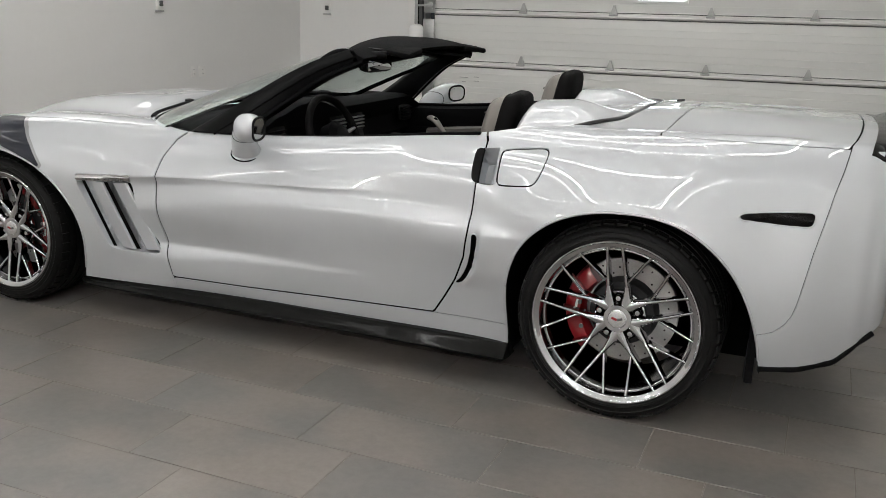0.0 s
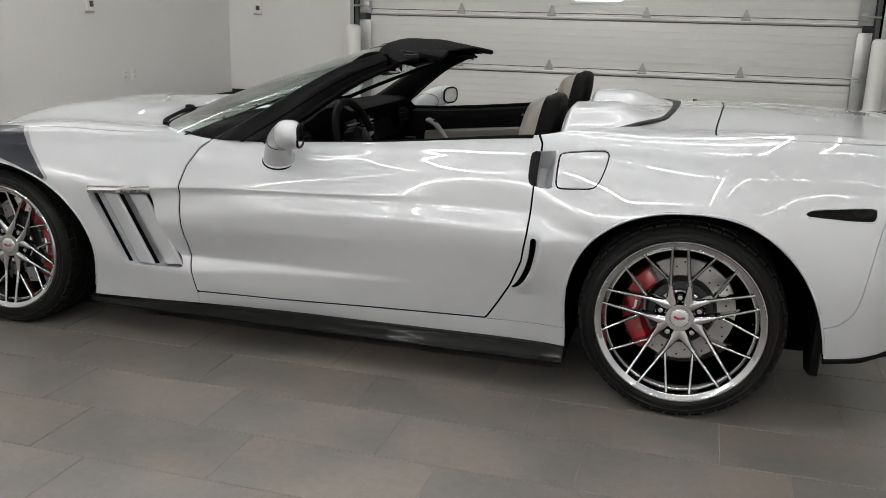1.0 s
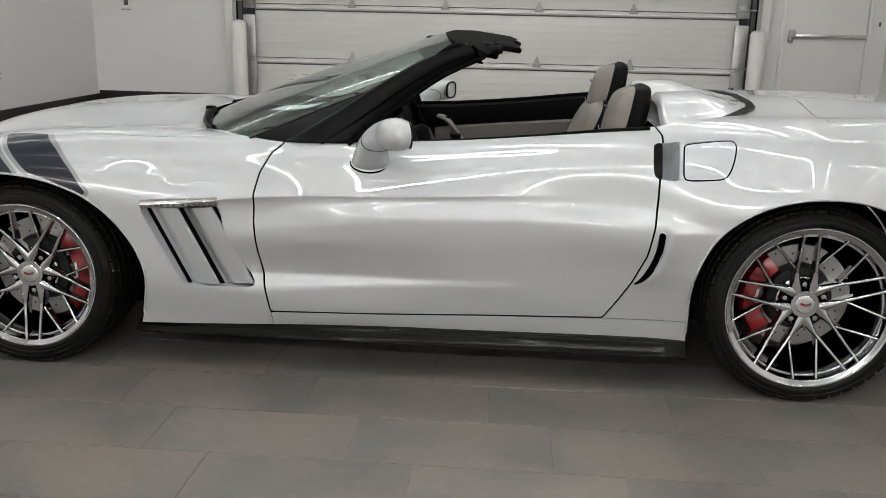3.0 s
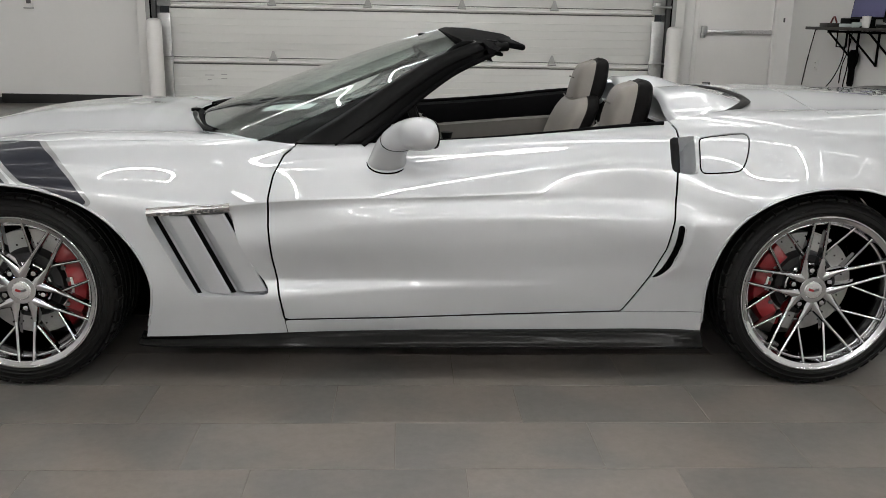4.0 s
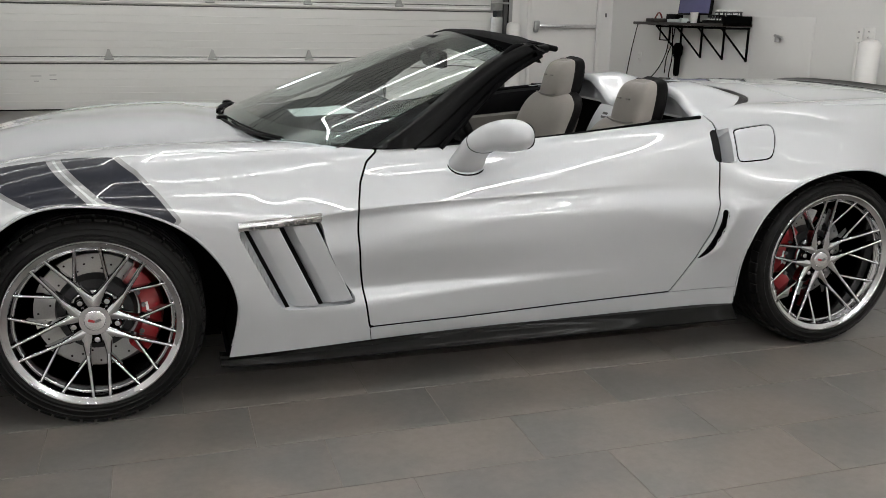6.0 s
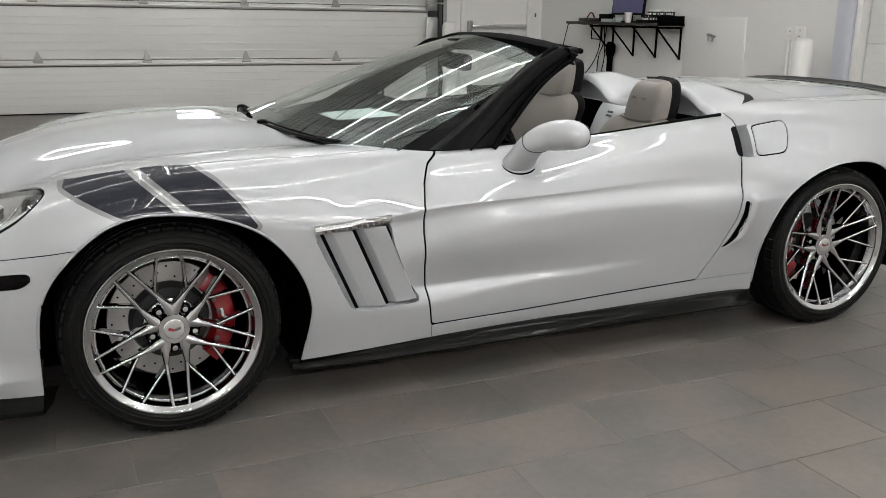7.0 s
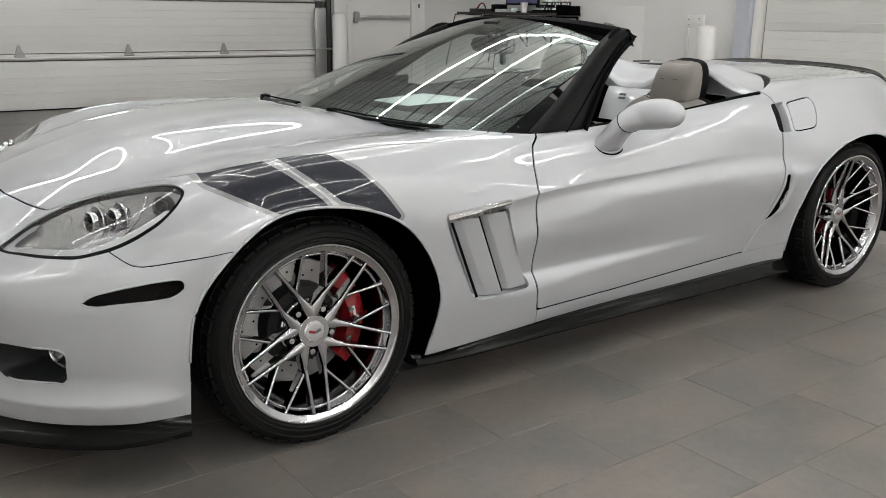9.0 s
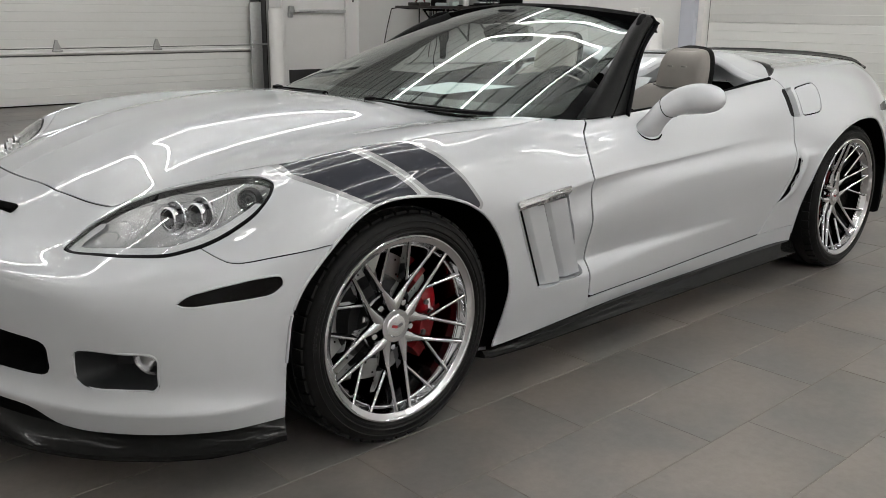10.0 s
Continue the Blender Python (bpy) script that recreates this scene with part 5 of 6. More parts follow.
# wheel housings and floor pan
for ring, y_in in ((FRONT_ARCH, 0.55), (REAR_ARCH, 0.5)):
    line = ring[ring[:, 1] > np.where(ring[:, 0] > 1.5, 0.235, 0.13)]
    for sgn in (1, -1):
        rows = []
        order = np.argsort(np.unwrap(np.arctan2(line[:, 1] - 0.2, line[:, 0] - line[:, 0].mean())))
        cx = line[:, 0].mean()
        pts = line[np.argsort(np.arctan2(line[:, 1] - 0.05, line[:, 0] - cx))]
        for x, z in pts:
            gx, gz = (x - cx) * 0.012, 0.004
            k = np.argmin((skin.P[:, 0] - x) ** 2 + (skin.P[:, 2] - z) ** 2 + (skin.U > 7) * 9)
            w = -skin.P[k][1] - 0.014
            rows.append([(x, -sgn * w, z), (x + gx, -sgn * (w - 0.03), z + gz), (x + gx, -sgn * y_in, z + gz)])
        v, f = loft(rows, False)
        put("wheel_liner", v, f, shadow_black, car)
        put("wheel_well_wall", [(x, -sgn * y_in, z) for x, z in pts], [tuple(range(len(pts)))], shadow_black, car, smooth=False)
box("floor_pan", (1.9, 1.62, 0.06), (-0.0, 0, 0.15), shadow_black, car, 0.01)
box("floor_pan", (0.36, 1.0, 0.06), (-1.88, 0, 0.17), shadow_black, car, 0.01)
box("floor_pan", (0.20, 1.2, 0.05), (1.86, 0, 0.29), shadow_black, car, 0.01)
# unseen boxes added to keep lamp light off the floor below
box("rear_cradle", (0.86, 1.0, 0.10), (1.36, 0, 0.19), shadow_black, car, 0.02)
box("front_cradle", (0.74, 1.08, 0.10), (-1.34, 0, 0.19), shadow_black, car, 0.02)
box("muffler", (0.22, 1.30, 0.17), (1.90, 0, 0.285), shadow_black, car, 0.05)
for sgn in (1, -1):
    put("mud_flap", *loft([[(1.745, -sgn * yi, z), (1.755, -sgn * yo, z), (1.764, -sgn * (yo + 0.004), z), (1.779, -sgn * yo, z), (1.770, -sgn * yi, z)] for z, yi, yo in ((0.203, 0.825, 0.885), (0.209, 0.805, 0.898), (0.235, 0.765, 0.903), (0.28, 0.69, 0.905), (0.34, 0.60, 0.905), (0.46, 0.55, 0.905))]), black_plastic, car, "black mud flap")

# ---- wheels ----
def bar_between(p, q, w0, w1, d0, d1, out_axis):
    """A tapered spoke with a rounded face from p to q; widths w, depths d."""
    p, q = np.array(p), np.array(q)
    t = (q - p) / np.linalg.norm(q - p)
    o = np.array(out_axis)
    s = np.cross(t, o)
    rows = []
    for k in np.linspace(0, 1, 9):
        c, w, d = p + (q - p) * k, w0 + (w1 - w0) * k, d0 + (d1 - d0) * k
        rows.append([tuple(c + s * a * w + o * b * d) for a, b in ((-0.5, -1), (-0.53, -0.42), (-0.45, -0.14), (-0.25, -0.03), (0, 0), (0.25, -0.03), (0.45, -0.14), (0.53, -0.42), (0.5, -1))])
    return loft(rows, True, True)


def wheel(x, z, sgn, R, RT, width, face, cap, angle0, caliper_angle, disc_r):
    """sgn 1: left side of the car. face, cap: how far out the rim's lip and the cap lie."""
    wh = empty("wheel", car, (x, 0, z))
    wh["label"] = "chrome many-spoked wheel with a low-profile tyre"
    o = -sgn
    f = face
    prof = [(R - 0.028, o * (f - width + 0.03)), (R + 0.01, o * (f - width - 0.002)), (RT - 0.02, o * (f - width - 0.004)), (RT - 0.004, o * (f - width + 0.02))]
    for k in range(5):
        a = f - width + 0.035 + k * (width - 0.07) / 5
        b = a + (width - 0.07) / 5
        prof += [(RT, o * (a + 0.006)), (RT, o * (b - 0.006)), (RT - 0.007, o * (b - 0.005)), (RT - 0.007, o * (b + 0.005))]
    prof += [(RT - 0.008, o * (f - 0.036)), (RT - 0.010, o * (f - 0.020)), (RT - 0.014, o * (f - 0.008)), (RT - 0.020, o * (f + 0.002)), (RT - 0.030, o * (f + 0.008)), (RT - 0.032, o * (f + 0.0095)), (RT - 0.034, o * (f + 0.008)),
             (RT - 0.044, o * (f + 0.0085)), (RT - 0.046, o * (f + 0.0098)), (RT - 0.049, o * (f + 0.0098)), (RT - 0.051, o * (f + 0.0082)), (R + 0.018, o * (f + 0.007)), (R + 0.016, o * (f + 0.0085)), (R + 0.010, o * (f + 0.0085)), (R + 0.006, o * (f + 0.004)), (R + 0.001, o * (f + 0.002)), (R - 0.006, o * (f - 0.02))]
    tyre = lathe("tyre", prof, rubber, wh, 96, "black low-profile tyre")
    # tread blocks at the shoulder
    v, fc = [], []
    for k in range(48):
        q = 2 * math.pi * k / 48
        for side_a, side_b in ((f - 0.05, f - 0.009), (f - width + 0.009, f - width + 0.05)):
            b0 = len(v)
            for dq, r in ((-0.053, RT - 0.016), (0.053, RT - 0.016), (0.052, RT), (-0.052, RT)):
                for a in (side_a, side_b):
                    rr = r - (0.006 if (a == side_b and side_a > f - 0.1) or (a == side_a and side_a < f - 0.1) else 0)
                    v.append((rr * math.cos(q + dq), o * a, rr * math.sin(q + dq)))
            fc += [(b0 + 4, b0 + 6, b0 + 7, b0 + 5), (b0, b0 + 1, b0 + 3, b0 + 2), (b0, b0 + 2, b0 + 4, b0 + 6), (b0 + 1, b0 + 7, b0 + 5, b0 + 3), (b0, b0 + 6, b0 + 7, b0 + 1), (b0 + 2, b0 + 3, b0 + 5, b0 + 4)]
    blocks = put("tread", v, fc, rubber, tyre, smooth=False)
    blocks["kind"] = "stuff"
    for k in range(16):   # raised moulded marks on the sidewall, unreadable
        q = math.radians(angle0 + 8 + k * 2.6 + (3 if k > 5 else 0))
        r = RT - 0.034
        b = box("sidewall_mark", (0.009, 0.002, 0.012), (0, 0, 0), rubber, tyre, 0.0008, segs=1)
        b.location = (r * math.cos(q), o * (f + 0.0095), r * math.sin(q))
        b.rotation_euler = (0, -q + math.pi / 2, 0)
    rim_prof = [(R + 0.004, o * (f - 0.004)), (R + 0.004, o * (f + 0.004)), (R + 0.001, o * (f + 0.0075)), (R - 0.003, o * (f + 0.0078)), (R - 0.0055, o * (f + 0.005)), (R - 0.0075, o * (f + 0.0035)), (R - 0.0165, o * (f + 0.0005)), (R - 0.0195, o * (f - 0.002)), (R - 0.0215, o * (f - 0.010)), (R - 0.034, o * (f - 0.032))]
    barrel_prof = [(R - 0.034, o * (f - 0.031)),
                (R - 0.036, o * (f - 0.06)), (R - 0.030, o * (f - 0.10)), (R - 0.035, o * (f - width + 0.05)), (R - 0.010, o * (f - width + 0.02)), (R - 0.002, o * (f - width))]
    rim = lathe("rim", rim_prof, wheel_chrome, wh, 96, "polished chrome rim")
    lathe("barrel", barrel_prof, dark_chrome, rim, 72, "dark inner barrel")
    out = (0, o, 0)
    for u in range(5):
        a = math.radians(angle0 + 72 * u)
        ea, eb = np.array((math.cos(a), 0, math.sin(a))), np.array((-math.sin(a), 0, math.cos(a)))
        for s in (-1, 1):
            p = ea * 0.036 + eb * s * 0.0285 + np.array((0, o * (cap - 0.007), 0))
            mid = ea * 0.11 + eb * s * 0.0305 + np.array((0, o * (cap - 0.004), 0))
            q = ea * (R - 0.011) + eb * s * 0.0235 + np.array((0, o * (f + 0.001), 0))
            v1, f1 = bar_between(p, mid, 0.040, 0.0155, 0.045, 0.04, out)
            v2, f2 = bar_between(mid, q, 0.0145, 0.0108, 0.04, 0.026, out)
            put("spoke", v1 + v2, f1 + [tuple(i + len(v1) for i in ff) for ff in f2], wheel_chrome, wh, angle=40)
            a2 = a + s * math.radians(28)
            e2 = np.array((math.cos(a2), 0, math.sin(a2)))
            p2 = ea * 0.122 + eb * s * 0.031 + np.array((0, o * (cap - 0.012), 0))
            q2 = e2 * (R - 0.011) + np.array((0, o * (f - 0.004), 0))
            v3, f3 = bar_between(p2, q2, 0.0125, 0.0098, 0.036, 0.024, out)
            put("branch_spoke", v3, f3, wheel_chrome, wh, angle=40)
        lug = ea * 0.066 + np.array((0, o * (cap - 0.022), 0))
        # black disc painted in for the shade inside the lug hole
        seat = lathe("lug_seat", [(0.0, o * -0.013), (0.0165, o * -0.013), (0.0175, o * -0.0165)], shadow_black, wh, 20)
        seat.location = lug
        nut = lathe("lug_nut", [(0.0, o * 0.006), (0.008, o * 0.005), (0.0115, 0.0), (0.0115, o * -0.03)], wheel_chrome, wh, 12)
        nut.location = lug + np.array((0, -o * 0.004, 0))
    lathe("hub", [(0.0, o * (cap - 0.006)), (0.036, o * (cap - 0.0062)), (0.0455, o * (cap - 0.0068)), (0.0465, o * (cap - 0.008)), (0.047, o * (cap - 0.046))], wheel_chrome, wh, 40)
    lathe("hub_well", [(0.048, o * (cap - 0.043)), (0.082, o * (cap - 0.043)), (0.086, o * (cap - 0.046)), (0.087, o * (cap - 0.066))], wheel_chrome, wh, 40)
    ring_line = [((R - 0.0315) * math.cos(q), o * (f - 0.026), (R - 0.0315) * math.sin(q)) for q in (2 * math.pi * k / 72 for k in range(72))]
    tube("rim_bead", ring_line, 0.0038, wheel_chrome, rim, 8, closed=True, up=(0, 1, 0))
    cap_ob = lathe("centre_cap", [(0.0, o * (cap - 0.001)), (0.020, o * (cap - 0.0015)), (0.029, o * (cap - 0.003)), (0.032, o * (cap - 0.006)), (0.032, o * (cap - 0.012))], satin_chrome, wh, 36, "brushed chrome cap with a small emblem")
    for dx, m in ((-0.009, red_paint), (0.009, lettering)):
        b = box("emblem_bar", (0.019, 0.002, 0.008), (dx, o * (cap - 0.0006), 0.001), m, cap_ob, 0.0008, (0, 18 if dx < 0 else -18, 0), segs=1)
    # brake disc with drilled holes
    dz = cap - 0.115
    disc = lathe("brake_disc", [(disc_r - 0.062, o * dz), (disc_r, o * dz), (disc_r, o * (dz - 0.03)), (disc_r - 0.062, o * (dz - 0.03))], disc_steel, wh, 72, "drilled steel brake disc", closed=True)
    for k in range(36):
        q = 2 * math.pi * k / 36
        r = disc_r - 0.014 - 0.017 * (k % 3)
        h = lathe("drill_hole", [(0.0, o * 0.0006), (0.0034, o * 0.0006), (0.0034, o * -0.004)], shadow_black, disc, 8)
        h.location = (r * math.cos(q), o * dz, r * math.sin(q))
    lathe("disc_hat", [(0.06, o * (dz + 0.045)), (disc_r - 0.072, o * (dz + 0.04)), (disc_r - 0.060, o * (dz - 0.004))], iron, wh, 48)
    lathe("hub_back", [(0.0, o * (dz + 0.05)), (0.075, o * (dz + 0.05)), (0.075, o * (dz - 0.05))], iron, wh, 40)
    # caliper: a curved block with pistons and a bridge
    rows = []
    for k in np.linspace(-49, 49, 27):
        q = math.radians(caliper_angle + k)
        e = 1 - 0.10 * (abs(k) / 49) ** 3
        bulge = 0.006 * math.cos(math.radians(k * 9))
        rows.append([(r * math.cos(q), o * (dz + y), r * math.sin(q)) for r, y in ((disc_r - 0.055, 0.012), (disc_r - 0.052, 0.050 + bulge), (disc_r - 0.044, 0.062 + bulge), (disc_r - 0.018, 0.062 + bulge), (disc_r + 0.008, 0.052), (disc_r + 0.016 * e, 0.030), (disc_r + 0.017 * e, -0.012), (disc_r + 0.003, -0.012), (disc_r + 0.003, 0.010))])
    v, fc = loft(rows, True, True)
    cal = put("caliper", v, fc, red_paint, wh, "red brake caliper", angle=40)
    for k in (-26, -9, 9, 26):
        q = math.radians(caliper_angle + k)
        b = lathe("caliper_bolt", [(0.0, o * 0.008), (0.007, o * 0.007), (0.008, 0)], lettering, cal, 10)
        b.location = ((disc_r - 0.040) * math.cos(q), o * (dz + 0.0665), (disc_r - 0.040) * math.sin(q))
    for k in range(7):
        q = math.radians(caliper_angle + (k - 3) * 3.2)
        b = box("caliper_mark", (0.010, 0.002, 0.008), (0, 0, 0), plastic_white, cal, 0.0, segs=1)
        b.location = ((disc_r - 0.030) * math.cos(q), o * (dz + 0.069), (disc_r - 0.030) * math.sin(q))
        b.rotation_euler = (0, -q + math.pi / 2, 0)
    return wh


for sgn in (1, -1):
    wheel(-1.341, 0.329, sgn, 0.258, 0.3285, 0.285, 0.917, 0.892, 127 if sgn > 0 else 53, 2, 0.184)
    wheel(1.341, 0.337, sgn, 0.273, 0.3365, 0.325, 0.909, 0.868, 94 if sgn > 0 else 60, 178, 0.180)

# ---- windscreen, frame, cabin ----
def sym(points):
    """Right half (positive w) mirrored into a full line from -y to +y."""
    p = np.array(points, float)
    left = p[::-1] * [1, -1, 1]
    return np.concatenate([left, p[1:]])


ws_low = smooth_path(sym([(-0.895, 0, 0.846), (-0.88, 0.22, 0.844), (-0.837, 0.42, 0.840), (-0.775, 0.59, 0.838), (-0.668, 0.715, 0.838), (-0.572, 0.762, 0.838)]) - np.array([0, 0, 0.0]), 61)
ws_low[:, 2] -= 0.020 * (np.abs(ws_low[:, 1]) / 0.76) ** 2
ws_top = smooth_path(sym([(0.075, 0, 1.186), (0.088, 0.18, 1.178), (0.115, 0.34, 1.158), (0.160, 0.48, 1.128), (0.191, 0.555, 1.110)]), 61)
g = np.empty((61, 41, 3))
bow = 1 - np.linspace(-1, 1, 61) ** 2
for j, s in enumerate(np.linspace(0, 1, 41)):
    g[:, j] = ws_low * (1 - s) + ws_top * s
    lift = 4 * s * (1 - s) * (1 + 0.33 * (s - 0.5)) * (0.010 + 0.005 * bow)
    g[:, j, 2] += lift
    g[:, j, 0] -= 0.45 * lift
g = g[::-1]
screen_sheet = grid_sheet(g, np.linspace(0, 1, 41))
if screen_sheet.N[:, 2].mean() < 0:
    screen_sheet.N *= -1
    screen_sheet.faces = [f[::-1] for f in screen_sheet.faces]
windscreen = empty("windscreen", car)
pane_ob = screen_sheet.show("glass", glass, windscreen, "green-tinted windscreen glass", 0.0, 0.005)
pane_ob.visible_shadow = False
t_across = np.repeat(np.abs(np.linspace(-1, 1, 61)), 41)
edge = np.minimum(np.minimum(screen_sheet.U - 0.09 - 0.05 * t_across ** 2, 0.85 - screen_sheet.U), (0.945 - t_across) * 0.9)
screen_sheet.moved(-0.0065).keep(-edge * 0.1).show("dark_border", gloss_black, windscreen, "black printed glass border", 0.0, 0.001)

frame_ob = empty("windscreen_frame", car)
F = smooth_path([(-0.445, 0.772, 0.806), (-0.28, 0.730, 0.905), (-0.10, 0.672, 1.052 - 0.03), (0.03, 0.617, 1.095), (0.165, 0.562, 1.146)], 24)
B = smooth_path([(-0.215, 0.772, 0.815), (-0.12, 0.715, 0.888), (-0.04, 0.667, 0.950), (0.09, 0.606, 1.042), (0.235, 0.552, 1.112)], 24)
for sgn in (1, -1):
    rows = []
    for a, b in zip(F, B):
        d = (b - a)
        inn = np.array([0, -1, -0.25]) * 0.05
        ring = [a + np.array([0, -0.03, 0.006]), a + d * 0.12 + np.array([0, 0.010, 0.008]), a + d * 0.5 + np.array([0, 0.016, 0.006]), b - d * 0.06 + np.array([0, 0.010, 0]), b + np.array([0, -0.002, -0.006]), b + inn * 0.9, a + d * 0.5 + inn, a + inn + np.array([0, 0, -0.012])]
        rows.append([(p[0], -sgn * p[1], p[2]) for p in ring])
    v, f = loft(rows, True, True)
    put("pillar", v, f, black_plastic, frame_ob, "black windscreen pillar", angle=75)
    seal = [(p[0] - 0.002, -sgn * (p[1] + 0.012), p[2] - 0.004) for p in B]
    tube("pillar_seal", seal, 0.009, soft_black, frame_ob, 8)
    seal = [(p[0] + 0.01, -sgn * (p[1] + 0.014), p[2] + 0.0) for p in F * 0.45 + B * 0.55]
    tube("pillar_groove", seal, 0.004, shadow_black, frame_ob, 6)

# header across the top of the windscreen
rows = []
for y in np.linspace(-0.575, 0.575, 41):
    q = (abs(y) / 0.56) ** 2
    xf, zt = 0.055 + 0.10 * q, 1.187 - 0.042 * q
    xr, zr = 0.345 - 0.095 * q, 1.166 - 0.038 * q
    rows.append([(xf, y, zt - 0.006), (xf + 0.03, y, zt + 0.003), (xf + 0.4 * (xr - xf), y, zt * 0.62 + zr * 0.38 + 0.010), (xr - 0.03, y, zr + 0.003), (xr, y, zr - 0.008), (xr - 0.012, y, zr - 0.016), (xr - 0.10, y, zr - 0.030), (xf + 0.07, y, zt - 0.062), (xf + 0.02, y, zt - 0.045)])
v, f = loft(rows, True, True)
put("header", v, f, soft_black, frame_ob, "black header rail", angle=40)
for y in (-0.42, 0.42):
    box("header_plate", (0.07, 0.10, 0.006), (0.275 - 0.10 * (abs(y) / 0.56) ** 2, y, 1.171 - 0.035 * (abs(y) / 0.56) ** 2), black_plastic, frame_ob, 0.002, (0, 7, 0))
for sgn in (1, -1):
    box("sun_visor", (0.13, 0.36, 0.012), (0.215, sgn * 0.29, 1.120), soft_black, frame_ob, 0.006, (sgn * -3, 10, 0))
    tube("latch", [(0.24, sgn * 0.50, 1.128), (0.29, sgn * 0.48, 1.130)], 0.016, black_plastic, frame_ob, 10)
for sgn in (1, -1):   # thick rubber seals bent over the upper corners, and the tip of the header behind them
    tube("corner_seal", smooth_path([(0.06, sgn * 0.600, 1.096), (0.090, sgn * 0.586, 1.122), (0.13, sgn * 0.568, 1.141), (0.175, sgn * 0.555, 1.138), (0.210, sgn * 0.550, 1.118), (0.225, sgn * 0.552, 1.096)], 22), 0.010, soft_black, frame_ob, 10)
    tube("inner_seal", smooth_path([(0.105, sgn * 0.582, 1.092), (0.130, sgn * 0.574, 1.112), (0.160, sgn * 0.566, 1.113), (0.185, sgn * 0.562, 1.095)], 14), 0.007, black_plastic, frame_ob, 8)
    box("header_tip", (0.10, 0.20, 0.022), (0.300, sgn * 0.34, 1.141), soft_black, frame_ob, 0.009, (sgn * -5, 9, sgn * -10))
box("visor_label", (0.05, 0.10, 0.002), (0.24, 0.29, 1.1125), paper, frame_ob, 0.0, (-3, 10, 0))
rear_view = empty("rear_view_mirror", car, (0.0, 0, 1.065))
put("case", *loft([[(0.03 * sx + 0.0, y, 0.034 * hz * k + 0.0) for sx, k in ((0.4, 1), (0.0, 1.05), (-0.7, 0.8), (-1.0, 0), (-0.7, -0.8), (0.0, -1.05), (0.4, -1))] for y, hz in ((-0.125, 0.4), (-0.118, 0.85), (-0.08, 1.0), (0.08, 1.0), (0.118, 0.85), (0.125, 0.4))]), black_plastic, rear_view)
box("mirror_face", (0.004, 0.225, 0.056), (0.0135, 0, 0), mirror_glass, rear_view, 0.002)
tube("stem", [(-0.02, 0, 0.01), (-0.04, 0, 0.045), (-0.03, 0, 0.075)], 0.012, black_plastic, rear_view, 8)
box("sensor_case", (0.06, 0.10, 0.05), (0.0, 0.0, 0.075), black_plastic, rear_view, 0.012)

# cowl between hood and glass, with two wipers
cowl = smooth_path(sym([(-0.915, 0, 0.82), (-0.90, 0.22, 0.82), (-0.84, 0.42, 0.812), (-0.74, 0.60, 0.80), (-0.62, 0.72, 0.795)]), 41)
rows = [[(p[0] - 0.03, p[1], p[2] - 0.02), (p[0] + 0.02, p[1], p[2] + 0.004), (p[0] + 0.09, p[1] * 0.97, p[2] + 0.012), (p[0] + 0.15, p[1] * 0.95, p[2] - 0.03)] for p in cowl]
v, f = loft(rows, False)
put("cowl", v, f, black_plastic, car, "black plastic cowl")
for y0, y1, xo in ((-0.20, -0.64, 0.0), (0.50, 0.08, 0.01)):
    wiper = empty("wiper", car)
    ys = np.linspace(y0, y1, 12)
    low = np.array([[np.interp(y, ws_low[:, 1], ws_low[:, 0]), y, np.interp(y, ws_low[:, 1], ws_low[:, 2])] for y in ys])
    tube("arm", low + np.linspace(0, 1, 12)[:, None] * np.array([0.02, 0, 0.008]) + np.array([-0.016, 0, 0.006]), [0.011] * 3 + [0.006] * 9, black_plastic, wiper, 8)
    tube("blade", low + np.array([0.012, 0, 0.017]), 0.010, soft_black, wiper, 8, flat=0.3, up=(0.4, 0, 1))
    lathe("pivot", [(0.0, 0.04), (0.02, 0.035), (0.024, 0.0)], black_plastic, wiper, 14, at=tuple(low[0] + np.array([-0.012, 0, -0.01])), axis="z")
box("washer_nozzle", (0.012, 0.03, 0.008), (-1.13, 0.0, 0.864), black_plastic, car, 0.002)

# dashboard
ys = np.linspace(-0.74, 0.74, 45)
rows = []
for y in ys:
    pod = math.exp(-((y + 0.36) / 0.17) ** 4) * 0.038
    edge = 0.05 * max(0, (abs(y) - 0.62) / 0.12)
    sag = 0.20 * (abs(y) / 0.74) ** 2
    rows.append([(-0.88 + sag * 1.5, y, 0.80), (-0.70 + sag, y, 0.836 - edge), (-0.45 + sag * 0.5, y, 0.866 - edge + pod * 0.5), (-0.28, y, 0.884 - edge + pod), (-0.16, y, 0.886 - edge + pod * 1.1), (-0.125, y, 0.872 - edge + pod), (-0.14, y, 0.84 - edge), (-0.19, y, 0.78), (-0.17, y, 0.70), (-0.30, y, 0.55)])
v, f = loft(rows, False)
put("dashboard", v, f, soft_black, car, "black soft dashboard", angle=40)
for k in range(4):
    vent = box("vent_frame", (0.02, 0.14, 0.085), (-0.150, (-0.60, -0.10, 0.07, 0.60)[k], 0.79), black_plastic, car, 0.012, (0, -8, 0))
    for j in range(4):
        box("vent_slat", (0.02, 0.115, 0.006), (-0.138, (-0.60, -0.10, 0.07, 0.60)[k], 0.765 + j * 0.016), grey_metal if k in (1, 2) else black_plastic, vent, 0.002)
box("gauge_panel", (0.02, 0.30, 0.09), (-0.175, -0.36, 0.86), shadow_black, car, 0.02, (0, -20, 0))
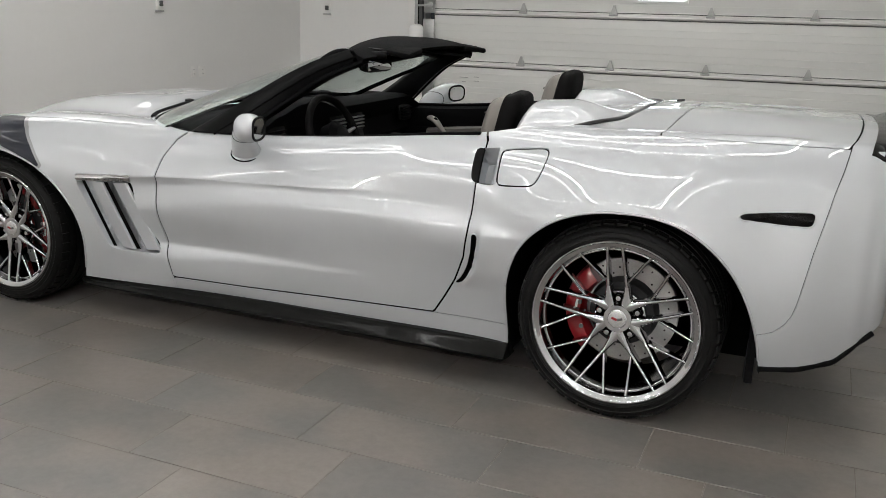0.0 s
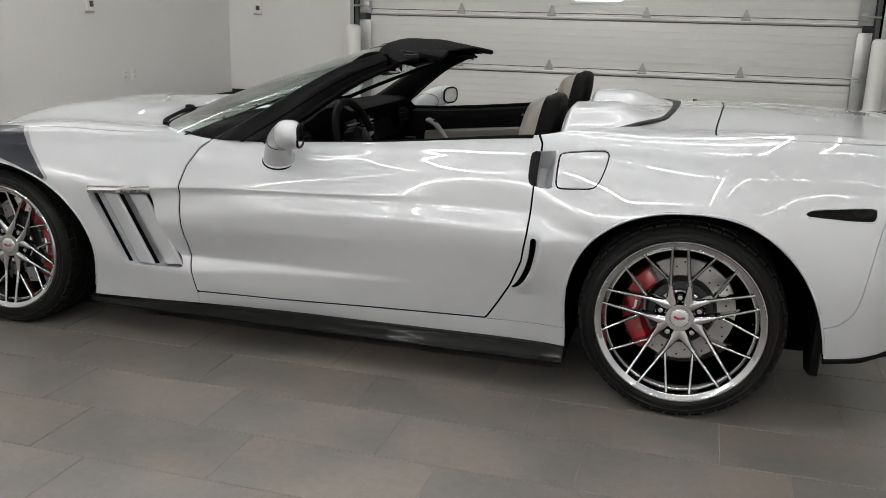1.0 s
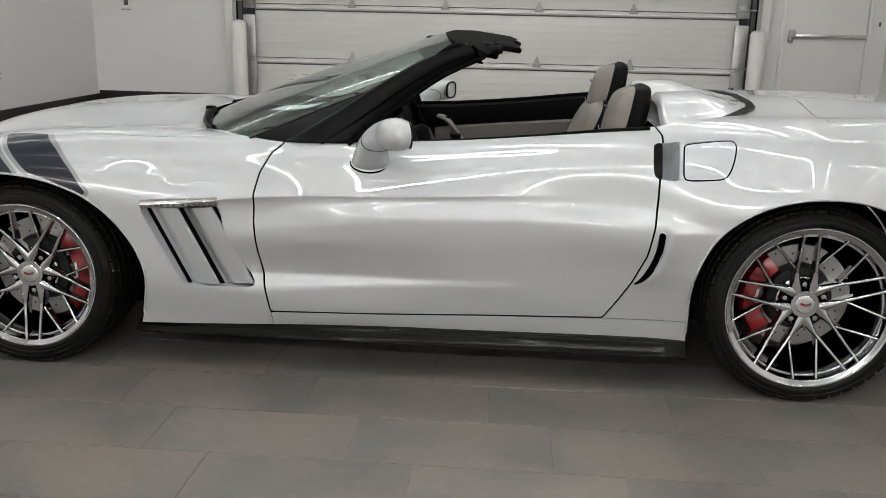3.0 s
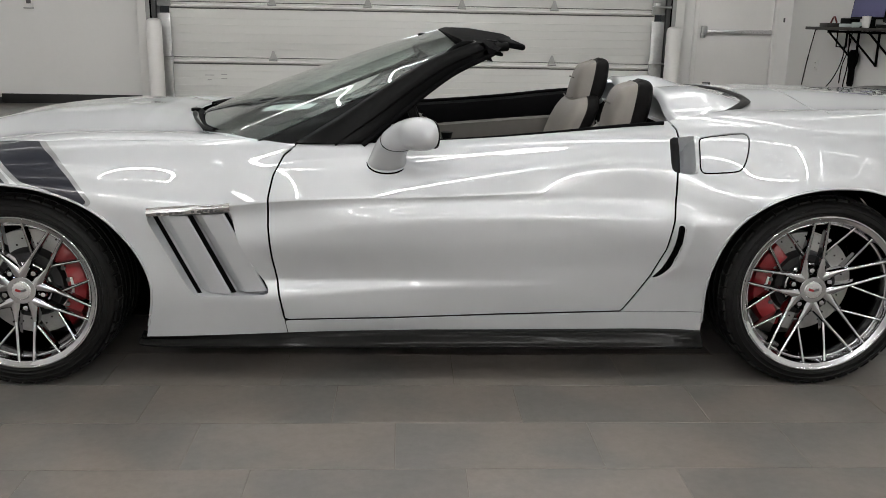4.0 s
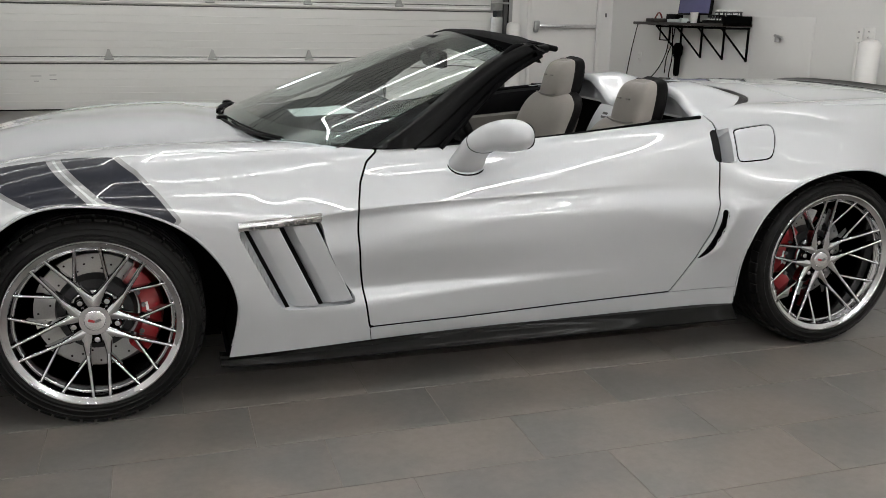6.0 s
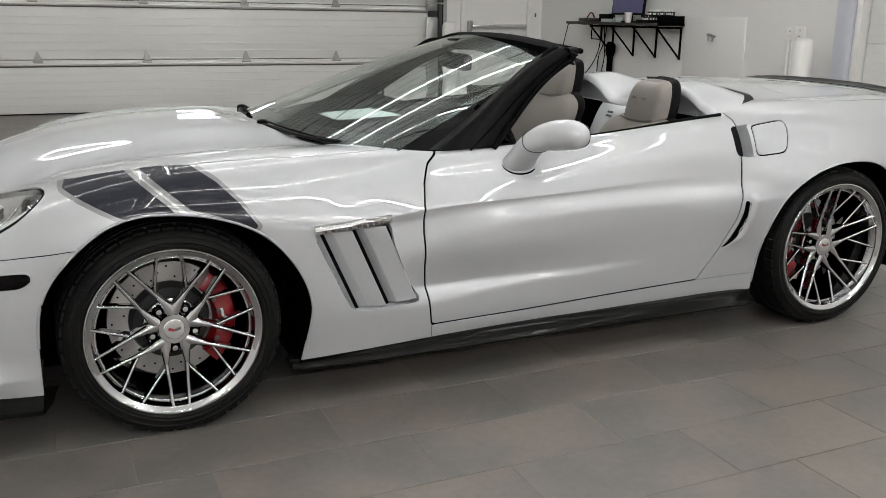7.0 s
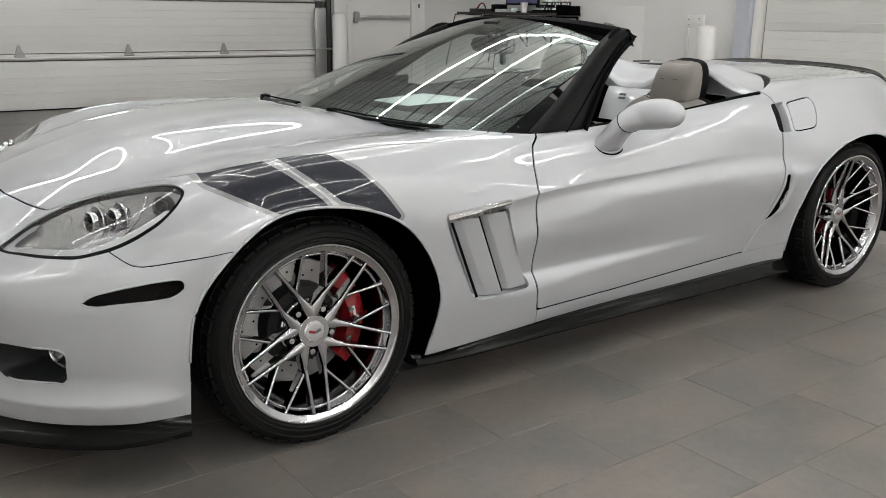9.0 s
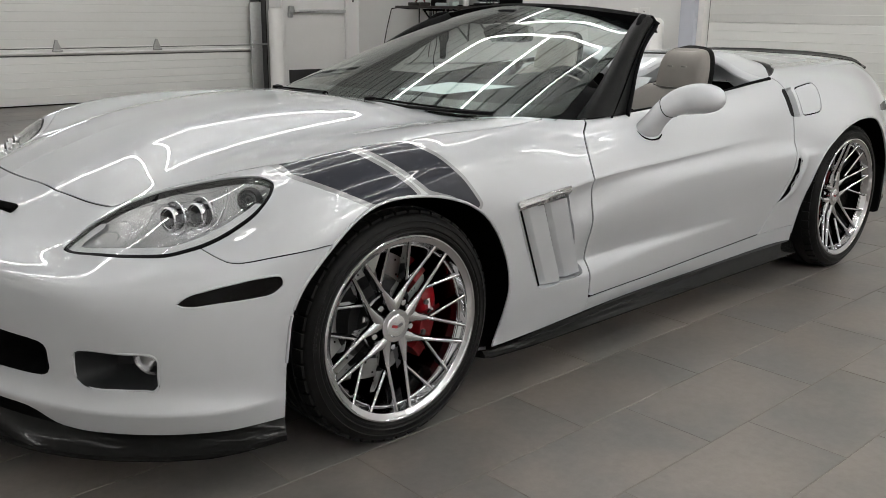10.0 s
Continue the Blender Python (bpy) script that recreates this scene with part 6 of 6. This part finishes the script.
box("centre_stack", (0.05, 0.26, 0.20), (-0.13, -0.015, 0.66), black_plastic, car, 0.02, (0, -12, 0))
box("console", (0.95, 0.24, 0.26), (0.32, 0, 0.52), soft_black, car, 0.04)
box("arm_rest", (0.36, 0.22, 0.05), (0.55, 0, 0.67), leather_dark, car, 0.02)
tube("gear_lever", [(0.10, 0, 0.64), (0.10, 0, 0.72), (0.10, 0, 0.76)], [0.02, 0.014, 0.026], leather_black, car, 12)
sheet_paper = put("paper_sheet", *loft([[(-0.63, y, z + 0.006) for y, z in ((-0.29, 0.860), (-0.03, 0.860))], [(-0.43, y, z + 0.006) for y, z in ((-0.45, 0.890), (-0.10, 0.882))]], False), paper, None, smooth=False)
tagged(sheet_paper, "white printed paper sheet lying on the dashboard", "paper")

# steering wheel
steer = empty("steering_wheel", car, (-0.005, -0.365, 0.765))
steer.rotation_euler = (0, radians(-20), 0)
ring = [(0, 0.183 * math.cos(q), 0.183 * math.sin(q)) for q in (2 * math.pi * k / 48 for k in range(48))]
tube("grip", ring, 0.016, leather_black, steer, 12, closed=True, up=(1, 0, 0))
lathe("boss", [(0.0, 0.05), (0.05, 0.045), (0.075, 0.02), (0.07, -0.03)], black_plastic, steer, 24, axis="z").rotation_euler = (0, radians(90), 0)
for y, z in ((0.17, 0.03), (-0.17, 0.03), (0.08, -0.16), (-0.08, -0.16)):
    tube("spoke", [(0, y * 0.3, z * 0.3), (0.002, y, z)], 0.014, grey_metal, steer, 8, flat=0.6)
tube("column", [(-0.02, 0, 0), (-0.22, 0, -0.02)], 0.035, black_plastic, steer, 12)

# inner door panels, cabin floor and rear bulkhead
for sgn in (1, -1):
    xs = np.linspace(-0.40, 0.80, 25)
    belt = np.interp(xs, [-0.44, -0.24, 0.04, 0.23, 0.43, 0.63, 0.80], [0.806, 0.812, 0.822, 0.836, 0.855, 0.878, 0.893])
    rows = [[(x, -sgn * 0.768, b - 0.004), (x, -sgn * 0.745, b - 0.006), (x, -sgn * 0.715, b - 0.016), (x, -sgn * 0.700, b - 0.05), (x, -sgn * 0.705, b - 0.11), (x, -sgn * 0.70, 0.70 + 0.09 * max(0, (x + 0.1)) ** 0.8 if x > -0.1 else 0.70), (x, -sgn * 0.70, 0.60)] for x, b in zip(xs, belt)]
    v, f = loft(rows, False)
    panel = put("door_inner", v, f, soft_black, car, "black inner door panel", angle=30)
    rows = [[(x, -sgn * 0.690, 0.695 + (0.09 * max(0, (x + 0.1)) ** 0.8 if x > -0.1 else 0)), (x, -sgn * 0.672, 0.685 + (0.09 * max(0, (x + 0.1)) ** 0.8 if x > -0.1 else 0)), (x, -sgn * 0.668, 0.52), (x, -sgn * 0.69, 0.40)] for x in np.linspace(-0.05, 0.78, 16)]
    v, f = loft(rows, False)
    put("door_inset", v, f, leather_dark, panel, "grey lower door inset", angle=30)
    pull = tube("door_pull", smooth_path([(-0.03, -sgn * 0.675, 0.76), (0.0, -sgn * 0.655, 0.755), (0.06, -sgn * 0.65, 0.69), (0.09, -sgn * 0.665, 0.64)], 10), 0.022, leather_grey, panel, 10, flat=0.6)
    lathe("door_button", [(0.0, 0.0), (0.012, 0.001), (0.014, 0.01)], shadow_black, pull, 14, at=(0.012, -sgn * 0.638, 0.752))
    tube("belt_seal", [(x, -sgn * 0.758, b + 0.001) for x, b in zip(xs, belt)], 0.008, soft_black, panel, 8)
box("cabin_floor", (1.5, 1.40, 0.03), (0.25, 0, 0.22), shadow_black, car, 0.0)
box("bulkhead", (0.04, 1.36, 0.60), (0.90, 0, 0.56), shadow_black, car, 0.01)


# seats
def seat(y0, top):
    s = empty("seat", car)
    s["label"] = "grey leather bucket seat with black outer sides"
    lift = top - 1.01

    def ring_at(x, z, half, thick, e=0.55):
        out = []
        for k in range(32):
            t = 2 * math.pi * k / 32
            c, d = math.cos(t), math.sin(t)
            out.append((x - thick * 0.5 * math.copysign(abs(c) ** e, c), y0 + half * math.copysign(abs(d) ** e, d), z - 0.012 * c + lift))
        return out

    def shells(name, spec, label, back_label, e):
        fine = catmull(np.arange(len(spec)), np.array(spec), np.linspace(0, len(spec) - 1, 4 * len(spec)))
        rows = [ring_at(*r, e) for r in fine]
        grey = put(name, *loft([[r[k % 32] for k in range(-8, 9)] for r in rows], False), leather_grey, s, label, angle=60)
        dark = put(name + "_shell", *loft([[(r[k % 32][0] + 0.0008, r[k % 32][1], r[k % 32][2]) for k in range(8, 25)] for r in rows], False), leather_black, s, back_label, angle=60)
        top = rows[-1]
        put(name + "_top", *loft([[top[k % 32] for k in range(-8, 9)], [(top[8][0], top[k % 32][1], top[8][2]) for k in range(-8, 9)]], False), leather_grey, s)
        put(name + "_top", *loft([[top[k % 32] for k in range(8, 25)], [(top[8][0], top[k % 32][1], top[8][2]) for k in range(8, 25)]], False), leather_black, s)
        for kk in (8, 24):
            tube("piping", [r[kk] for r in rows], 0.0025, leather_black, grey, 6)

    # wide back with shoulders, and a head cushion on top of it
    shells("backrest", ((0.60, 0.46, 0.24, 0.13), (0.635, 0.58, 0.255, 0.145), (0.675, 0.70, 0.255, 0.155), (0.705, 0.77, 0.25, 0.155), (0.725, 0.815, 0.225, 0.145), (0.735, 0.845, 0.175, 0.12), (0.738, 0.856, 0.13, 0.08)), "grey leather backrest", "black leather back", 0.6)
    shells("headrest", ((0.746, 0.825, 0.090, 0.11), (0.746, 0.832, 0.112, 0.135), (0.752, 0.86, 0.122, 0.150), (0.763, 0.91, 0.121, 0.152), (0.773, 0.96, 0.114, 0.144), (0.780, 0.992, 0.100, 0.126), (0.784, 1.006, 0.080, 0.092), (0.786, 1.011, 0.045, 0.045)), "grey leather headrest", "black leather headrest back", 0.55)
    tube("headrest_seam", [(0.676 - 0.004 * math.cos(t), y0 + 0.108 * math.sin(t), 0.852 + lift - 0.010 * math.cos(t)) for t in np.linspace(-1.5, 1.5, 15)], 0.0025, leather_dark, s, 6)
    for k in (-1, 1):
        bol = [(0.60 + 0.15 * q, y0 + k * (0.205 - 0.03 * q), 0.55 + 0.24 * q + lift) for q in np.linspace(0, 1, 9)]
        tube("bolster", bol, [0.045, 0.052, 0.056, 0.058, 0.058, 0.055, 0.05, 0.042, 0.025], leather_grey, s, 14)
        tube("strap_slot", [(0.688, y0 + k * 0.035 - 0.012, 0.935 + lift), (0.688, y0 + k * 0.035 + 0.012, 0.935 + lift)], 0.0035, leather_dark, s, 6)
    put("cushion", *loft([[(x, y0 + 0.24 * np.sign(math.cos(t)) * abs(math.cos(t)) ** 0.5, 0.42 + 0.075 * math.sin(t) + up) for t in (2 * math.pi * k / 20 for k in range(20))] for x, up in ((0.08, -0.02), (0.14, 0.02), (0.35, 0.02), (0.60, 0.0))]), leather_grey, s, "grey leather cushion", angle=60)


seat(-0.375, 1.005)
seat(0.375, 1.05)

# body-coloured cover behind the seats with two humps
def cover_z(x, y):
    deck_z = np.interp(abs(y), [0, 0.3, 0.6, 0.76], [0.955, 0.947, 0.927, 0.90]) - 0.012 * np.clip((1.2 - x) / 0.3, 0, 1) * 2
    hump = math.exp(-(abs(abs(y) - 0.37) / 0.175) ** 3.2)
    run = np.clip((1.235 - x) / 0.24, 0, 1)
    run = run * run * (3 - 2 * run)
    mid = -0.05 * math.exp(-(y / 0.13) ** 4) * np.clip((1.05 - x) / 0.2, 0, 1)
    return deck_z + 0.064 * hump * run + mid


cx = np.concatenate([[0.862, 0.866, 0.872, 0.880], np.arange(0.89, 1.27, 0.012)])
cy = np.linspace(-0.77, 0.77, 111)
g = np.array([[(x, y, cover_z(x, y) - 0.03 * max(0, (0.885 - x) / 0.023) ** 2) for y in cy] for x in cx])
cover = grid_sheet(g, cy)
if cover.N[:, 2].mean() < 0:
    cover.N *= -1
    cover.faces = [f[::-1] for f in cover.faces]
inside = inside_of(cover.P[:, 0], np.abs(cover.P[:, 1]), COCKPIT)
cover = cover.keep(-inside - 0.004)
cover.show("tonneau_cover", paint, car, "silver cover with two humps behind the seats", 0.03)
for name, lo, hi, mat, label in (("fairing_face", 0.17, 0.66, paint, "silver face of the hump behind the seat"), ("fairing_face", -0.66, -0.17, paint, "silver face of the hump behind the seat"), ("cover_front", -0.17, 0.17, paint, ""), ("cover_side", 0.66, 0.73, soft_black, ""), ("cover_side", -0.73, -0.66, soft_black, "")):
    rows = []
    for y in np.linspace(lo, hi, 33):
        hump = math.exp(-(abs(abs(y) - 0.37) / 0.175) ** 3.2)
        zt = cover_z(0.862, y) - 0.03
        rows.append([(0.862, y, zt + 0.006), (0.864 + 0.012 * hump, y, zt - 0.012), (0.868 + 0.03 * hump, y, zt - 0.05), (0.868 + 0.03 * hump, y, 0.866), (0.872, y, 0.862), (0.90, y, 0.861)])
    put(name, *loft(rows, False), mat, car, label, angle=60)
wf = [[(0.856 - 0.10 * s, y * (1 - 0.25 * s), 0.858 - 0.15 * s ** 1.3) for y in np.linspace(-0.135, 0.135, 9)] for s in np.linspace(0, 1, 8)]
v, f = loft(wf, False)
# black block added behind the joint so that it looks shaded
box("cover_gap", (0.02, 1.30, 0.20), (0.893, 0, 0.76), shadow_black, car, 0.0)
fall = put("waterfall_panel", v, f, paint, car, "silver panel between the seats")
for k in range(3):
    for j in range(2):
        box("emblem_square", (0.010, 0.012, 0.003), (0.795 + j * 0.012, -0.02 + k * 0.014 + (j % 2) * 0.005, 0.812 + j * 0.016), lettering, fall, 0.0, (0, -60, 0), segs=1)
trim_line = COCKPIT[(COCKPIT[:, 0] > 0.80) & (COCKPIT[:, 1] > -0.01)]
trim_line = trim_line[np.argsort(np.arctan2(trim_line[:, 1], trim_line[:, 0] - 0.6))]
line = [(x, w) for x, w in trim_line]
line = [(x, -w) for x, w in line[::-1]] + line[1:]
wid = [0.007 + 0.014 * min(1, max(0.0, (x - 0.86) / 0.25)) for x, w in line]
tube("cover_trim", [(x - 0.5 * wd, y * (1 - wd * 0.5), cover_z(min(x, 1.25), y) + 0.0045 - 0.002) for (x, y), wd in zip(line, wid)], wid, black_plastic, car, 10, "black rubber trim round the cover", flat=0.22)
tube("antenna_bar", [(1.30, 0.28, 0.962), (1.31, 0.40, 0.955)], 0.004, black_plastic, car, 6)

# spoiler lip on the tail
top_skin = skin.U > 7.3
rows = []
for y in np.linspace(-0.61, 0.61, 45):
    q = abs(y) / 0.61
    x = 2.062 - 0.03 * q ** 2
    ring = []
    h = 0.017 * (1 - q ** 6) + 0.003
    for dx, up in ((0.0, -0.004), (0.002, 0.0025), (0.035, 0.3 * h), (0.068, h), (0.075, h - 0.002), (0.070, h - 0.010), (0.055, -0.012)):
        k = np.argmin((skin.P[:, 0] - min(x + dx, 2.10)) ** 2 + (-skin.P[:, 1] - abs(y)) ** 2 + np.where(top_skin, 0, 9))
        base = skin.P[k][2] if dx < 0.04 else last
        last = base
        ring.append((x + dx, y, base + up))
    rows.append(ring)
v, f = loft(rows, True, True)
put("spoiler", v, f, carbon, car, "dark glossy spoiler lip", angle=30)


# door mirrors
def door_mirror(sgn):
    m = empty("door_mirror", car)
    m["label"] = "silver aerodynamic door mirror"
    spec = ((-0.135, 0.806, 0.752, 0.066, 0.036), (-0.133, 0.822, 0.768, 0.062, 0.034), (-0.126, 0.842, 0.798, 0.056, 0.032), (-0.108, 0.866, 0.834, 0.056, 0.036), (-0.078, 0.894, 0.858, 0.060, 0.046), (-0.054, 0.925, 0.868, 0.061, 0.0525), (-0.047, 0.958, 0.872, 0.0595, 0.0525), (-0.044, 0.985, 0.872, 0.052, 0.047), (-0.043, 1.005, 0.872, 0.041, 0.038), (-0.042, 1.018, 0.872, 0.027, 0.026), (-0.042, 1.025, 0.872, 0.014, 0.013), (-0.042, 1.0275, 0.872, 0.003, 0.003))
    pts = np.array([(a, b, c) for a, b, c, *_ in spec])
    fine = np.linspace(0, len(spec) - 1, 41)
    path_m = catmull(np.arange(len(spec)), pts, fine)
    rad = catmull(np.arange(len(spec)), np.array([(d, e) for *_, d, e in spec]), fine)
    rows = []
    for i, p in enumerate(path_m):
        tilt = math.radians(52 * (1 - min(1, i / 26)) ** 1.3)
        t = np.array([0.0, math.cos(tilt), math.sin(tilt)])
        e1 = np.array([1.0, 0, 0]) - t[0] * t
        e1 /= np.linalg.norm(e1)
        e2 = np.cross(t, e1)
        row = []
        over = max(0.0, p[1] - 0.85)
        p = p + np.array([0.30 * over ** 2 / (0.07 + over), 0, 0])
        for k in range(32):
            q = 2 * math.pi * k / 32
            c = p + e1 * max(rad[i][0], 0.002) * math.copysign(abs(math.cos(q)) ** 0.85, math.cos(q)) + e2 * max(rad[i][1], 0.002) * math.copysign(abs(math.sin(q)) ** 0.85, math.sin(q))
            if p[1] > 0.86:
                c[0] = min(c[0], 0.006 + 0.28 * (p[1] - 0.93))
            row.append((c[0], -sgn * c[1], c[2]))
        rows.append(row)
    v, f = loft(rows, True, True)
    put("housing", v, f, paint, m, "silver mirror housing", angle=50)
    rim_pts = [(0.0065, -sgn * (0.940 + 0.064 * math.copysign(abs(math.cos(q)) ** 0.7, math.cos(q))), 0.871 + 0.040 * math.copysign(abs(math.sin(q)) ** 0.7, math.sin(q))) for q in (2 * math.pi * k / 40 for k in range(40))]
    rim_pts = [(0.0065 + 0.28 * (abs(b) - 0.93), b, c) for a, b, c in rim_pts]
    tube("bezel", rim_pts, 0.005, black_plastic, m, 6, closed=True, up=(1, 0, 0))
    put("mirror_face", [(p[0] + 0.001, p[1], p[2]) for p in rim_pts], [tuple(range(40))], mirror_glass, m, smooth=False)
    seam = rows[12]
    tube("housing_seam", [(q[0], q[1], q[2]) for q in seam], 0.0016, shadow_black, m, 6, closed=True)
    tube("base_gasket", [(-0.135 + 0.067 * math.cos(q), -sgn * (0.818 - 0.030 * math.sin(q)), 0.757 + 0.030 * math.sin(q)) for q in (2 * math.pi * k / 24 for k in range(24))], 0.003, shadow_black, m, 6, closed=True)


door_mirror(1)
door_mirror(-1)

# ---- floor of tiles: bed, the nearer tiles one by one, the rest as one mesh ----
bed = put("floor", [(LEFT - 0.1, FRONT - 0.1, -0.0018), (RIGHT + 0.1, FRONT - 0.1, -0.0018), (RIGHT + 0.1, RISE0, -0.0018), (LEFT - 0.1, RISE0, -0.0018), (RIGHT + 0.1, BACK + 0.1, 0.147), (LEFT - 0.1, BACK + 0.1, 0.147),
    (LEFT - 0.1, FRONT - 0.1, -0.2), (RIGHT + 0.1, FRONT - 0.1, -0.2), (RIGHT + 0.1, BACK + 0.1, -0.2), (LEFT - 0.1, BACK + 0.1, -0.2)],
    [(0, 1, 2, 3), (3, 2, 4, 5), (6, 9, 8, 7), (0, 6, 7, 1), (1, 7, 8, 4, 2), (4, 8, 9, 5), (5, 9, 6, 0, 3)], grout, smooth=False)
tagged(bed, "dark grey stone-look floor tiles laid in thirds", "floor", kind="structure")
TL, TW, GAP = 0.60, 0.292, 0.0036
bm = bmesh.new()
bmesh.ops.create_cube(bm, size=1)
bmesh.ops.scale(bm, vec=(TL - GAP, TW - GAP, 0.012), verts=bm.verts)
bmesh.ops.bevel(bm, geom=[e for e in bm.edges if all(v.co.z > 0 for v in e.verts)], offset=0.0006, segments=1, affect="EDGES")
bmesh.ops.translate(bm, vec=(0, 0, -0.006), verts=bm.verts)
tile_mesh = bpy.data.meshes.new("tile")
bm.to_mesh(tile_mesh)
bm.free()
tile_mesh.materials.append(tile)
random.seed(11)
rest_v, rest_f = [], []
row = -46
while True:
    y0 = -0.905 + row * TW          # lower edge of the row
    if y0 > BACK:
        break
    yc = y0 + TW / 2
    off = 0.10 + 0.2 * ((-row) % 3)
    k = -9
    while k < 9:
        xc = off + k * TL + TL / 2
        k += 1
        if xc < LEFT - 0.28 or xc > RIGHT + 0.28 or yc < FRONT or yc > BACK + 0.13:
            continue
        if -3.35 < xc < 3.75 and -2.75 < yc < 0.95 and abs(xc) < 3.9:
            ob = new("tile", tile_mesh)
            ob.parent = bed
            ob.location = (xc, yc, random.uniform(-0.0006, 0.0003))
            ob.rotation_euler = (random.uniform(-0.001, 0.001), random.uniform(-0.0006, 0.0006), 0)
        else:
            b = len(rest_v)
            hx, hy = (TL - GAP) / 2, (TW - GAP) / 2
            for sx, sy in ((-1, -1), (1, -1), (1, 1), (-1, 1)):
                rest_v.append((min(max(xc + sx * hx, LEFT), RIGHT), min(max(yc + sy * hy, FRONT), BACK), floor_z(yc + sy * hy)))
            for sx, sy in ((-1, -1), (1, -1), (1, 1), (-1, 1)):
                rest_v.append((min(max(xc + sx * hx, LEFT), RIGHT), min(max(yc + sy * hy, FRONT), BACK), floor_z(yc + sy * hy) - 0.011))
            rest_f += [(b, b + 1, b + 2, b + 3)] + [(b + i, b + 4 + i, b + 4 + (i + 1) % 4, b + (i + 1) % 4) for i in range(4)]
    row += 1
far_tiles = put("far_tiles", rest_v, rest_f, tile, bed, smooth=False)
far_tiles["kind"] = "stuff"
